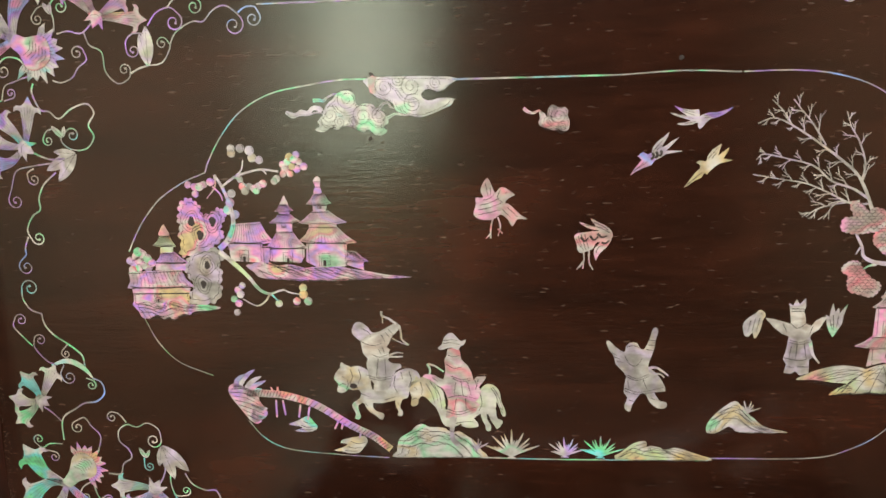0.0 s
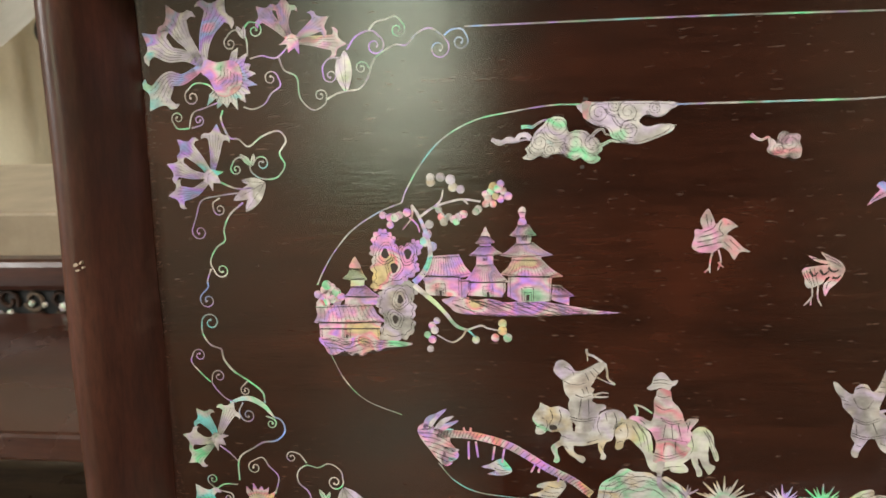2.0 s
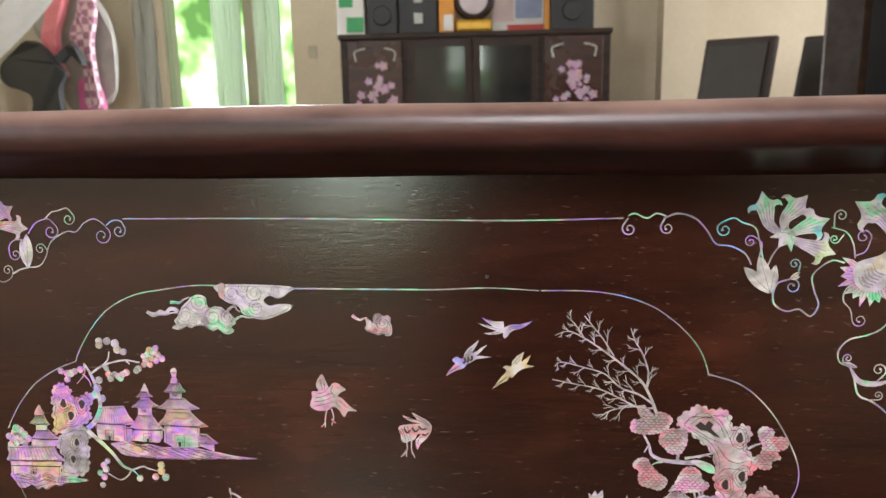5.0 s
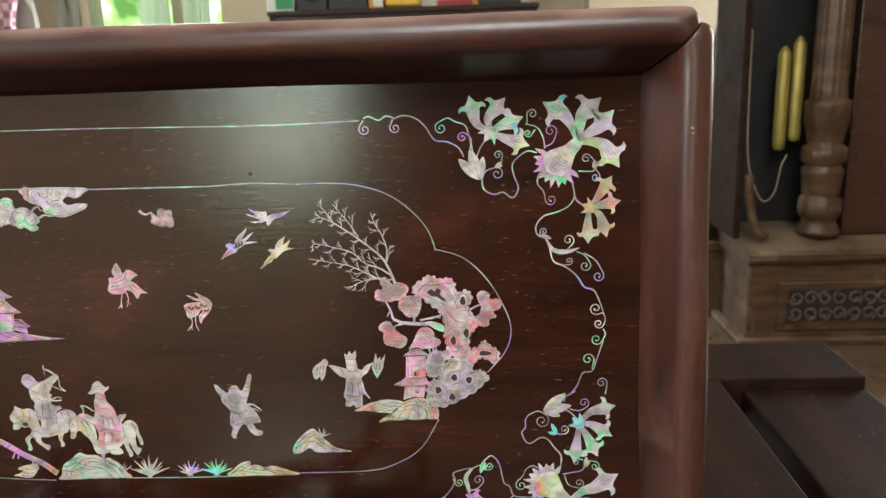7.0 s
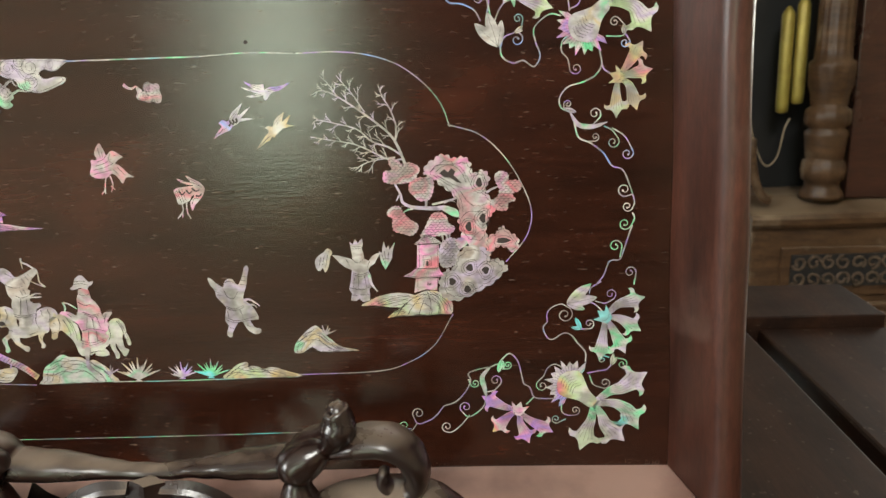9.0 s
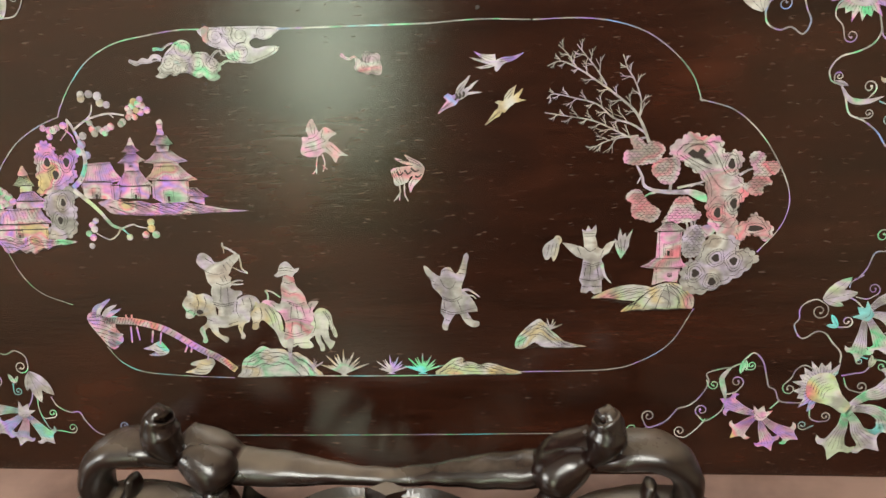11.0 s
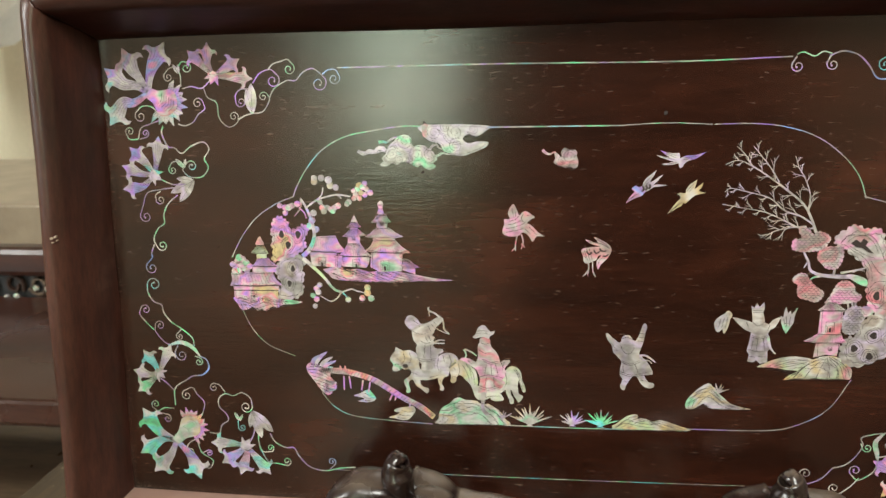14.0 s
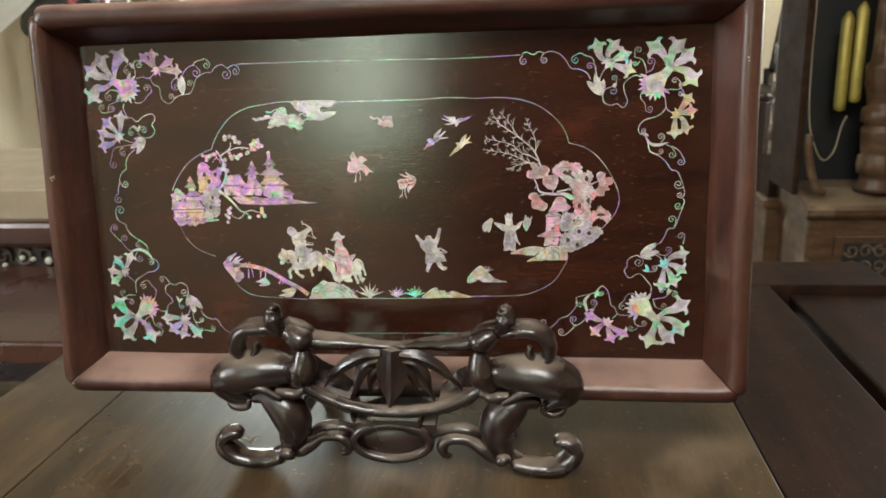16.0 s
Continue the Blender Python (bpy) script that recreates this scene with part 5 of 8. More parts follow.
# -- riders and figures, kept as plain shapes
P = Piece("horse", M_PEARL)
P.poly([(-94.2, -89.7), (-92.7, -87.1), (-91.2, -85.7), (-88.4, -85.7), (-85.5, -85.2), (-83.2, -84.9), (-80.9, -85.8), (-79.1, -87.2), (-78, -90.8), (-77.5, -95.5), (-73.1, -95.7), (-69.3, -93.8), (-68.7, -90.5), (-66.7, -87.7), (-64, -86.2), (-61.1, -85.7), (-58.6, -86.5), (-57, -87.8), (-56, -90.4), (-57.8, -92), (-60.2, -93.7), (-61.1, -96.1), (-61.7, -98.7), (-63.6, -99.6), (-67.4, -100.2), (-73.3, -101.7), (-76.8, -101.6), (-81.5, -102), (-83.2, -99.9), (-82.4, -97.5), (-83.6, -95.7), (-86.3, -96), (-88.1, -95.2), (-89, -96.4), (-90.8, -97.2), (-92.6, -96.9), (-93.1, -95.7), (-92.5, -93.3), (-93.9, -91.5)], 0, 2)
P.poly([(-82.4, -99.4), (-81.5, -101.1), (-84, -103), (-83.7, -105.6), (-83, -108.3), (-84.2, -109.5), (-85.7, -108.8), (-85.1, -107), (-85.9, -105.2), (-86.7, -102.8), (-85, -100.9)], 0, 2)
P.poly([(-81.5, -100.3), (-77.7, -100.8), (-77.4, -103.9), (-75.7, -105.7), (-73.5, -106.2), (-72.5, -107.5), (-73.6, -109.3), (-75.3, -108.4), (-76.8, -107), (-79, -105.6), (-80.7, -103.3)], 0, 2)
P.poly([(-66.7, -98.7), (-63.6, -98.5), (-65.1, -101.6), (-65.3, -104), (-64.2, -105.6), (-64.8, -107.4), (-66.6, -107.1), (-66.2, -105.5), (-67, -103.7), (-67.5, -101.1)], 0, 2)
P.poly([(-91.5, -85.9), (-91, -83.3), (-89.3, -84.2), (-87.2, -85.2), (-87.8, -87.5)], 0)
P.lines([[(-92.1, -93.9), (-90.6, -93), (-88.9, -93.5)], [(-90.5, -89.7), (-89.3, -90.4)], [(-86.8, -86.4), (-86, -89.7), (-87.1, -93), (-83.6, -95.1)], [(-83.2, -86.3), (-82.4, -89.6), (-83.8, -93)], [(-82.3, -97.5), (-79.1, -98.6)], [(-67, -88.9), (-67.8, -93.1), (-66.3, -96.8)], [(-61.1, -86.9), (-60.1, -90.6), (-61.4, -94.2)], [(-64.6, -87.1), (-63.8, -90.7)], [(-89, -95.6), (-88, -93.2), (-88.4, -90.9)], [(-72.1, -100.2), (-67.3, -98.5)], [(-80.6, -101.8), (-79.7, -103.2)], [(-66.3, -101.3), (-65.6, -103)]])
P.disc([(-85.7, -93.9)][0], 1.7, 1, sz=0.7)
P.done()
shape("rider", M_PEARL_GREY, [(-85, -67.4), (-84, -65.6), (-81.8, -65.1), (-79.8, -66.2), (-78.3, -67.5), (-76.8, -69.7), (-73.8, -69.4), (-70.9, -67.9), (-67.9, -66.2), (-65.6, -65.3), (-64.7, -66.8), (-65.6, -69.1), (-68, -71.4), (-69.3, -74.3), (-70.5, -76.2), (-69, -77.3), (-69.8, -79), (-69.1, -80.7), (-70.1, -82), (-68, -83.6), (-65.1, -83.6), (-64.4, -85.4), (-66.8, -86.7), (-67.5, -89.5), (-68.7, -91.9), (-70.8, -95.6), (-74.3, -96.2), (-76.9, -95.6), (-76.5, -92.7), (-78.2, -90.8), (-79.1, -87.2), (-79.6, -83.7), (-78.9, -81.4), (-80.6, -79.6), (-81.4, -76.7), (-81.8, -73.8), (-83.8, -72), (-85.5, -69.7)], 2,
      [[(-82.7, -73), (-79.3, -74.9), (-75.8, -75.5), (-72.5, -74.6)], [(-72.7, -70.6), (-71.1, -73.7)], [(-70.9, -69.4), (-68.9, -72)], [(-69.5, -68.3), (-67.3, -70.6)], [(-76.8, -79.6), (-73.7, -80.7), (-69.9, -79.4)], [(-79.2, -88.9), (-74, -90.2), (-67.7, -88.9)], [(-78.7, -90.1), (-74.1, -91.1), (-68.2, -90)], [(-74.3, -81.3), (-75.4, -89.3)], [(-71.4, -81.6), (-71.2, -89.1)], [(-81.1, -67.8), (-77.9, -69.7), (-77.3, -71.5)], [(-72.3, -76.4), (-71.3, -79)], [(-74.1, -76.9), (-72.9, -79.5)]], rise=0.00008)
branch([(-69.2, -79.7), (-66.1, -78.6), (-63.4, -78.9)], 0.9, 0.5, M_PEARL)
branch([(-69.2, -80.4), (-66.1, -80.5), (-63.5, -80.3)], 0.9, 0.5, M_PEARL)
branch([(-72.2, -60.2), (-72, -62.2), (-69.3, -63.4), (-66, -65.7)], 1.0, 0.9, M_PEARL)
branch([(-64.8, -66.2), (-64, -69.7), (-63.6, -72.7), (-60.8, -75.2)], 0.9, 0.8, M_PEARL)
branch([(-72.2, -60.9), (-71.7, -65.5)], 0.35, 0.3, M_PEARL)
branch([(-68, -72.2), (-64.2, -74.1), (-61, -75.2)], 0.5, 0.4, M_PEARL)
P = Piece("horse", M_PEARL_PALE)
P.poly([(-61.2, -95.4), (-60.1, -92), (-58.2, -90.6), (-54.9, -91), (-52.6, -90.6), (-50.2, -92.3), (-48.4, -94), (-46.4, -95.9), (-45.4, -102.3), (-45.2, -104.2), (-37.4, -105.7), (-32.8, -104.5), (-32.1, -102.1), (-32.6, -98.6), (-30.8, -95.6), (-28.5, -92.9), (-26.2, -92.4), (-24, -93.3), (-22.9, -96.1), (-23.4, -100.8), (-24.1, -104.3), (-27.1, -105.8), (-30.5, -105.8), (-34, -108.7), (-38.7, -110.5), (-42.2, -112), (-45.6, -111.8), (-47.4, -109.4), (-48.4, -105.9), (-50, -102.9), (-52.3, -100.6), (-54, -98.8), (-55.7, -98.2), (-57.1, -99.6), (-57.5, -101.9), (-59.3, -103), (-60.7, -101.9), (-60.1, -98.9)], 0, 2)
P.poly([(-25.8, -92.6), (-23.3, -93.8), (-21.8, -96.3), (-21.4, -100.1), (-20, -103.1), (-19.4, -106.2), (-20.8, -106.7), (-21.9, -103.8), (-23, -100.8), (-24.5, -97.3)], 0, 2)
P.poly([(-27.1, -104.4), (-23.9, -103.2), (-23.5, -106), (-22.8, -108.1), (-20.8, -109), (-21.5, -110.9), (-23.2, -112.7), (-24.7, -110.5), (-26, -108.5)], 0, 2)
P.poly([(-30.3, -104.9), (-27.8, -105.3), (-27.4, -108.5), (-25.9, -110.9), (-26.1, -113.4), (-27.9, -113.4), (-28.3, -111), (-29.6, -108.6)], 0, 2)
P.poly([(-37.9, -107.9), (-34, -107.8), (-31.8, -109.7), (-31.4, -111.6), (-34.8, -112.3), (-38.5, -111.4)], 0, 2)
P.poly([(-58.7, -91.1), (-58.2, -88.7), (-56.6, -90.1), (-54.3, -88.9), (-52.9, -90.8)], 0)
P.lines([[(-59.9, -99.8), (-58.3, -99.1), (-56.9, -99.8)], [(-58.8, -94.1), (-57.7, -95.1)], [(-56.1, -91.8), (-55.4, -95.3), (-56.1, -98.1)], [(-52, -91.3), (-49.8, -95.2), (-48.8, -99.9)], [(-53.7, -92.4), (-51.5, -96.4), (-50, -101.4)], [(-50.2, -93.1), (-48, -97.6), (-47, -103.5)], [(-30.4, -96.2), (-29.6, -100.9), (-31, -104.4)], [(-25.8, -93.8), (-23.6, -97.3), (-22.1, -102), (-20.7, -105.5)], [(-24.9, -93.6), (-22.5, -97.7), (-20.5, -103.8)], [(-42.1, -110.5), (-37.5, -109.5), (-33.4, -109.4)]])
P.done()
shape("rider", M_PEARL_ROSE, [(-43.9, -76.8), (-39.7, -76.5), (-38.6, -78.8), (-38.1, -81.7), (-35.8, -84), (-34.1, -86.9), (-33.1, -90.4), (-31.9, -89.2), (-29.7, -89), (-27.7, -89.2), (-29.2, -91.5), (-30.9, -93.9), (-29.8, -95.7), (-31, -98.6), (-32.2, -100.3), (-30.5, -101.6), (-31.6, -103.4), (-33.4, -105.7), (-37.4, -106.9), (-42.1, -107.9), (-45.4, -107.7), (-44.9, -104.2), (-44.2, -99.9), (-45.5, -96.4), (-46.4, -94.6), (-49.2, -92.9), (-52, -90.6), (-55, -89.5), (-53.6, -88.2), (-49.7, -88.8), (-46.3, -90.5), (-45.2, -85.8), (-45.5, -81.8), (-44.4, -79.4)], 2,
      [[(-43.9, -79.5), (-41.5, -80.2), (-38.5, -79.3)], [(-44.7, -83.5), (-41.6, -85.3), (-38.1, -84.6)], [(-42.8, -88.8), (-38.3, -90.4), (-34.2, -89.5)], [(-42.1, -89.8), (-38.3, -91.4), (-34.4, -90.6)], [(-44.2, -98.7), (-39.5, -97.5), (-32, -98.8)], [(-44.7, -103.7), (-39.7, -105), (-32.1, -102.6)], [(-45, -104.9), (-39.7, -106.2), (-32.8, -103.8)], [(-40.8, -91.6), (-41.6, -97.5)], [(-38.3, -91.8), (-37.7, -98.2)], [(-35.8, -91.3), (-34.3, -97.4)], [(-32.6, -90.4), (-31.5, -93.2)], [(-31, -89.9), (-32.2, -94.6)], [(-40.7, -98.9), (-41.5, -104.1)], [(-36.7, -98.6), (-36.5, -103.8)], [(-50.8, -89.6), (-48.6, -91.5)]], rise=0.00016)
shape("hat", M_PEARL, [(-48.3, -76.3), (-46.4, -74.8), (-45.6, -71.9), (-43.7, -70), (-41.7, -69.9), (-40, -71.7), (-38.4, -73.3), (-36.1, -72.7), (-37, -74.8), (-38.4, -75.4), (-39.6, -77.2), (-42.5, -76.1), (-44.8, -76.7), (-46.8, -77.2)], 2, [[(-45.9, -74.2), (-42.4, -74), (-38.6, -74.7)], [(-45.6, -73.1), (-42.4, -72.6), (-39.5, -73.1)]], rise=0.0002)
shape("boot", M_PEARL_GREY, [(-43.7, -107.7), (-40.7, -107.7), (-41.5, -111.7), (-42, -115.1), (-41.2, -117.7), (-39.2, -119.5), (-41.1, -120.8), (-43.4, -118), (-43.7, -114.1)], 2, [[(-43.4, -113.9), (-41.5, -114.1)]], rise=0.0004)
branch([(-53, -83.5), (-51.8, -86.3), (-52.6, -89.5)], 1.0, 0.7, M_PEARL)
branch([(-52.7, -83.5), (-49.5, -84.5), (-45.9, -87)], 0.9, 0.6, M_PEARL)
shape("dancer", M_PEARL_GREY, [(22.8, -72.7), (24.3, -72.9), (26, -74.7), (27.9, -76.3), (29.8, -77.5), (30.7, -76.9), (31, -75), (32.9, -73.4), (35.4, -73.7), (36.9, -76), (38.3, -76.2), (39.5, -74.3), (40.7, -71.1), (41.6, -67.9), (43, -66.7), (44, -68.6), (43.1, -71.7), (42.6, -75.6), (41.4, -79.4), (40.3, -82.6), (40.7, -84.2), (43.4, -86.5), (46.2, -90.3), (47.5, -94.4), (43.1, -94.9), (44.4, -97.5), (45.6, -98.9), (48.2, -99.5), (48, -101.5), (45.6, -102.2), (42.5, -100.8), (40.6, -98.4), (39.3, -95.8), (37.4, -95.6), (36.2, -96.9), (33.8, -100.9), (33.2, -103.6), (31.3, -103), (30.7, -100.9), (31.9, -97.6), (30.3, -95), (30.9, -89.8), (31.1, -87.9), (29.2, -85.3), (26.7, -82.7), (26.1, -79.5), (24.2, -76.9), (23.3, -75)], 2,
      [[(30.5, -79.1), (32.5, -82.7), (35.5, -83.3), (37.9, -79.8)], [(31.1, -87.3), (35.6, -88.9), (40.5, -87)], [(31.3, -88.2), (35.6, -89.8), (40.7, -87.9)], [(30.6, -93.3), (36.2, -95), (43.1, -93.7), (46.7, -92.6)], [(30.6, -94.4), (36.2, -95.9), (43.6, -94.8)], [(25.1, -77.8), (27.1, -79.1)], [(26.1, -79.6), (28.3, -80.4)], [(27.1, -81.4), (29.6, -81.9)], [(40.2, -72.1), (42.9, -72.4)], [(39.8, -74.2), (42.6, -74.5)], [(39.3, -76.2), (42.3, -76.7)], [(31.9, -89.9), (32.4, -94.1)], [(38.1, -89.1), (39.9, -93.7)], [(31.2, -75.2), (33.9, -74.5), (36.4, -75.5)], [(32.5, -98.3), (34.5, -99)], [(41.2, -97.4), (43.2, -98.1)]])
branch([(40.2, -84.4), (43.4, -84.1), (46.8, -86.2), (48.6, -87.7)], 1.3, 0.5, M_PEARL_GREY)
branch([(40.5, -85.2), (42.9, -86.7), (45.4, -87), (46.9, -88.5)], 1.2, 0.5, M_PEARL_GREY)
shape("robed_figure", M_PEARL_GREY, [(95.6, -56.2), (97.1, -57.4), (98.4, -54.7), (99.7, -56.8), (101.9, -54.3), (102.2, -57.4), (101.5, -59.6), (102.3, -62.3), (102.5, -64.8), (104.8, -65.8), (106.5, -63.5), (108.6, -62.3), (110.5, -62), (109.3, -64.3), (107.7, -67.3), (105.5, -68.7), (104.4, -70.4), (105.5, -74.7), (106.3, -78.7), (104.5, -80), (104.6, -82.2), (104.6, -86), (101.1, -86.8), (99.3, -85), (97.5, -86.2), (94.9, -85.8), (95.6, -82.3), (94.3, -80), (95.3, -76), (95.9, -71.6), (96.1, -70.2), (93.2, -69.1), (90.2, -66.6), (87.7, -63.8), (86.4, -62.5), (89.5, -62.9), (93, -63.8), (96.6, -65), (96.4, -62.3), (96.1, -59.6)], 1,
      [[(96.6, -64.8), (99.2, -66.8), (102.4, -64.8)], [(96.4, -71.7), (100.4, -72.7), (104.6, -71.5)], [(96.3, -72.6), (100.5, -73.6), (104.7, -72.3)], [(94.4, -79.3), (100.8, -80.4), (105.9, -78.7)], [(99.5, -73.5), (99.1, -80)], [(102.2, -73.2), (103.3, -79.7)], [(96.6, -58.6), (101.8, -58.6)], [(96.5, -59.6), (101.8, -59.6)], [(93.5, -64.8), (95.1, -68.3)], [(105.2, -66), (104, -69.2)], [(97.2, -74.2), (96.5, -79.2)], [(95.7, -83), (98.6, -83.3)], [(100, -83), (104.2, -83)]])
branch([(104.4, -72), (105.6, -77.2), (107.1, -79.7), (108.6, -81.4)], 1.5, 0.5, M_PEARL_GREEN)
shape("parrot", M_PEARL, [(78, -64.8), (80, -62.4), (82.8, -60.6), (84, -59.2), (85.8, -59.7), (86.6, -61.6), (85.5, -63.5), (85, -66.6), (83.8, -69.8), (82.5, -71.3), (81.7, -68.8), (80.3, -70.4), (78.7, -70), (77.8, -67.3)], 2, [[(80.8, -63.5), (79.7, -68.5)], [(82.6, -62.8), (81.4, -68)], [(84.3, -62.5), (83.1, -68.5)], [(84.7, -60.6), (85.5, -61.1)]])
shape("flame_leaf", M_PEARL_GREEN, [(110.1, -61.1), (111.5, -62.1), (111.9, -59.3), (112.6, -56.3), (113.7, -59.9), (114.9, -58.3), (115.4, -60.5), (118.2, -56.8), (116.8, -61.7), (116.5, -64.8), (115, -67.2), (113.1, -70.5), (111.6, -68), (110.5, -64.8)], 0, [[(111.6, -63.1), (112.9, -67.5)], [(112.8, -61.1), (113.4, -68)], [(114.9, -61.6), (114.3, -66.8)], [(111.9, -65.3), (114.9, -64.8)]])

# -- foreground shore
def tuft(base, n, length, spread, mat, lean=0.0):
    P = Piece("grass_tuft", mat)
    b = Vector(base)
    for i in range(n):
        a = PI / 2 + lean + spread * (i / (n - 1) - 0.5)
        l = length * (0.75 + 0.25 * math.cos(i * 2.4))
        t = b + Vector((math.cos(a), math.sin(a))) * l
        m = b.lerp(t, 0.5) + Vector((0, l * 0.06))
        P.ribbon([b + Vector(((i - n / 2) * 0.25, 0)), m, t], length * 0.07, leaf=True)
    return P.done()


tuft([(-17.0, -126.0)][0], 17, 13.5, 2.2, M_PEARL)
tuft([(6.0, -125.0)][0], 16, 9.5, 2.3, M_PEARL_BLUE)
tuft([(21.0, -125.0)][0], 17, 10.5, 2.3, M_PEARL_BLUE)
tuft([(-32.0, -123.0)][0], 8, 6.5, 1.8, M_PEARL_GREY)
tuft([(81.0, -104.0)][0], 7, 6.5, 1.6, M_PEARL, -0.3)
shape("boulder", M_PEARL, [(-69.7, -126.5), (-67.6, -124.2), (-67.2, -121.2), (-66.1, -118.1), (-63.8, -116.3), (-60.8, -114.4), (-58.7, -112), (-55.5, -111.1), (-52.6, -112.5), (-49.1, -112.4), (-45.6, -113), (-43.4, -114.7), (-39.9, -114.1), (-37, -115.8), (-34.2, -117.6), (-31.9, -119.9), (-30.1, -122.9), (-27.4, -125.6), (-37.8, -126.2), (-49.5, -126.5), (-61.2, -126.8)], 2,
      [[(-66.3, -119), (-62.1, -118.7), (-58.6, -116.8), (-53.9, -117.9), (-49.2, -116), (-45.7, -116.6), (-43.2, -118)], [(-65.8, -121.4), (-61.1, -121.7), (-56.3, -119.8), (-50.5, -120.9), (-45.8, -119.6), (-41.2, -122.5), (-37.8, -125.8)], [(-41.5, -115.1), (-38.8, -117.6), (-35.4, -119.4), (-32.5, -122.3), (-31.5, -125.7)], [(-63, -116.6), (-58.5, -114.4), (-53.8, -114.6), (-49.2, -114.2), (-44.5, -115.1)], [(-42.5, -116.5), (-39.5, -119.5), (-36.4, -121.9), (-34.3, -125.7)]])
shape("bank", M_PEARL_SAND, [(27.2, -125.4), (29.7, -122.2), (32.2, -120.1), (34.7, -118.1), (39, -116.8), (40.5, -117.9), (40.1, -119.8), (41.6, -119), (45.3, -119.5), (48.4, -120.7), (51.5, -119.7), (55.3, -120.3), (59, -121.6), (62.7, -122.8), (67.7, -124.8), (47.9, -125.7)], 2, [[(30.3, -123), (34.7, -120.1), (39.1, -121.3), (45.4, -122.1), (51.6, -121.5), (59, -123.2)], [(29.1, -124.3), (34.1, -122.1), (40.4, -123.3), (47.9, -123.9), (56.6, -123.8)], [(46.6, -120.2), (51.6, -122.5), (56.6, -124.6)]])
shape("hillock", M_PEARL, [(64.9, -112.4), (65, -108.9), (67.1, -105.6), (69.5, -103), (72.4, -100.4), (76, -98.3), (78.6, -100.3), (81.1, -103.5), (84.1, -106), (87.8, -109.2), (92.7, -110.7), (97.8, -111.8), (87.9, -112.2), (80.7, -112.3), (76.4, -111.5), (74.1, -109.5), (71.7, -110.8), (68.6, -112.6)], 2, [[(66.6, -107), (70.7, -104.3), (75.5, -102.9), (80.5, -105.7), (85.4, -109.5), (90.3, -111)], [(66, -109.6), (72, -106.1), (76.8, -106), (81.2, -108.8), (85.5, -111.4)], [(69.5, -103.7), (74.3, -101.1), (78.4, -102.4), (82.4, -105.9)]])
shape("bush", M_PEARL_PINK, [(-142.6, -96.8), (-141.7, -94.4), (-138.7, -93.5), (-135.7, -94.9), (-132.3, -97.3), (-129, -98), (-128.8, -101.5), (-127.2, -103.6), (-125.2, -107), (-126.6, -109.4), (-130.8, -111.9), (-132.6, -111.3), (-134.9, -108.9), (-137.1, -105.9), (-139.4, -102.9), (-141.6, -99.8)], 2, [[(-141.4, -96.2), (-135.2, -96.1), (-129.4, -99.2)], [(-141.7, -97.7), (-135.4, -98.1), (-129, -101.6)], [(-140.9, -99.3), (-134.8, -100.3), (-128.2, -103.6)], [(-139.8, -101.3), (-134, -102.7), (-127.1, -105.8)], [(-138.2, -103.5), (-132.9, -105.1), (-126.7, -107.5)], [(-136.6, -105.6), (-132.3, -107.5), (-127.8, -109.4)], [(-134.8, -108.1), (-131.5, -109.7), (-129.4, -110.9)], [(-140, -94.7), (-135.2, -95.4), (-130.9, -97.3)]])
for k, q in enumerate([[(-140.0, -97.0), (-138.0, -92.0), (-134.0, -89.0)], [(-138.0, -97.0), (-135.0, -91.0), (-130.0, -87.0)], [(-136.0, -98.0), (-132.0, -93.0), (-127.0, -90.0)], [(-134.0, -99.0), (-131.0, -95.0), (-125.0, -92.0)], [(-134.0, -99.0), (-130.0, -97.0), (-127.0, -96.0)], [(-133.0, -103.0), (-129.0, -105.0), (-125.0, -105.0)], [(-132.0, -106.0), (-130.0, -109.0), (-126.0, -109.0)], [(-133.0, -108.0), (-131.0, -111.0), (-128.0, -111.0)]]):
    Piece("plume", M_PEARL_BLUE).ribbon(q, 2.2, leaf=True).done()
P = Piece("footbridge", M_PEARL_PINK)
deck = [(-135.0, -98.0), (-126.0, -98.0), (-116.0, -99.0), (-103.0, -103.0), (-88.0, -112.0), (-78.0, -117.0), (-70.0, -123.0)]
P.ribbon(deck, 3.4, 3.2)
for q in [[(-121.0, -101.0), (-121.0, -109.0)], [(-118.0, -101.0), (-117.0, -108.0)], [(-110.0, -103.0), (-111.0, -109.0)], [(-106.0, -104.0), (-107.0, -110.0)], [(-93.0, -110.0), (-95.0, -114.0)], [(-91.0, -111.0), (-92.0, -114.0)], [(-83.0, -115.0), (-84.0, -118.0)], [(-122.0, -98.0), (-123.0, -95.0)], [(-120.0, -98.0), (-120.0, -95.0)]]:
    P.ribbon(q, 0.9, 0.8, n=2)
dk = spline(deck, 7)
for i in range(1, len(dk) - 1):
    d = (dk[i + 1] - dk[i - 1]).normalized()
    nn = Vector((-d.y, d.x)) * 1.4 + d * 0.5
    P.ribbon([dk[i] - nn, dk[i] + nn], 0.25, 0.25, 1, 1)
P.done()
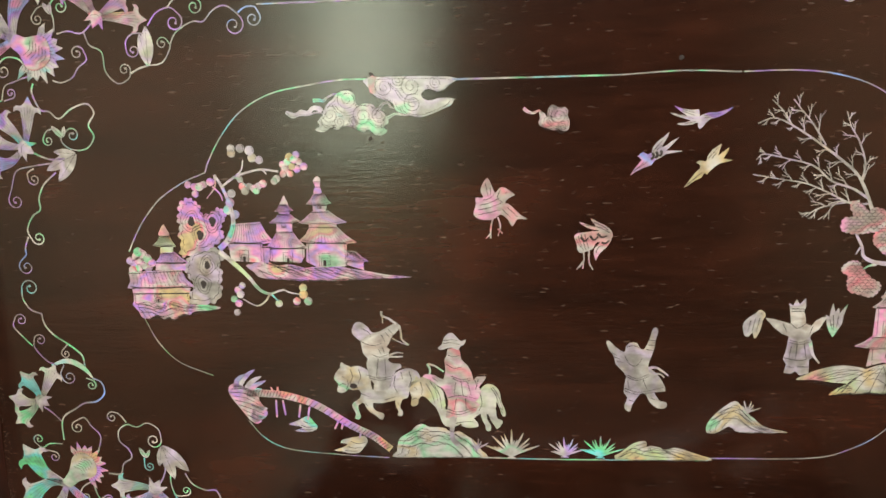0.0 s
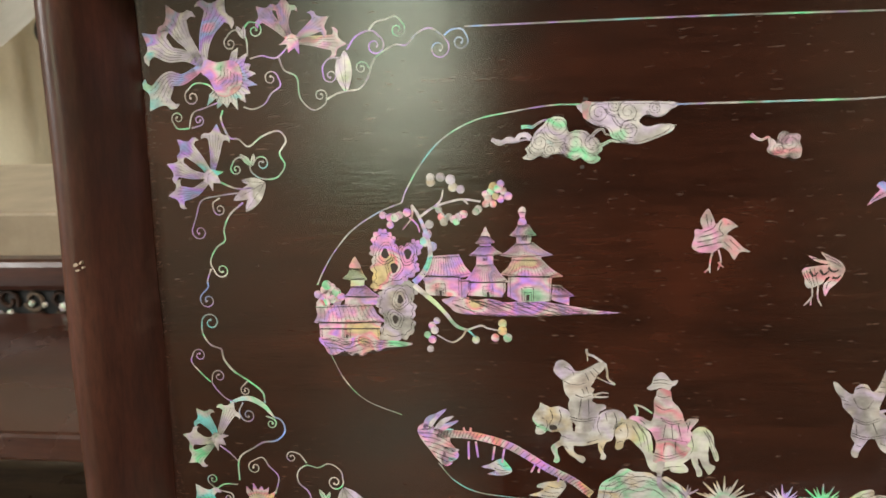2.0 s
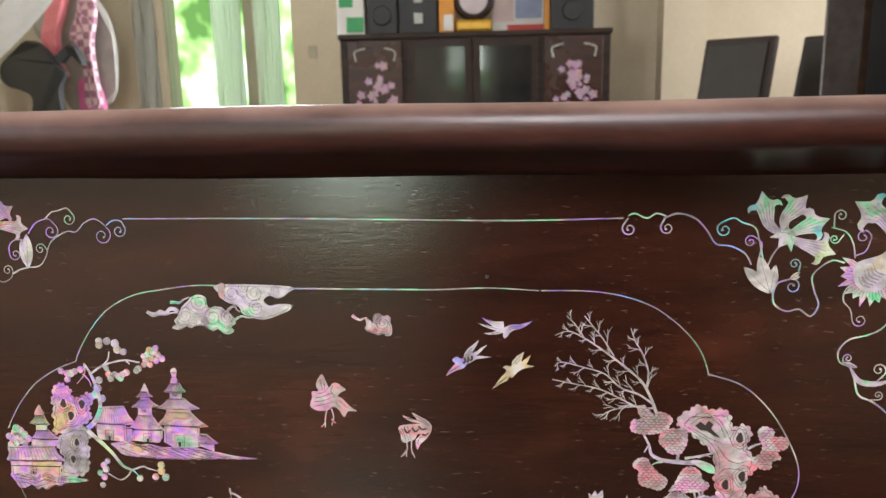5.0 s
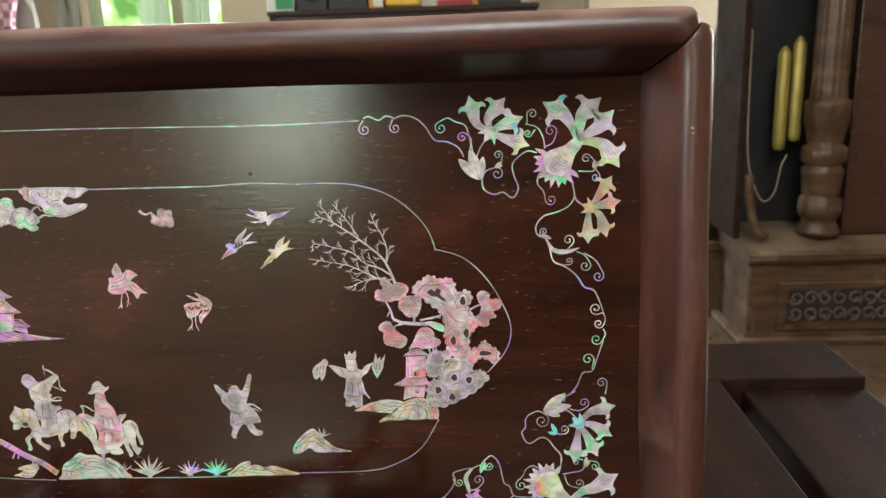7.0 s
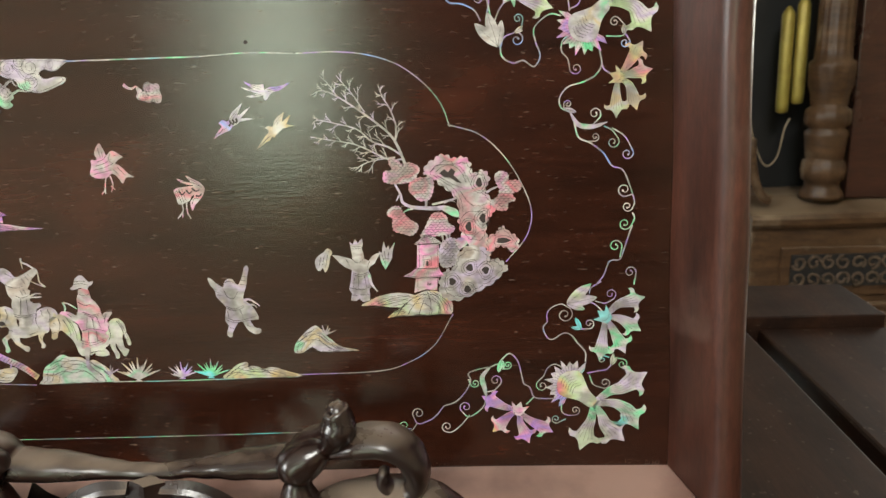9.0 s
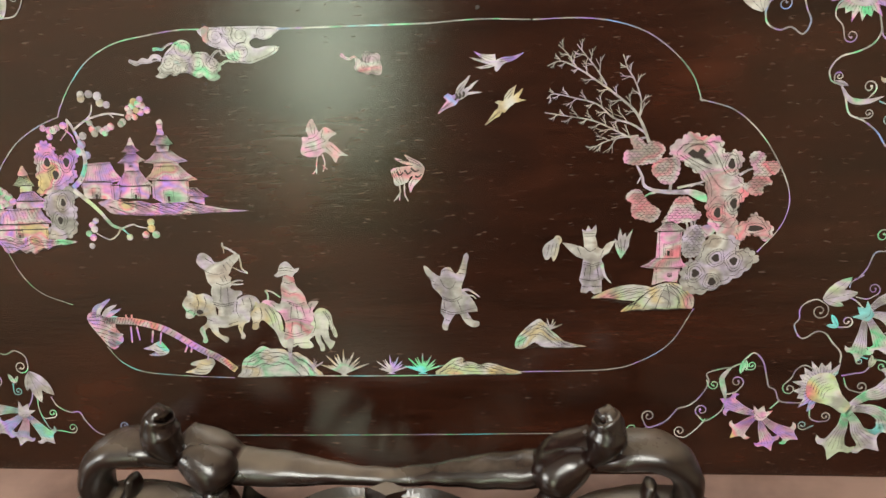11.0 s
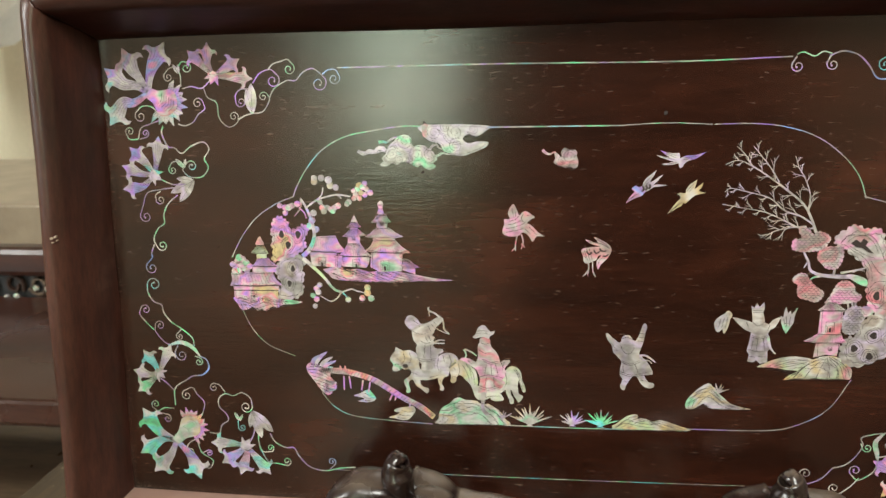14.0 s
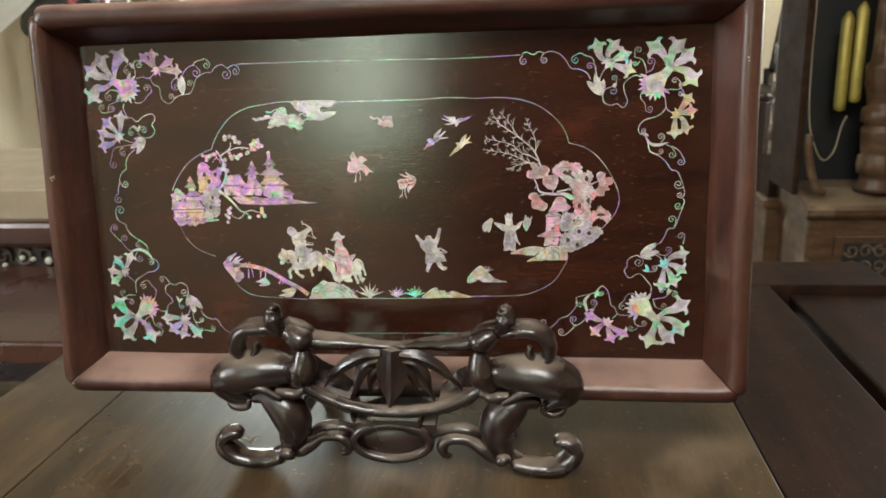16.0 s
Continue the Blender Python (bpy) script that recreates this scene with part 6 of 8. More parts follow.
shape("duck", M_PEARL_BLUE, [(-115.8, -112.3), (-112.5, -111), (-109.3, -109.2), (-106.9, -108.4), (-105.4, -109.7), (-104.1, -111.5), (-102.8, -113.3), (-104.1, -114.9), (-107.3, -115.8), (-110.9, -115.7), (-113.2, -115.3), (-109.6, -114), (-111.5, -113)], 2, [[(-109.2, -110.6), (-106.8, -111.6), (-104.6, -111.3)], [(-110.3, -112.6), (-107.2, -113.5), (-104, -113)], [(-110.9, -114.6), (-107, -114.7), (-104.1, -114.2)]])
shape("duck", M_PEARL, [(-95.8, -124.2), (-92, -122.9), (-89.5, -121.1), (-92.6, -120.5), (-91.8, -119.2), (-88.8, -118.3), (-84.6, -117.5), (-81.5, -117.3), (-80.4, -119.6), (-81.6, -121.6), (-83.5, -124.1), (-85.5, -125.3), (-89.1, -125.4), (-92.1, -124.6)], 2, [[(-89.6, -122.2), (-86.5, -122.9), (-83.3, -122.4)], [(-88.3, -119.8), (-84.7, -120.7), (-81.6, -120.1)], [(-90.8, -124), (-87.3, -124.4), (-84.6, -124.1)]])

# -- right shore
shape("shore", M_PEARL_SAND, [(99.9, -88.7), (103.4, -86.6), (107.5, -84.7), (112.6, -83.2), (118.4, -82.4), (125.4, -83.3), (127.2, -83.9), (130, -82.7), (133.4, -81.8), (138, -82), (142.7, -84.5), (145.8, -88.2), (146.1, -90.7), (145.2, -93.9), (139.9, -93.6), (134.2, -94.3), (129.5, -93.7), (123.7, -94.5), (119.1, -94.1), (113.2, -95.2), (116.6, -92.2), (120, -90.1), (114.1, -89.7), (107.1, -88.6)], 2,
      [[(117.9, -94.1), (122.2, -88.4), (128.9, -83.9), (133.4, -82)], [(123.1, -94.2), (126.9, -88.3), (132.3, -83.3)], [(128.9, -93.8), (130.9, -88.3), (133.4, -82.8)], [(133.6, -82.3), (135.1, -88.3), (134.1, -93.9)], [(134.5, -82), (140.1, -87), (142.4, -93.7)], [(135.9, -82), (142.9, -86.9), (145.3, -92.2)], [(108.2, -87.9), (116.2, -85.3), (124.3, -83.8)], [(110.6, -88.7), (118.7, -86.9), (125.5, -84.6)], [(116.6, -92.5), (121.1, -89.9), (125.5, -85.3)], [(120, -90.1), (123.3, -87.1)], [(138.7, -94), (139.1, -88.2), (134.8, -83.3)]])
building("tower", M_PEARL_ROSE, [[(129.3, -57.7), (140, -57.4), (139.5, -71.4), (128.6, -71.2)], [(128.1, -74.6), (139.6, -74.5), (138.2, -81.6), (133, -80.9), (127, -82.7)]], [[(127.7, -58), (132.5, -53.6), (136.2, -53.4), (141.9, -57.9)], [(121.9, -74.1), (128.6, -70), (139.5, -69.8), (142.7, -74.2)]], [(134, -69.1)][0], 2.0, 5.4, 0.00006, window=[(134.7, -78.8)][0])


def inside(p, poly):
    """Whether a point lies within a closed outline."""
    hit = False
    for (ax, az), (bx_, bz) in zip(poly, poly[1:] + poly[:1]):
        if (az > p[1]) != (bz > p[1]) and p[0] < ax + (p[1] - az) / (bz - az) * (bx_ - ax):
            hit = not hit
    return hit


def clump(pts, mat):
    """A pine clump: scalloped outline filled with rows of engraved scales."""
    P = Piece("pine_clump", mat)
    P.h += 0.00016
    P.poly(lumpy(pts, 0.5, len(pts) * 2, 6))
    x0, x1 = min(q[0] for q in pts), max(q[0] for q in pts)
    z, row = min(q[1] for q in pts) + 0.5, 0
    while z < max(q[1] for q in pts):
        x = x0 + (row % 2) * 1.1
        while x < x1:
            if inside((x, z), pts) and inside((x + 2.0, z), pts):
                P.ribbon([(x, z), (x + 0.35, z + 0.55), (x + 1.1, z + 0.75), (x + 1.85, z + 0.55), (x + 2.2, z)], 0.2, 0.2, 1, 1)
            x += 2.2
        z += 1.2
        row += 1
    return P.done()


branch([(119.2, -27.7), (121.9, -33.1), (122.8, -37), (126.4, -39.2), (130.8, -40), (136.7, -40.4), (141.4, -40.4)], 0.9, 2.2, M_PEARL_GREY)
branch([(134.1, -40.1), (134.6, -36.6), (135.7, -34.6)], 1.4, 0.8, M_PEARL_GREY)
branch([(137.4, -38.5), (142.5, -37.5), (148.9, -35.9)], 1.2, 0.7)
branch([(143.1, -38), (146, -36.9), (148.7, -37.5)], 0.8, 0.4)
shape("leaf", M_PEARL_GREEN, [(139.9, -39.7), (143.3, -39.2), (147, -40.2), (149.9, -41.7), (150.2, -45), (147.1, -44.4), (143.8, -42.5)], 2, rise=0.0002)
branch([(127.9, -40.4), (125.2, -40.9), (122.6, -42.4)], 1.0, 0.6)
branch([(121.3, -33.4), (119.8, -36.3)], 0.8, 0.5, M_PEARL_GREY)
branch([(164, -33.4), (166.8, -31.7), (169.7, -30.6)], 1.2, 0.7, M_PEARL_GREY)
rock(M_PEARL_ROSE, [(133.7, -22.2), (135.6, -18.6), (139.2, -16.5), (141.3, -14.6), (144.9, -14.7), (147.9, -16.3), (151.5, -15.8), (154.5, -16.3), (156.6, -19.1), (156.8, -22.3), (159, -23.9), (161.9, -22.5), (164.7, -24), (165.5, -27.4), (163.9, -30.3), (163.5, -33.2), (166, -36.3), (168.3, -40), (166.9, -43.7), (164.7, -45.9), (163.6, -48.9), (163.5, -53.4), (164.3, -56.5), (162.8, -60.4), (156.3, -60.3), (154, -57.8), (151.7, -54.7), (150.9, -50.9), (150.1, -47.1), (150.3, -43.4), (149.9, -38.1), (147.6, -33.6), (143.8, -30.6), (140.1, -27.5), (137.2, -25.4), (134.9, -24.2)], holes([(160.6, -28.3), (162.1, -45.9), (155.1, -49.9)], 1.5, 2.4), rise=0.00004)
P = Piece("rock_hollow", M_GROOVE)
P.h += 0.00045
P.poly([(141.3, -23.4), (143.6, -21.4), (145.7, -23), (147.1, -20.9), (149.2, -22.5), (148.3, -24.5), (152.2, -28.4), (149.6, -27.8), (146.6, -25.6), (143.7, -25.3)], wall=False)
P.done("dark pierced hollow")
P = Piece("rock_fold", M_GROOVE)
P.h += 0.00045
for q in ([(137.1, -22.5), (140, -19.4), (145, -19.3), (150.6, -19.8), (153.5, -23.1), (156, -28.2), (157.9, -32.7)], [(138.2, -24), (142.3, -27), (148.2, -31), (151.6, -36.7), (152.3, -42.7)], [(139.6, -22.8), (142.7, -20.2), (147.4, -19.5), (151.8, -22.8), (154.3, -28.2)], [(151.2, -32.2), (155.7, -38.3), (160.1, -39.8), (164.4, -38.4)], [(151.5, -45.7), (154.4, -42.7), (158.7, -42.5), (162.4, -42.9)], [(156.2, -56.3), (159.1, -53.3), (162.2, -51.9)], [(140.2, -24.3), (144, -26.7), (149.1, -29.5), (152.9, -30.8)]):
    P.ribbon(q, 0.22, 0.16)
P.done()
rock(M_PEARL_ROSE, [(162.9, -57.9), (165, -55), (168.6, -53.5), (170, -51.3), (172.1, -50.6), (175.2, -53.6), (178.1, -55.2), (179.6, -59), (177.1, -62.9), (172.5, -60.5), (169.5, -60), (166.7, -62), (164.6, -64.5), (163.6, -61.8)], holes([(171.6, -57.2)], 3.4, 1.4), 1, rise=0.00008)
rock(M_PEARL_GREY, [(139.7, -79.1), (140.4, -75.3), (143.3, -71.4), (146.2, -71.5), (147.6, -67.6), (149, -63.8), (153.4, -60.1), (157.8, -59.7), (163, -61.3), (165, -64.1), (164.7, -67.9), (167.6, -66.4), (170.5, -67.2), (172.8, -69.5), (173.8, -71.2), (170.1, -74.9), (165.8, -78.7), (159.9, -81.9), (154, -84.9), (148.1, -87), (143.6, -86.2), (140.5, -83.8)], holes([(155.1, -70.4), (146.1, -77.3), (162.9, -72), (153.6, -81.2)], 1.7, 1.9), rise=0.00012)
clump([(113.7, -26.2), (114.4, -21.8), (118.1, -21.1), (116.6, -17.4), (118, -14.9), (121, -16.5), (123.9, -19), (125.8, -17.6), (129.8, -18.8), (131.8, -21.2), (130.6, -23.6), (128.4, -26.7), (124.7, -27.5), (121.1, -28), (116.7, -27.7)], M_PEARL_ROSE)
clump([(126.5, -28), (128.4, -25.5), (133.5, -25.2), (137.3, -25.4), (138.4, -29), (137.5, -33.4), (135.2, -36.5), (130.8, -36.4), (128.5, -34), (126.3, -31.7)], M_PEARL_ROSE)
clump([(115.3, -41.2), (118.2, -39), (121.4, -39.4), (122.9, -42.1), (126.5, -45.9), (129.9, -48.3), (129.5, -51.3), (126.6, -53.7), (122.8, -52.7), (118.4, -51.4), (117.3, -48), (117.6, -45), (115.3, -43.5)], M_PEARL_ROSE)
clump([(131, -54.4), (133.2, -50.6), (135.3, -46.1), (137.5, -43.1), (141.2, -42.5), (144.3, -44.8), (145, -47.8), (148.1, -50.1), (146.5, -52.8), (141.4, -53.9), (137, -54.3)], M_PEARL_ROSE)
clump([(168.3, -25), (171.1, -23.1), (174.9, -24.7), (175, -27.6), (179.2, -27.7), (181.3, -29.9), (180.1, -32.9), (176.6, -34.3), (178.3, -37.3), (174.6, -38.7), (174.1, -41.9), (170.4, -42.4), (166.7, -40), (165.9, -37.7), (169.4, -35.6), (170.3, -31.9), (168.7, -28.2)], M_PEARL_ROSE)
clump([(140.1, -62.1), (141.5, -57.6), (145.1, -55.4), (148.8, -56.2), (151.3, -59.3), (149, -63.8), (147.7, -68.4), (144.7, -70.1), (141, -69.5), (139.9, -66)], M_PEARL_GREY)
shape("blossom", M_PEARL_PINK, [(148.1, -57.7), (148.8, -55.9), (151, -55.2), (153.3, -56.3), (154.2, -58.3), (152.6, -59.9), (150.1, -60.5)], 2, rise=0.0003)
for q in ([(141.7, -53.6), (142.3, -56.7)], [(143.8, -53.4), (144.4, -56.4)], [(145.5, -52.8), (145.3, -55.5)]):
    branch(q, 1.0, 0.8, M_PEARL_GREY)


def bare_limb(pts, w, twigs, seed):
    """A leafless limb with forking twigs."""
    rnd = random.Random(seed)
    P = Piece("bare_limb", M_PEARL_GREY)
    P.ribbon(pts, w * 0.74, 0.36)
    c = spline([(q[0], q[1]) for q in pts], 8)
    for k in range(twigs):
        i = int(len(c) * (0.22 + 0.74 * k / twigs))
        i = min(i, len(c) - 2)
        d = (c[i + 1] - c[i]).normalized()
        a = math.atan2(d.y, d.x) + (0.75 if k % 2 else -0.7) + rnd.uniform(-0.15, 0.15)
        l = (4.2 + rnd.uniform(0, 3.6)) * (1 - 0.45 * k / twigs)
        e = c[i] + Vector((math.cos(a), math.sin(a))) * l
        m = c[i].lerp(e, 0.5)
        P.ribbon([c[i], m + Vector((0.2, 0.3)), e], 0.5, 0.3)
        for u, q in ((-0.2, 0.5), (0.35, -0.5)):
            g = m.lerp(e, u)
            f = g + Vector((math.cos(a + q), math.sin(a + q))) * l * 0.55
            P.ribbon([g, f], 0.36, 0.22, n=2)
    return P.done()


bare_limb([(125.0, -19.0), (122.0, -11.0), (118.0, -4.0), (110.0, 3.0), (102.0, 9.0), (93.0, 15.0), (86.0, 18.0), (80.0, 16.0)], 1.9, 14, 1)
bare_limb([(123.0, -14.0), (117.0, -10.0), (109.0, -7.0), (102.0, -1.0), (92.0, 2.0), (83.0, 4.0), (80.0, 2.0)], 1.3, 12, 2)
bare_limb([(124.0, -16.0), (117.0, -16.0), (109.0, -12.0), (100.0, -8.0), (90.0, -6.0), (79.0, -4.0)], 1.2, 12, 3)
bare_limb([(120.0, -8.0), (121.0, 0.0), (118.0, 9.0), (115.0, 14.0), (113.0, 20.0)], 1.1, 7, 4)
bare_limb([(120.0, -15.0), (111.0, -16.0), (104.0, -18.0), (100.0, -21.0)], 0.9, 5, 5)
bare_limb([(106.0, 7.0), (101.0, 15.0), (97.0, 20.0), (93.0, 25.0)], 0.9, 5, 6)
bare_limb([(93.0, 15.0), (89.0, 21.0), (85.0, 25.0)], 0.8, 3, 7)


# -- small wear on the tray: chips on the rim, nail holes, dust in the lower joint
def blot(name, mat, c, r, y, seed, kind=""):
    rnd = random.Random(seed)
    bm = bmesh.new()
    n = 9
    k = [rnd.uniform(0.5, 1.2) for _ in range(n)]
    top = [bm.verts.new((c[0] + r * k[i] * math.cos(2 * PI * i / n), y - 0.0003, c[1] + r * k[i] * 0.8 * math.sin(2 * PI * i / n))) for i in range(n)]
    low = [bm.verts.new((v.co.x, y + 0.0012, v.co.z)) for v in top]
    bm.faces.new(top)
    for i in range(n):
        bm.faces.new((top[i], top[(i + 1) % n], low[(i + 1) % n], low[i]))
    bmesh.ops.recalc_face_normals(bm, faces=bm.faces[:])
    tagged(part(name, bm, mat, tray), kind=kind)


M_CHIP = plain("bare_chipped_wood", (0.42, 0.33, 0.25), None, 30, 0.8)
for i, (dx, dz, r) in enumerate(((0, 0, 0.0011), (0.0022, 0.0008, 0.0008), (0.0006, -0.0022, 0.0007), (-0.0018, 0.0012, 0.0005), (0.003, -0.001, 0.0005))):
    blot("rim_chip", M_CHIP, (-0.2700 + dx, -0.0195 + dz), r, -0.0317, i)
blot("rim_chip", M_CHIP, (0.2715, 0.059), 0.0008, -0.0317, 11)
blot("rim_chip", M_CHIP, (0.2718, 0.0565), 0.0006, -0.0317, 12)
blot("rim_chip", M_CHIP, (-0.2690, -0.1935), 0.0022, -0.0312, 13)
for i, (x, z) in enumerate([(50.0, 42.0), (-74.0, 13.0), (-73.0, 39.0)]):
    blot("nail_hole", M_GROOVE, (x / 1000, z / 1000), 0.0011, -0.0001, 20 + i)
M_DUST = plain("grey_brown_dust", (0.115, 0.088, 0.070), (0.06, 0.046, 0.036), 60, 0.95)
rnd = random.Random(4)
bm = bmesh.new()
for x in range(1500):
    # fine dust gathered in the lower and west joints of the panel, thicker near the lower corner
    if x < 800:
        s = rnd.random()
        s = s * s * 0.5 if rnd.random() < 0.6 else 1 - s * s * 0.5
        c = (PU0 + 0.003 + s * 0.500, PV0 + abs(rnd.gauss(0, 0.0019)))
    else:
        c = (PU0 + abs(rnd.gauss(0, 0.0017)), PV0 + 0.262 * rnd.random() ** 1.3)
    r = rnd.uniform(0.00012, 0.00042)
    a = rnd.uniform(0, 6)
    ring = [(c[0] + r * rnd.uniform(0.5, 1.6) * math.cos(a + q * PI / 3), c[1] + 0.7 * r * rnd.uniform(0.5, 1.2) * math.sin(a + q * PI / 3)) for q in range(6)]
    tip = bm.verts.new((c[0], -0.0004, c[1]))
    low = [bm.verts.new((p[0], 0.0002, p[1])) for p in ring]
    for q in range(6):
        bm.faces.new((tip, low[q], low[(q + 1) % 6]))
bmesh.ops.recalc_face_normals(bm, faces=bm.faces[:])
tagged(part("dust", bm, M_DUST, tray), kind="stuff")


# ---- carved stand ----
stand = thing("carved_stand", pose(0, 0, 0), "dark carved wooden stand holding the tray upright", "stand")
SY = -0.075
MID = [(0.0108, 0.0618)][0][0]


def bar(name, pts, flat=1.0, y=SY, both=True, n=7, label="", join=False):
    """A carved member along a path of (x, z, radius), with its mirror image."""
    for s in ((1, -1) if both and not join else (1,)):
        q = [(MID + s * (p[0] - MID), p[1], p[2]) for p in pts]
        if join:
            q = q[:-1] + [(MID, q[-1][1], q[-1][2])] + [(2 * MID - a, b, c) for a, b, c in q[-2::-1]]
        c = spline([(a, y, b) for a, b, _ in q], n)
        r = [v.x for v in spline([(w, 0) for _, _, w in q], n)]
        bm = sweep(bmesh.new(), c, [max(0.0012, w) for w in r], 18, flat)
        for v in bm.verts:
            # the chisel left shallow hollows and ridges
            v.co += Vector((math.sin(v.co.z * 420 + v.co.y * 300), math.sin(v.co.x * 380 + v.co.z * 290), math.sin(v.co.x * 430 - v.co.y * 350))) * 0.00020
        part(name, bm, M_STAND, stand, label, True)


bar("top_rail", [(-0.0732, 0.1182, 0.0064), (-0.0603, 0.1118, 0.0079), (-0.0526, 0.1072, 0.0064), (-0.0465, 0.1059, 0.0064), (-0.0296, 0.1048, 0.0058), (-0.0121, 0.1034, 0.0040), (0.0010, 0.1022, 0.0033), (0.0141, 0.1018, 0.0031)], 1.7, SY + 0.004, join=True)
bar("knuckle", [(-0.0697, 0.1173, 0.0048), (-0.0637, 0.1137, 0.0079), (-0.0569, 0.1091, 0.0092), (-0.0541, 0.1054, 0.0070)], 1.2, SY - 0.006)
bar("finial", [(-0.0756, 0.1364, 0.0030), (-0.0758, 0.1361, 0.0054), (-0.0770, 0.1325, 0.0064), (-0.0766, 0.1275, 0.0078), (-0.0740, 0.1215, 0.0056), (-0.0712, 0.1173, 0.0030)], 1.2, SY - 0.008)
bar("scroll", [(-0.0721, 0.1154, 0.0035), (-0.0830, 0.1191, 0.0059), (-0.0946, 0.1199, 0.0064), (-0.1042, 0.1151, 0.0064), (-0.1088, 0.1061, 0.0059), (-0.1071, 0.0971, 0.0044), (-0.0996, 0.0943, 0.0035), (-0.0940, 0.0997, 0.0030), (-0.0943, 0.1053, 0.0024)], 2.0, SY - 0.004)
bar("pod", [(-0.0566, 0.1025, 0.0048), (-0.0569, 0.0940, 0.0087), (-0.0581, 0.0854, 0.0113), (-0.0614, 0.0787, 0.0095), (-0.0665, 0.0718, 0.0043)], 1.1, SY - 0.006)
bar("body", [(-0.0605, 0.0835, 0.0069), (-0.0718, 0.0842, 0.0113), (-0.0878, 0.0840, 0.0147), (-0.1041, 0.0818, 0.0164), (-0.1161, 0.0777, 0.0156), (-0.1218, 0.0727, 0.0130), (-0.1189, 0.0649, 0.0095), (-0.1120, 0.0602, 0.0065), (-0.1059, 0.0563, 0.0039)], 1.25, SY - 0.002)
bar("body_fold", [(-0.1123, 0.0749, 0.0012), (-0.1027, 0.0736, 0.0024), (-0.0912, 0.0733, 0.0028), (-0.0815, 0.0686, 0.0024), (-0.0745, 0.0649, 0.0016)], 1.0, SY - 0.016)
bar("lower_lip", [(-0.1207, 0.0575, 0.0020), (-0.1174, 0.0536, 0.0031), (-0.1110, 0.0518, 0.0031), (-0.1053, 0.0534, 0.0028), (-0.1038, 0.0584, 0.0020)], 1.2, SY - 0.006)
bar("shoulder", [(-0.0787, 0.0687, 0.0028), (-0.0710, 0.0678, 0.0039), (-0.0642, 0.0670, 0.0035), (-0.0570, 0.0710, 0.0024)], 1.2, SY - 0.012)
bar("leg", [(-0.1009, 0.0594, 0.0040), (-0.0914, 0.0616, 0.0079), (-0.0813, 0.0559, 0.0124), (-0.0725, 0.0462, 0.0150), (-0.0698, 0.0353, 0.0141), (-0.0725, 0.0252, 0.0106), (-0.0771, 0.0159, 0.0066), (-0.0860, 0.0110, 0.0053)], 1.0, SY - 0.004)
bar("foot", [(-0.0810, 0.0097, 0.0055), (-0.0930, 0.0077, 0.0065), (-0.1049, 0.0069, 0.0065), (-0.1166, 0.0091, 0.0070), (-0.1255, 0.0155, 0.0074), (-0.1285, 0.0226, 0.0065), (-0.1240, 0.0288, 0.0060), (-0.1167, 0.0300, 0.0050), (-0.1137, 0.0271, 0.0035)], 1.6, SY - 0.006)
bar("foot_knob", [(-0.0788, 0.0174, 0.0024), (-0.0751, 0.0170, 0.0043), (-0.0715, 0.0151, 0.0043), (-0.0689, 0.0131, 0.0024)], 1.2, SY - 0.014)
bar("link_scroll", [(-0.0745, 0.0140, 0.0031), (-0.0660, 0.0142, 0.0054), (-0.0581, 0.0195, 0.0054), (-0.0483, 0.0259, 0.0041), (-0.0389, 0.0281, 0.0041), (-0.0308, 0.0264, 0.0045), (-0.0265, 0.0215, 0.0045), (-0.0278, 0.0154, 0.0036), (-0.0326, 0.0127, 0.0023)], 1.3, SY - 0.004)
bar("link_bridge", [(-0.0608, 0.0255, 0.0024), (-0.0464, 0.0324, 0.0047), (-0.0326, 0.0328, 0.0042), (-0.0214, 0.0291, 0.0033), (-0.0171, 0.0258, 0.0028)], 1.3, SY + 0.002)
bar("bowl_lip", [(-0.0646, 0.0790, 0.0030), (-0.0593, 0.0728, 0.0046), (-0.0482, 0.0646, 0.0046), (-0.0310, 0.0566, 0.0043), (-0.0110, 0.0518, 0.0042), (0.0114, 0.0500, 0.0042)], 1.4, SY - 0.004, join=True)


def bowl():
    """The dished bed of the stand behind its front lip."""
    bm = bmesh.new()
    c = spline([(p[0], 0, p[1]) for p in [(-0.0568, 0.0739), (-0.0479, 0.0664), (-0.0307, 0.0594), (-0.0107, 0.0550), (0.0117, 0.0536)]], 6)
    c = c + [Vector((2 * MID - v.x, 0, v.z)) for v in c[-2::-1]]
    n = len(c)
    rows = []
    for i, v in enumerate(c):
        s = abs(2 * i / (n - 1) - 1)
        back = -0.0535 + (0.03 * (1 - s / 0.4) if s < 0.4 else 0)
        ring = []
        for y, dz in ((SY - 0.004, 0.0), (SY + 0.008, 0.0015), (back, 0.003 if s < 0.4 else 0.003 + 0.010 * min(1, (s - 0.4) / 0.2)), (back, -0.006), (SY - 0.004, -0.010)):
            ring.append(bm.verts.new((v.x, y, min(v.z, 0.043) + dz - 0.004 if s < 0.4 else v.z + dz)))
        rows.append(ring)
    for a, b in zip(rows, rows[1:]):
        for k in range(5):
            bm.faces.new((a[k], a[(k + 1) % 5], b[(k + 1) % 5], b[k]))
    bm.faces.new(rows[0])
    bm.faces.new(rows[-1][::-1])
    bmesh.ops.recalc_face_normals(bm, faces=bm.faces[:])
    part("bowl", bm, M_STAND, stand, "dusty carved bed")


bowl()


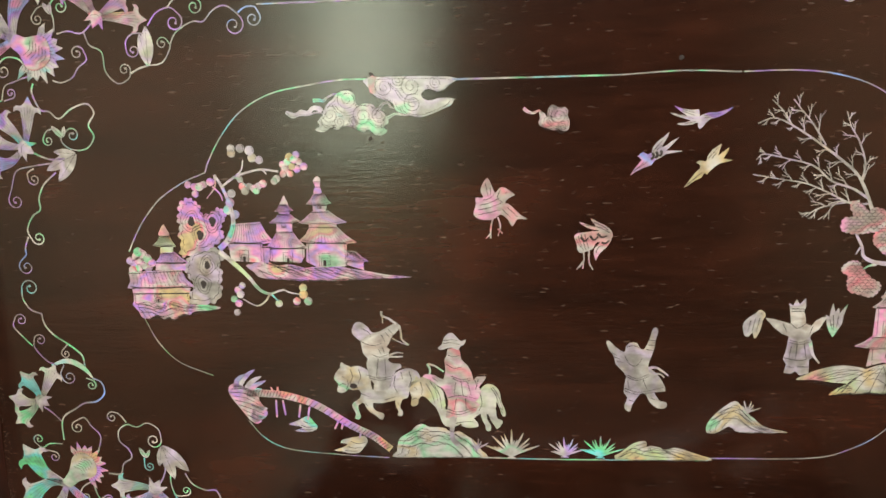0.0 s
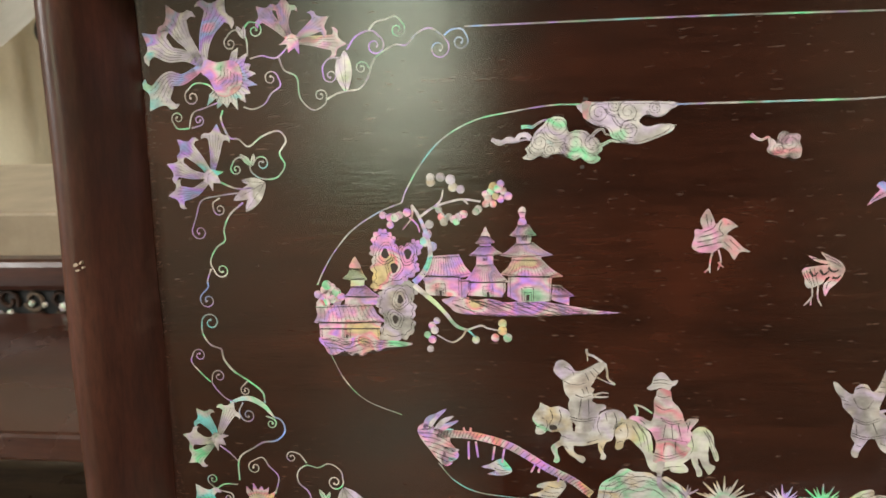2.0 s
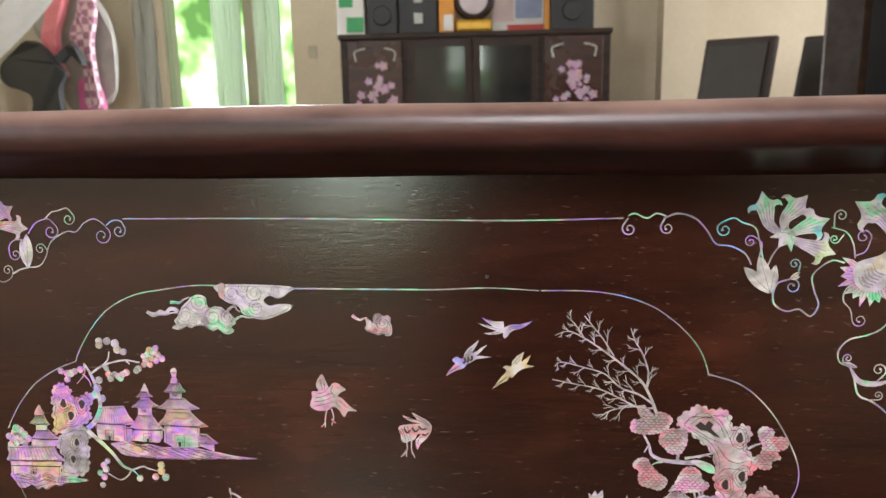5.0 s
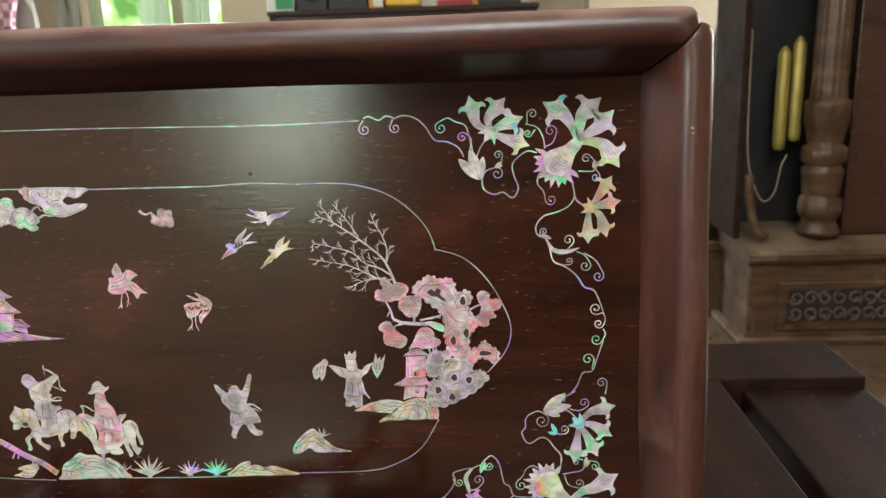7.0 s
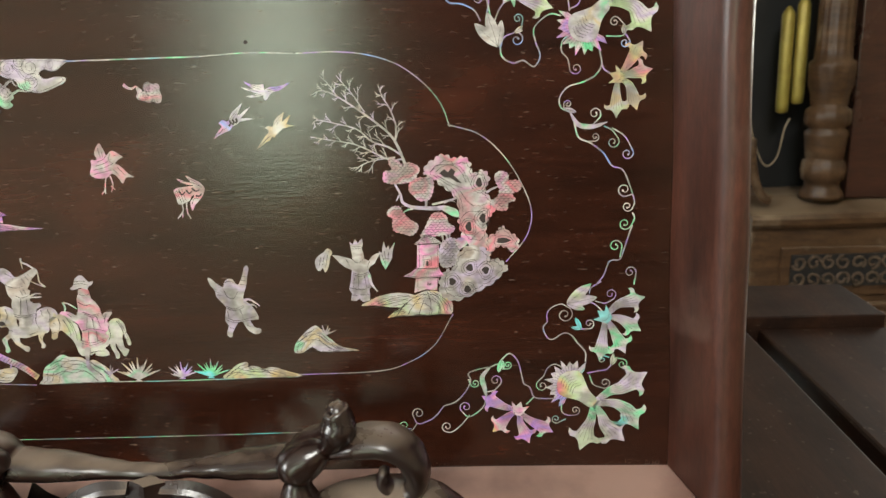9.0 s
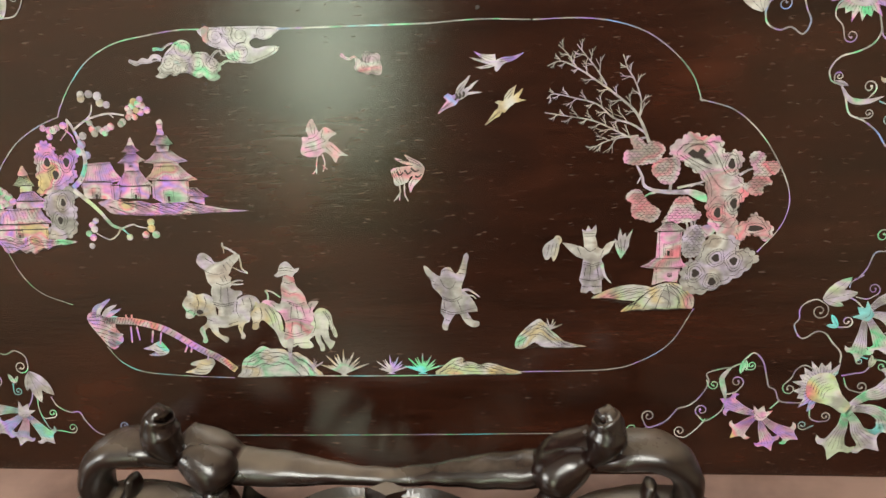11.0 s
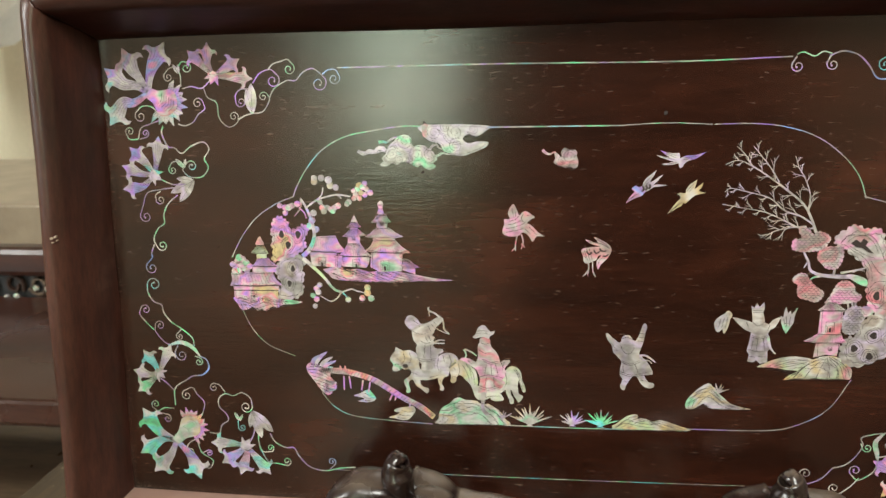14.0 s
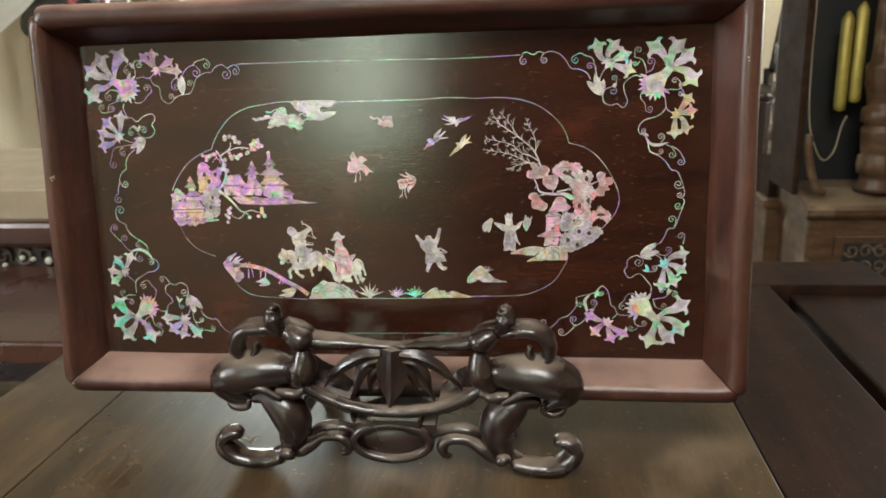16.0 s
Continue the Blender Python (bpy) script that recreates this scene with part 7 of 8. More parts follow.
def blade(pts, w, y, both=True):
    """A carved leaf with a raised midrib, tapering to a point."""
    for s in ((1, -1) if both else (1,)):
        c = spline([(MID + s * (p[0] - MID), p[1]) for p in pts], 7)
        bm = bmesh.new()
        rows = []
        n = len(c) - 1
        for i, p in enumerate(c):
            d = (c[min(i + 1, n)] - c[max(i - 1, 0)]).normalized()
            nn = Vector((-d.y, d.x))
            u = i / n
            h = w * (0.75 + 0.5 * math.sin(math.pi * min(1, u * 1.25))) * (1 - u ** 3) / 2 + 0.0004
            k = 0.0045 * (1 - u * 0.7)
            rows.append([bm.verts.new((p.x + nn.x * h, y, p.y + nn.y * h)), bm.verts.new((p.x + nn.x * h * 0.35, y - k * 0.55, p.y + nn.y * h * 0.35)), bm.verts.new((p.x, y - k, p.y)),
                         bm.verts.new((p.x - nn.x * h * 0.35, y - k * 0.55, p.y - nn.y * h * 0.35)), bm.verts.new((p.x - nn.x * h, y, p.y - nn.y * h)), bm.verts.new((p.x, y + 0.006, p.y))])
        for a, b in zip(rows, rows[1:]):
            for k in range(6):
                bm.faces.new((a[k], a[(k + 1) % 6], b[(k + 1) % 6], b[k]))
        bm.faces.new(rows[0])
        bm.faces.new(rows[-1][::-1])
        bmesh.ops.recalc_face_normals(bm, faces=bm.faces[:])
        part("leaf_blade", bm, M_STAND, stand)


blade([(0.0125, 0.1025), (0.0116, 0.0856), (0.0101, 0.0666), (0.0081, 0.0540)], 0.0195, SY - 0.006, False)
blade([(0.0035, 0.0986), (-0.0103, 0.0966), (-0.0255, 0.0888), (-0.0351, 0.0791), (-0.0431, 0.0694)], 0.0085, SY - 0.005)
blade([(0.0014, 0.0930), (-0.0086, 0.0891), (-0.0145, 0.0795), (-0.0174, 0.0699), (-0.0213, 0.0582)], 0.0085, SY - 0.003)
blade([(0.0037, 0.0874), (-0.0037, 0.0806), (-0.0070, 0.0710), (-0.0080, 0.0624)], 0.006, SY - 0.001)


def medallion():
    cx, cz = [(0.0079, 0.0240)][0]
    rx, rz = 0.0300, 0.0150
    bm = bmesh.new()
    c = [Vector((cx + rx * math.cos(a), SY - 0.004, cz + rz * math.sin(a))) for a in (2 * PI * i / 40 for i in range(41))]
    sweep(bm, c, [0.0038] * 41, 10, 1.2, cap=False)
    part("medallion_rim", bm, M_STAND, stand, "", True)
    bm = bmesh.new()
    prof = [(1.0, -0.002), (0.86, -0.001), (0.74, -0.0035), (0.45, -0.0055), (0.15, -0.006)]
    rows = [[bm.verts.new((cx + rx * k * math.cos(a), SY + y, cz + rz * k * math.sin(a))) for a in (2 * PI * i / 36 for i in range(36))] for k, y in [(1.0, 0.009)] + prof]
    for r0, r1 in zip(rows, rows[1:]):
        for k in range(36):
            bm.faces.new((r0[k], r0[(k + 1) % 36], r1[(k + 1) % 36], r1[k]))
    bm.faces.new(rows[-1])
    bm.faces.new(rows[0][::-1])
    bmesh.ops.recalc_face_normals(bm, faces=bm.faces[:])
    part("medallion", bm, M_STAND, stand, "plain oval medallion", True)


medallion()
part("neck", bx(MID - 0.022, MID + 0.022, SY - 0.008, SY + 0.012, [(0.0094, 0.0364)][0][1], [(0.0100, 0.0472)][0][1], bevel=0.003), M_STAND, stand)
for s in (-1, 1):
    bm = bx(MID + s * 0.088 - 0.007, MID + s * 0.088 + 0.007, SY + 0.006, 0.062, 0.022, 0.0400, bevel=0.003)
    part("rear_arm", bm, M_STAND, stand)
    part("rear_foot", bx(MID + s * 0.088 - 0.008, MID + s * 0.088 + 0.008, 0.046, 0.062, 0.0, 0.0225, bevel=0.003), M_STAND, stand)


# ---- things round the table ----
def lattice_panel(name, parent, x0, x1, y, z0, z1, rows, cols, mats, seed):
    """Pierced carving: leafy knots over a dark ground."""
    rnd = random.Random(seed)
    part("panel_ground", bx(x0, x1, y + 0.004, y + 0.012, z0, z1), M_BLACK, parent)
    for i in range(rows):
        for j in range(cols):
            cx = x0 + (x1 - x0) * (j + 0.5) / cols
            cz = z0 + (z1 - z0) * (i + 0.5) / rows
            r = min((x1 - x0) / cols, (z1 - z0) / rows) * 0.5
            a0 = rnd.uniform(0, 6)
            c = [Vector((cx + r * (1 - 0.6 * s) * math.cos(a0 + 7 * s), y, cz + r * (1 - 0.6 * s) * math.sin(a0 + 7 * s))) for s in (k / 12 for k in range(13))]
            part(name, sweep(bmesh.new(), c, [r * 0.2] * 13, 6, 1.2), mats[(i + j) % len(mats)], parent)


# clock wood in two tones: front parts painted as lit, sides as shaded
M_CLOCK = wood("front_lit_clock_wood", (0.040, 0.021, 0.0105), (0.115, 0.064, 0.032), (2, 2, 8), 6.0, (0.30, 0.55), 0.06, (0.21, 0.155, 0.10), 0.58, up=(0.22, 0.16, 0.105), spec=0.35)
M_CASE = wood("shaded_case_wood", (0.016, 0.0082, 0.0045), (0.036, 0.018, 0.0095), (2, 2, 8), 6.0, (0.6, 0.8), 0.05, spec=0.1)
# long-case clock on the floor behind the table
CY = 1.62
clock = thing("longcase_clock", pose(0, 0, 0), "dark carved longcase clock with yellow brass weights", "clock")
ck = [(0.881, 1.620, -0.432), (0.886, 1.620, -0.183), (0.971, 1.620, -0.398), (0.977, 1.620, -0.276), (1.046, 1.620, -0.104), (1.133, 1.620, -0.106), (0.852, 1.620, -0.403), (0.877, 1.620, -0.109), (0.821, 1.620, -0.108)]
cx0 = ck[0][0]
ledge_z, base_z, top_led = ck[1][2], ck[0][2], ck[7][2]
part("base", bx(cx0 + 0.012, cx0 + 0.80, CY, CY + 0.42, base_z, ledge_z - 0.02, bevel=0.004), M_CLOCK, clock)
part("plinth_moulding", bx(cx0 - 0.012, cx0 + 0.82, CY - 0.02, CY + 0.44, base_z - 0.03, base_z + 0.012, bevel=0.008), M_CLOCK, clock)
part("plinth", bx(cx0 - 0.005, cx0 + 0.81, CY - 0.008, CY + 0.43, FLOOR - 0.0, base_z - 0.0305), M_RED, clock)
bm = bmesh.new()
prof = [(0, 0.0), (-0.016, 0.004), (-0.026, 0.016), (-0.027, 0.030), (-0.018, 0.042), (0.02, 0.052), (0.10, 0.070)]
for side in (0,):
    a = [bm.verts.new((cx0 + 0.002, CY + dy, ledge_z - 0.03 + dz)) for dy, dz in prof] + [bm.verts.new((cx0 + 0.002, CY + 0.42, ledge_z + 0.04)), bm.verts.new((cx0 + 0.002, CY + 0.42, ledge_z - 0.03))]
    b = [bm.verts.new((cx0 + 0.82, v.co.y, v.co.z)) for v in a]
    n = len(a)
    for k in range(n):
        bm.faces.new((a[k], a[(k + 1) % n], b[(k + 1) % n], b[k]))
    bm.faces.new(a)
    bm.faces.new(b[::-1])
bmesh.ops.recalc_face_normals(bm, faces=bm.faces[:])
part("ledge_moulding", bm, M_CLOCK, clock, "dusty rounded ledge")
px0, pz0, pz1 = ck[2][0], ck[2][2], ck[3][2]
part("carved_frame", bx(px0, px0 + 0.62, CY - 0.010, CY - 0.001, pz0, pz1 + 0.012, bevel=0.003), M_CLOCK, clock)
lattice_panel("carving", clock, px0 + 0.025, px0 + 0.60, CY - 0.018, pz0 + 0.028, pz1 - 0.006, 2, 15, [M_DUSTY], 5)
SHELF = ledge_z + 0.036


def turned_column(x, y, r, z0, z1, k=1.0):
    """Turned column: base, two gadrooned rolls, leafy capital and a fluted shaft."""
    prof = [(1.0, 0), (1.0, 0.012), (0.8, 0.03), (0.78, 0.045), (0.95, 0.052), (1.0, 0.075), (0.95, 0.098), (0.80, 0.104), (0.86, 0.11), (0.92, 0.15), (0.95, 0.165), (0.97, 0.175), (0.80, 0.183), (0.80, 0.188), (0.98, 0.195), (1.02, 0.212), (0.98, 0.232), (0.76, 0.24), (0.78, 0.25), (0.95, 0.30), (1.0, 0.33), (1.02, 0.342), (1.02, 0.352), (0.84, 0.358), (0.80, 0.40)]
    rows = [(r * a, z0 + k * b) for a, b in prof] + [(r * 0.78, z1)]
    bm = lathe(bmesh.new(), rows, pose(x, y, 0), 60)
    for v in bm.verts:
        h = (v.co.z - z0) / k
        a = math.atan2(v.co.y - y, v.co.x - x)
        f = 1.0
        if h > 0.357:
            f = 1 - 0.06 * (0.5 + 0.5 * math.cos(15 * a))
        elif 0.245 < h < 0.335:
            f = 1 + 0.07 * math.cos(10 * a + h * 60)
        elif 0.05 < h < 0.1 or 0.19 < h < 0.235:
            f = 1 + 0.025 * math.cos(15 * a)
        v.co.x, v.co.y = x + (v.co.x - x) * f, y + (v.co.y - y) * f
    return bm


colx = (ck[4][0] + ck[5][0]) / 2
part("column", turned_column(colx, CY + 0.06, 0.055, SHELF + 0.003, 1.05), M_CLOCK, clock, "turned and fluted column", True)
lc = [(0.899, 1.920, -0.078), (0.871, 1.920, 0.264), (0.909, 1.920, -0.206), (0.845, 1.920, -0.205)]
lk = (lc[1][2] - lc[0][2]) / 0.35
part("column", turned_column(lc[0][0], 1.92, 0.042, lc[0][2], 1.05, lk), M_CLOCK, clock, "turned and fluted column", True)
part("column_block", bx(lc[0][0] - 0.045, lc[0][0] + 0.045, 1.875, 1.965, lc[2][2] + 0.0005, lc[0][2] - 0.0005, bevel=0.003), M_CASE, clock, "shaded-wood block under the column")
part("column_plinth", bx(lc[0][0] - 0.06, lc[0][0] + 0.035, 1.85, 1.98, lc[2][2] - 0.03, lc[2][2], bevel=0.006), M_CLOCK, clock)
part("column_plinth", bx(lc[0][0] - 0.05, lc[0][0] + 0.03, 1.86, 1.97, FLOOR, lc[2][2] - 0.0305, bevel=0.004), M_CLOCK, clock)
wts = [(0.994, 1.740, 0.339), (0.992, 1.740, 0.076), (1.029, 1.740, 0.363), (1.034, 1.740, 0.099)]
# black sheet stands for the shade inside the case
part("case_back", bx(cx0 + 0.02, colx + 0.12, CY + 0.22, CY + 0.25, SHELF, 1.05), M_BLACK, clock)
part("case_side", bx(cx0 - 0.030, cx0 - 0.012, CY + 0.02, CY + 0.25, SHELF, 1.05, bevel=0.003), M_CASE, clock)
part("side_panel", bx(colx + 0.06, colx + 0.50, CY + 0.05, CY + 0.20, SHELF, 1.05, bevel=0.004), M_RED, clock, "polished red-brown panel")
part("cornice", bx(cx0 - 0.05, colx + 0.55, CY - 0.02, CY + 0.30, 1.0505, 1.16, bevel=0.012), M_CASE, clock)
for a, b in ((wts[0], wts[1]), (wts[2], wts[3])):
    part("weight", lathe(bmesh.new(), [(0.004, b[2]), (0.015, b[2] + 0.004), (0.0165, b[2] + 0.02), (0.0165, a[2] - 0.01), (0.012, a[2]), (0.004, a[2] + 0.012)], pose((a[0] + b[0]) / 2, 1.74, 0), 16), M_BRASS, clock, "yellow brass weight", True)
chain = [(0.905, 1.740, 0.396), (0.906, 1.740, 0.223), (0.913, 1.740, 0.058), (0.941, 1.740, -0.036), (0.966, 1.740, -0.065), (0.991, 1.740, -0.038), (1.004, 1.740, 0.032), (1.017, 1.740, 0.062)]
c = spline(chain, 8)
part("chain", sweep(bmesh.new(), c, [0.0022] * len(c), 6), M_STONE, clock)


# pedestal end of a second carved bench, nearer the wall
arch = bmesh.new()
c = [Vector((cx0 + 0.055 - 0.055 * math.cos(a), CY + 0.01, SHELF + 0.17 - 0.16 * math.sin(a))) for a in (PI * 0.5 * i / 10 for i in range(11))]
sweep(arch, c, [0.012] * 11, 8)
part("bracket", arch, M_CLOCK, clock, "", True)

# carved bench on the other side
BY = 0.90
br = [(-0.970, 0.900, -0.034), (-0.981, 0.900, -0.092), (-0.998, 0.900, -0.177), (-1.005, 0.900, -0.213), (-1.027, 0.900, -0.330), (-1.048, 0.900, -0.092), (-0.912, 0.900, -0.092)]
zr = [p[2] for p in br]
bench = thing("carved_bench", pose(0, 0, 0), "red-brown wooden bench with a pierced carved back", "bench")
bx0, bx1 = br[5][0] - 1.2, -0.42
part("top_rail", bx(bx0, bx1, BY, BY + 0.05, zr[1], zr[0], bevel=0.012), M_RED, bench)
part("lower_rail", bx(bx0, bx1, BY, BY + 0.05, zr[3], zr[2], bevel=0.006), M_RED, bench)
lattice_panel("carving", bench, bx0 + 0.5, bx1, BY + 0.02, zr[2], zr[1], 2, 26, [M_DARK, M_DUSTY], 8)
part("back_panel", bx(bx0, bx1, BY + 0.015, BY + 0.035, FLOOR + 0.02, zr[3] - 0.0005), M_RED, bench)
rnd = random.Random(21)
for k in range(30):
    r0 = rnd.uniform(0.006, 0.011)
    c = pose(bx1 - 0.02 - k * 0.034 + rnd.uniform(-0.01, 0.01), BY + 0.014, zr[2] + (zr[1] - zr[2]) * rnd.uniform(0.25, 0.75), 90)
    part("pearl_stud", lathe(bmesh.new(), [(r0, -0.002), (r0 * 0.9, 0.002), (r0 * 0.4, 0.0045)], c, 8), M_PEARL, bench, "white shell stud", True)
cupp = [(-0.916, 0.620, -0.135)][0]
seat_z = cupp[2]
part("seat", bx(bx0, bx1, BY - 0.42, BY + 0.014, seat_z - 0.04, seat_z, bevel=0.006), M_RED, bench)
for x in (bx0 + 0.03, bx1 - 0.03):
    for y in (BY - 0.39, BY + 0.06):
        part("leg", bx(x - 0.025, x + 0.025, y - 0.025, y + 0.025, FLOOR, seat_z - 0.0405 if y < BY else zr[3], bevel=0.004), M_RED, bench)
cup = thing("tea_cup", pose(cupp[0], 0.62, seat_z), "small white porcelain cup on the bench", "cup")
part("cup_body", lathe(bmesh.new(), [(0.014, 0.0), (0.018, 0.004), (0.026, 0.028), (0.028, 0.04), (0.025, 0.04), (0.022, 0.01)], sides=20), M_WHITE, cup, "", True)

# stone step and stair flank near the wall
step = [(-1.360, 1.500, 0.043), (-1.384, 1.500, -0.084), (-1.402, 1.500, -0.174), (-1.308, 1.500, -0.017)]
solid("stone_step", bx(-3.2, step[3][0] + 0.25, 1.5, 2.4, FLOOR, step[1][2] + 0.01, bevel=0.008), M_STONE, "tan stone step against the cream wall", "step", "structure")
flank = [(-3.395, 2.8, 0.276), (-2.575, 2.8, 0.376), (-2.479, 2.8, 0.434), (-2.383, 2.8, 0.498), (-2.287, 2.8, 0.570), (-2.191, 2.8, 0.647), (-2.095, 2.8, 0.732), (-1.845, 2.8, 0.996), (-1.695, 2.8, 2.445), (-3.395, 2.8, 2.445)]
bm = bmesh.new()
fr = [bm.verts.new(p) for p in flank]
bk = [bm.verts.new((p[0], p[1] + 0.3, p[2])) for p in flank]
bm.faces.new(fr)
bm.faces.new(bk[::-1])
for k in range(len(fr)):
    bm.faces.new((fr[k], bk[k], bk[(k + 1) % len(fr)], fr[(k + 1) % len(fr)]))
bmesh.ops.recalc_face_normals(bm, faces=bm.faces[:])
solid("stair_flank", bm, M_CEIL, "white painted underside of the staircase", "staircase", "structure")

# rear window with frame, curtains and the garden beyond
wz0, wz1 = -0.10, 1.75
window = thing("window_1", pose(0, 0, 0), "tall window with sheer white curtains, garden outside", "window", kind="structure")
wx = [p[0] for p in [(-2.422, 4.850, 0.951), (-2.371, 4.850, 0.949), (-1.829, 4.850, 0.933), (-1.740, 4.850, 0.930), (-1.551, 4.850, 0.924), (-1.490, 4.850, 0.922)]]
M_FRAME = plain("grey_window_frame", (0.42, 0.38, 0.27), (0.36, 0.33, 0.23), 6, 0.5)
for a, b in ((wx[0], wx[1]), (wx[2], wx[3])):
    part("frame_post", bx(a, b, Y1 + 0.02, Y1 + 0.10, wz0, wz1, bevel=0.004), M_FRAME, window)
part("frame_head", bx(-2.38, -1.49, Y1 + 0.03, Y1 + 0.09, wz1 - 0.05, wz1 - 0.001), M_FRAME, window)
part("frame_sill", bx(-2.40, -1.47, Y1 - 0.03, Y1 + 0.12, wz0 - 0.04, wz0 - 0.0005, bevel=0.005), M_FRAME, window)
M_SHEER, sn, sl, sb = nodes_of("sheer_curtain_cloth")
sb.inputs["Base Color"].default_value = (0.86, 0.88, 0.86, 1)
sb.inputs["Roughness"].default_value = 0.9
tr = sn.new("ShaderNodeBsdfTranslucent")
tr.inputs[0].default_value = (0.93, 0.95, 0.93, 1)
mx = sn.new("ShaderNodeMixShader")
mx.inputs[0].default_value = 0.8
sl.new(sb.outputs[0], mx.inputs[1])
sl.new(tr.outputs[0], mx.inputs[2])
sl.new(mx.outputs[0], sn["Material Output"].inputs[0])


def curtain(x0, x1, label, amp=0.02):
    bm = bmesh.new()
    rows = []
    n = 40
    for k in range(n + 1):
        x = x0 + (x1 - x0) * k / n
        y = Y1 - 0.03 + amp * math.sin(k * 1.25) + 0.006 * math.sin(k * 3.1)
        rows.append([bm.verts.new((x + 0.01 * math.sin(z * 4 + k), y, z)) for z in (wz0 - 0.1, 0.3, 0.8, 1.3, wz1 + 0.05)])
    for a, b in zip(rows, rows[1:]):
        for k in range(4):
            bm.faces.new((a[k], a[k + 1], b[k + 1], b[k]))
    solid("curtain", bm, M_SHEER, label, "curtain", smooth=True)


curtain(wx[2] - 0.20, wx[2] + 0.01, "sheer white curtain gathered beside the window post", 0.012)
curtain(wx[3], wx[4], "sheer white curtain hanging in the window", 0.014)
curtain(wx[0] - 0.16, wx[0] - 0.005, "pale green curtain gathered at the window's edge", 0.012)
M_GARDEN, gdn, gdl, gdb = nodes_of("glowing_garden")
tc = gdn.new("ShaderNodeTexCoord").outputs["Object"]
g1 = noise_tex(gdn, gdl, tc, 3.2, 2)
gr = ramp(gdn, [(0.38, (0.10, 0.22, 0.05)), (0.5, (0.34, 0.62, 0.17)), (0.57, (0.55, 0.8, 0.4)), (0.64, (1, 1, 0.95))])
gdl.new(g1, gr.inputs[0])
# the garden sheets emit their own brightness in place of sun on leaves
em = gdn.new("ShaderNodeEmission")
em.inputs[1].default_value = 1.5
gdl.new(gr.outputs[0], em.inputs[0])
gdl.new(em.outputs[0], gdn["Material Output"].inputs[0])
solid("backdrop", bx(-4.2, 0.4, 6.4, 6.42, -0.5, 2.8), M_GARDEN, "flat backdrop glowing in garden greens outside the window", "garden", "structure")
solid("backdrop", bx(-2.2, 0.8, -5.42, -5.40, -0.5, 3.2), M_GARDEN, "flat backdrop glowing in garden greens outside the window", "garden", "structure")

# sideboard against the rear wall
SBY = 4.40
sc = [(-1.073, 4.400, 0.663), (0.566, 4.400, 0.621), (-0.996, 4.400, 0.602), (-0.702, 4.400, 0.594), (-0.657, 4.400, 0.610), (0.142, 4.400, 0.590), (0.191, 4.400, 0.572), (0.493, 4.400, 0.565)]
sx0, sx1, stz = sc[0][0], sc[1][0], sc[0][2]
side = thing("sideboard", pose(0, 0, 0), "dark wooden sideboard with glazed centre and pearl-inlaid doors", "cabinet")
part("body", bx(sx0 + 0.01, sx1 - 0.01, SBY + 0.02, Y1 - 0.01, FLOOR + 0.06, stz - 0.03), M_DARK, side)
part("top", bx(sx0, sx1, SBY, Y1 - 0.005, stz - 0.0295, stz, bevel=0.005), M_DARK, side)
part("plinth", bx(sx0 + 0.03, sx1 - 0.03, SBY + 0.05, Y1 - 0.02, FLOOR, FLOOR + 0.0595), M_DARK, side)


def pearl_door(x0, x1, seed):
    rnd = random.Random(seed)
    d = part("door", bx(x0, x1, SBY + 0.002, SBY + 0.0195, FLOOR + 0.08, stz - 0.04, bevel=0.004), M_RED, side, "red-brown door inlaid with pearl blossom")
    cx, top = (x0 + x1) / 2, stz - 0.09
    for k in range(46):
        u = rnd.random()
        z = top - 0.09 - u * 0.42
        x = cx + rnd.gauss(0, 0.035 + 0.05 * u)
        x = min(max(x, x0 + 0.05), x1 - 0.05)
        r = rnd.uniform(0.018, 0.036)
        bm = bmesh.new()
        vs = [bm.verts.new((x + r * (1 if i % 2 else 0.6) * math.cos(PI * i / 5), SBY + 0.001 - 0.0004 * k / 46, z + r * (1 if i % 2 else 0.6) * math.sin(PI * i / 5))) for i in range(10)]
        f = bm.faces.new(vs)
        e = bmesh.ops.extrude_face_region(bm, geom=[f])
        for v in e["geom"]:
            if isinstance(v, bmesh.types.BMVert):
                v.co.y -= 0.0012
        bmesh.ops.recalc_face_normals(bm, faces=bm.faces[:])
        part("pearl_blossom", bm, M_PEARL_PINK, d)
    for s in (-1, 1):
        xx = cx + s * ((x1 - x0) / 2 - 0.05)
        c = spline([(xx, SBY, top - 0.07), (xx + s * 0.008, SBY, top - 0.02), (xx - s * 0.03, SBY, top), (xx - s * 0.06, SBY, top + 0.005)], 5)
        part("corner_spray", sweep(bmesh.new(), c, [0.005] * len(c), 6, 0.4), M_PEARL, d)


pearl_door(sc[2][0] - 0.02, sc[3][0] + 0.02, 3)
pearl_door(sc[6][0] - 0.02, sc[7][0] + 0.02, 4)
M_CABGLASS = plain("dark_cabinet_glass", (0.035, 0.035, 0.032), (0.02, 0.02, 0.02), 5, 0.06)
gx0, gx1 = sc[3][0] + 0.05, sc[6][0] - 0.05
for k in range(2):
    a = gx0 + (gx1 - gx0) * k / 2
    b = gx0 + (gx1 - gx0) * (k + 1) / 2
    d = part("glass_door", bx(a + 0.004, b - 0.004, SBY + 0.004, SBY + 0.0195, FLOOR + 0.08, stz - 0.04, bevel=0.003), M_DARK, side)
    part("pane", bx(a + 0.045, b - 0.045, SBY + 0.0005, SBY + 0.0035, FLOOR + 0.13, stz - 0.085), M_CABGLASS, d, "dark reflecting pane")


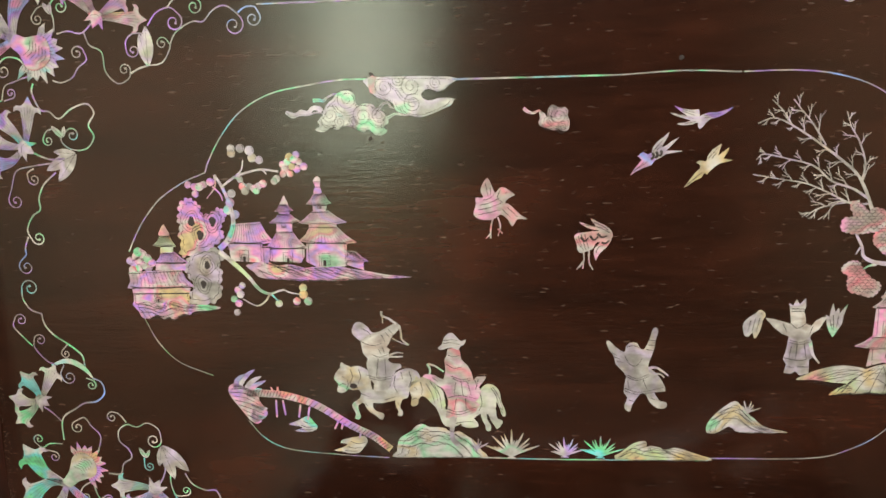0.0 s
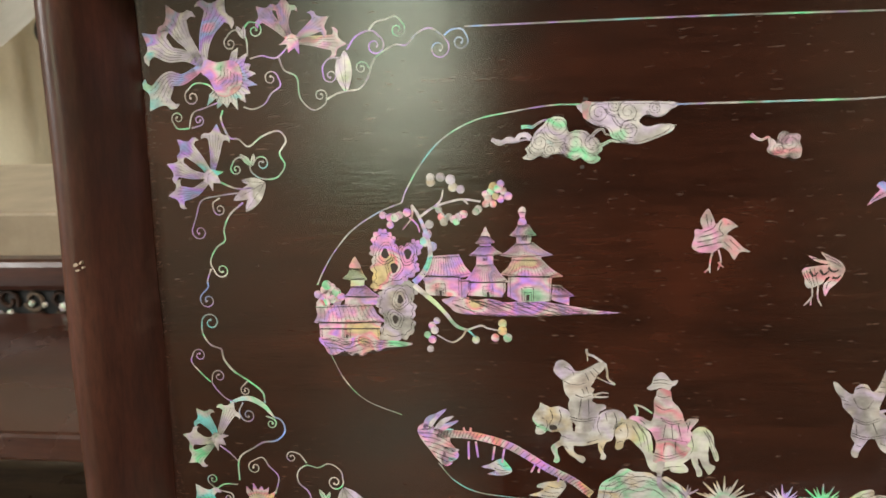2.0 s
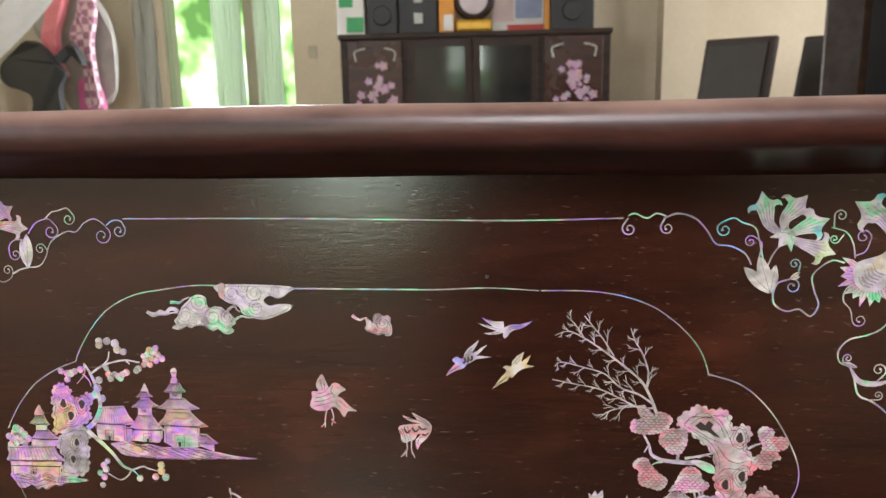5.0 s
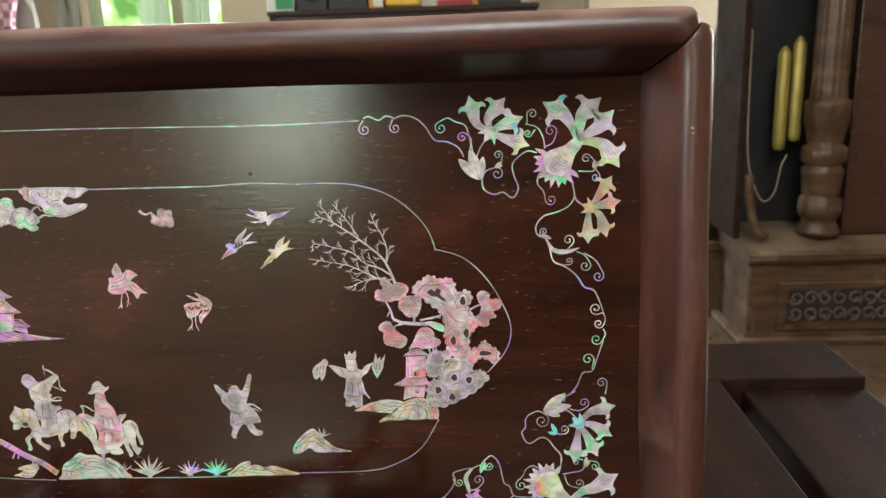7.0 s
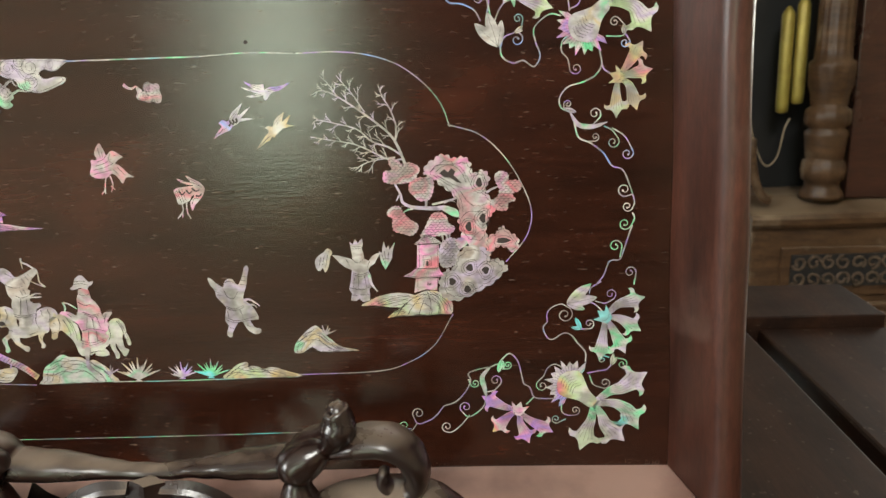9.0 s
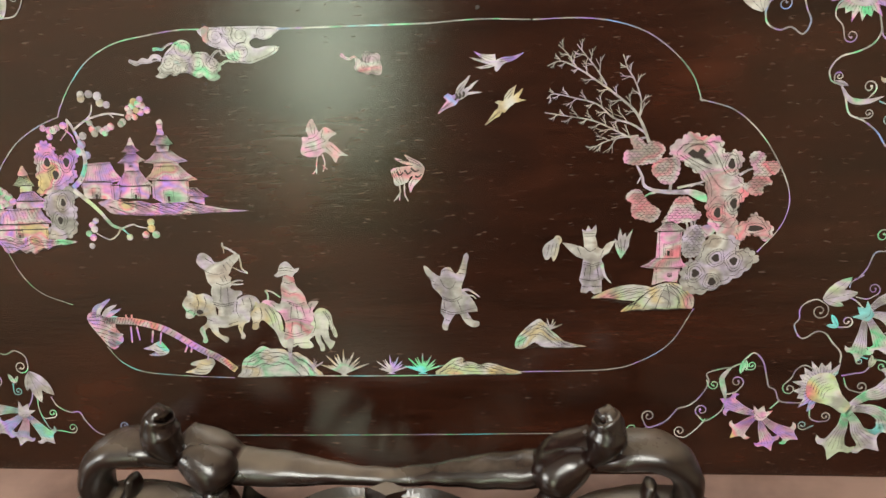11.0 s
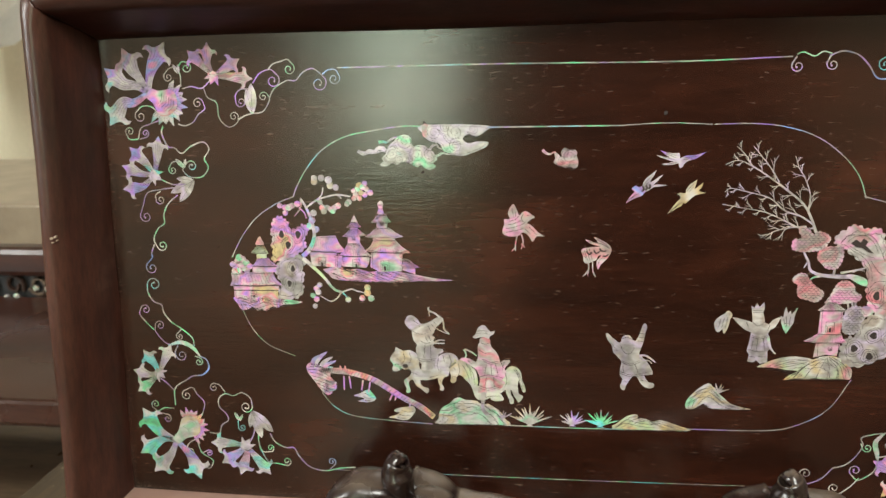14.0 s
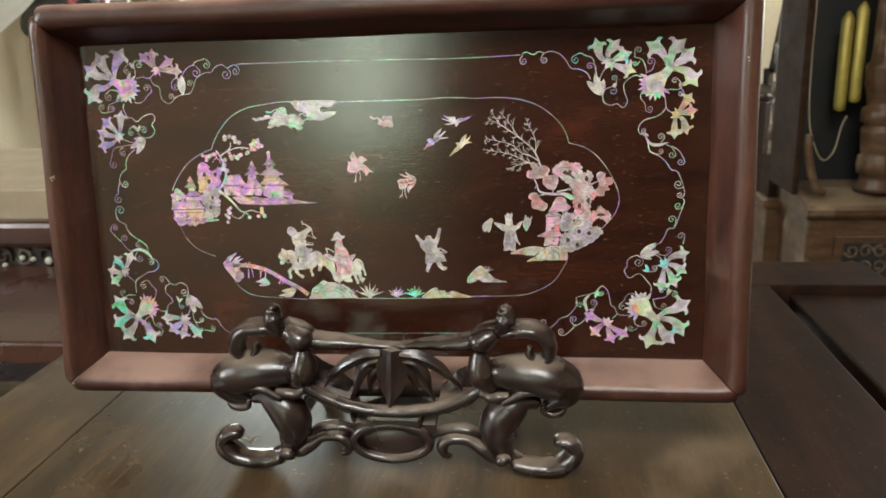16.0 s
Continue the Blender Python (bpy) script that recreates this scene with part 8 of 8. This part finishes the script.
# things on the sideboard
def colour(name, c, rough=0.5):
    return plain(name, c, None, 12, rough)


def xs(a, b, y=4.52):
    s = (sx1 - sx0) / (1085 - 597)
    return sx0 + (a - 597) * s, sx0 + (b - 597) * s



def parcel(name, a, b, h, mat, label, cat, y0=4.48, y1=4.66, bands=()):
    x0, x1 = xs(a, b)
    t = thing(name, pose((x0 + x1) / 2, 0, stz), label, cat)
    w = (x1 - x0) / 2
    part("body", bx(-w, w, y0, y1, 0, h, bevel=0.006), mat, t)
    for z0, z1, m, u0, u1 in bands:
        part("panel", bx(-w + 2 * w * u0, -w + 2 * w * u1, y0 - 0.003, y0 - 0.0005, h * z0, h * z1), m, t)
    return t


C_GREEN, C_ORANGE, C_REDC, C_BLUEC, C_GOLD = colour("green_print", (0.05, 0.36, 0.12)), colour("orange_print", (0.75, 0.32, 0.04)), colour("red_print", (0.55, 0.05, 0.04)), colour("blue_print", (0.30, 0.36, 0.55)), plain("gilt", (0.62, 0.36, 0.05), None, 20, 0.35, 0.6)
parcel("tissue_pack", 592, 642, 0.30, M_WHITE, "white and green tissue pack on the sideboard", "tissue pack", bands=[(0.05, 0.35, C_GREEN, 0.35, 0.98), (0.55, 0.8, C_GREEN, 0.1, 0.6)])


def speaker(a, b, h):
    t = parcel("loudspeaker", a, b, h, M_BLACK, "black box loudspeaker on the sideboard", "loudspeaker", bands=[])
    for z, r in ((0.11, 0.055), (0.25, 0.03)):
        part("cone", lathe(bmesh.new(), [(r, 0), (r * 1.08, 0.006), (r * 0.9, 0.008), (r * 0.4, 0.002), (0.004, 0.006)], pose(0, 4.479, z, 90)), M_BLACK, t, "", True)
    return tagged(t, group="loudspeakers on the sideboard")


speaker(648, 703, 0.36)
speaker(978, 1054, 0.36)
parcel("amplifier", 706, 776, 0.30, M_BLACK, "dark amplifier stack with lit displays", "amplifier", bands=[(0.2, 0.4, M_PEARL_GREEN, 0.4, 0.62), (0.6, 0.85, M_PEARL_GREEN, 0.4, 0.62)])
parcel("biscuit_box", 779, 806, 0.26, C_ORANGE, "orange and cream biscuit box", "box", bands=[(0.05, 0.4, M_WHITE, 0.3, 0.95)])
x0, x1 = xs(803, 880)
mc = thing("mantel_clock", pose((x0 + x1) / 2, 4.52, stz), "round mantel clock on a gilt base", "clock")
part("base", bx(-0.11, 0.11, -0.05, 0.05, 0, 0.075, bevel=0.02), C_GOLD, mc)
part("case", lathe(bmesh.new(), [(0.10, -0.04), (0.12, -0.03), (0.125, 0.0), (0.12, 0.03), (0.10, 0.035)], pose(0, 0, 0.19, 90), 32), M_DARK, mc, "", True)
part("dial", lathe(bmesh.new(), [(0.085, 0.0), (0.085, 0.004)], pose(0, -0.036, 0.19, 90), 32), colour("pale_dial", (0.62, 0.52, 0.55)), mc, "pale round dial")
parcel("framed_picture", 872, 968, 0.32, M_WHITE, "white framed picture with blue and red areas", "picture", 4.60, 4.63, [(0.25, 0.95, C_BLUEC, 0.45, 0.95), (0.0, 0.14, C_REDC, 0.3, 1.0), (0.2, 0.95, colour("pale_pink_print", (0.62, 0.48, 0.46)), 0.03, 0.42)])
parcel("orange_bottle", 967, 977, 0.34, C_ORANGE, "tall orange bottle on the sideboard", "bottle", 4.50, 4.56)
part("switch_plate", bx(-0.03, 0.03, -0.008, 0, -0.04, 0.04, bevel=0.003), M_FRAME, thing("light_switch", pose([(-1.354, 4.840, 0.586)][0][0], Y1 - 0.001, [(-1.354, 4.840, 0.586)][0][2]), "small grey wall switch", "switch"))

# pilaster on the rear wall
pl = [(0.888, 4.700, 0.835), (1.022, 4.700, 0.831)]
solid("pilaster", bx(pl[0][0], pl[1][0] + 0.12, 4.62, Y1 - 0.001, FLOOR, CEIL), M_WALL, "cream painted wall pier", "wall", "structure")


# dining chairs
def chair(m, label, w=0.20):
    t = thing("dining_chair", m, label, "chair", "dining chairs by the wall")
    pad = colour("dark_leather", (0.035, 0.030, 0.022), 0.6)
    part("seat", bx(-0.21, 0.21, -0.21, 0.21, 0.42, 0.46, bevel=0.015), M_DARK, t)
    bm = bx(-w, w, 0.185, 0.215, 0.52, 1.0, bevel=0.012)
    bmesh.ops.transform(bm, matrix=Matrix.Translation((0, 0.19, 0.46)) @ Matrix.Rotation(radians(-10), 4, "X") @ Matrix.Translation((0, -0.19, -0.46)), verts=bm.verts[:])
    part("backrest", bm, M_DARK, t)
    bm = bx(-w + 0.035, w - 0.035, 0.178, 0.186, 0.56, 0.965, bevel=0.003)
    bmesh.ops.transform(bm, matrix=Matrix.Translation((0, 0.19, 0.46)) @ Matrix.Rotation(radians(-10), 4, "X") @ Matrix.Translation((0, -0.19, -0.46)), verts=bm.verts[:])
    part("back_pad", bm, pad, t, "dark leather pad")
    for x in (-0.18, 0.18):
        part("back_post", bx(x - 0.018, x + 0.018, 0.18, 0.215, 0.46, 0.54), M_DARK, t)
        for y in (-0.18, 0.19):
            part("leg", bx(x - 0.02, x + 0.02, y - 0.02, y + 0.02, 0, 0.42, bevel=0.004), M_DARK, t)
    return t


cp = [(1.025, 3.600, 0.569), (1.310, 3.600, 0.562)]
chair(pose(cp[0][0] - 0.17, 3.42, FLOOR, 0, 0, -52), "dark dining chair with a padded leather back", 0.20)
chair(pose(cp[0][0] + 0.03, 4.05, FLOOR, 0, 0, -56), "dark dining chair standing behind another one", 0.17)
chair(pose(cp[0][0] + 0.22, 3.36, FLOOR, 0, 0, -60), "dark dining chair half hidden behind the clock", 0.19)


# clothes on a wall rail
def drape(name, pts, y, mat, label, cat):
    bm = bmesh.new()
    c = spline(pts, 4, True)
    fr = [bm.verts.new((p.x, y + 0.02 * math.sin(p.x * 40), p.z)) for p in c]
    bk = [bm.verts.new((p.x, y + 0.05, p.z)) for p in c]
    f = bm.faces.new(fr)
    bm.faces.new(bk[::-1])
    for k in range(len(fr)):
        bm.faces.new((fr[k], bk[k], bk[(k + 1) % len(fr)], fr[(k + 1) % len(fr)]))
    bmesh.ops.recalc_face_normals(bm, faces=bm.faces[:])
    return solid(name, bm, mat, label, cat, smooth=False)


M_CHECK, cn, cl, cb = nodes_of("pink_check_cloth")
chk = cn.new("ShaderNodeTexChecker")
chk.inputs["Scale"].default_value = 22
chk.inputs["Color1"].default_value, chk.inputs["Color2"].default_value = (0.62, 0.42, 0.45, 1), (0.30, 0.14, 0.20, 1)
cl.new(cn.new("ShaderNodeTexCoord").outputs["Object"], chk.inputs["Vector"])
cl.new(chk.outputs[0], cb.inputs["Base Color"])
cb.inputs["Roughness"].default_value = 0.9
drape("scarf", [(-2.885, 4.400, 1.121), (-2.738, 4.400, 1.116), (-2.817, 4.400, 0.851), (-2.873, 4.400, 0.717), (-2.877, 4.400, 0.544), (-2.847, 4.400, 0.456), (-2.906, 4.400, 0.468), (-2.942, 4.400, 0.598), (-2.983, 4.400, 0.685), (-2.945, 4.400, 0.855)], 4.40, colour("pink_cloth", (0.72, 0.22, 0.25), 0.9), "pink cloth scarf hanging on the wall", "scarf")
drape("checked_shirt", [(-2.672, 4.450, 1.054), (-2.641, 4.450, 0.851), (-2.685, 4.450, 0.646), (-2.677, 4.450, 0.400), (-2.672, 4.450, 0.257), (-2.770, 4.450, 0.277), (-2.757, 4.450, 0.437), (-2.773, 4.450, 0.613), (-2.821, 4.450, 0.711), (-2.754, 4.450, 0.854)], 4.45, M_CHECK, "pink checked shirt hanging on the wall", "shirt")
drape("pink_garment", [(-2.818, 4.500, 0.438), (-2.706, 4.500, 0.400), (-2.670, 4.500, 0.219), (-2.716, 4.500, 0.000), (-2.834, 4.500, 0.001), (-2.833, 4.500, 0.258)], 4.50, colour("magenta_cloth", (0.70, 0.16, 0.36), 0.9), "magenta garment hanging on the wall", "garment")
drape("black_bag", [(-3.219, 4.300, 0.481), (-3.125, 4.300, 0.599), (-3.002, 4.300, 0.674), (-2.915, 4.300, 0.628), (-2.852, 4.300, 0.541), (-2.798, 4.300, 0.472), (-2.838, 4.300, 0.369), (-2.851, 4.300, 0.125), (-3.042, 4.300, 0.127), (-3.013, 4.300, 0.331), (-3.156, 4.300, 0.393)], 4.30, M_BLACK, "black cloth bag hanging on the wall", "bag")
drape("sun_hat", [(-2.870, 4.350, 0.560), (-2.783, 4.350, 0.650), (-2.724, 4.350, 0.615), (-2.687, 4.350, 0.522), (-2.715, 4.350, 0.539), (-2.784, 4.350, 0.582), (-2.836, 4.350, 0.535)], 4.35, M_BLACK, "black cloth hat hanging on the wall", "hat")
drape("grey_shirt", [(-3.092, 4.550, 1.080), (-2.843, 4.550, 1.072), (-2.655, 4.550, 0.894), (-2.589, 4.550, 0.648), (-2.650, 4.550, 0.290), (-2.950, 4.550, 0.259), (-2.981, 4.550, 0.622), (-3.122, 4.550, 0.732)], 4.55, colour("grey_cloth", (0.36, 0.33, 0.30), 0.9), "grey shirt hanging on the wall", "shirt")
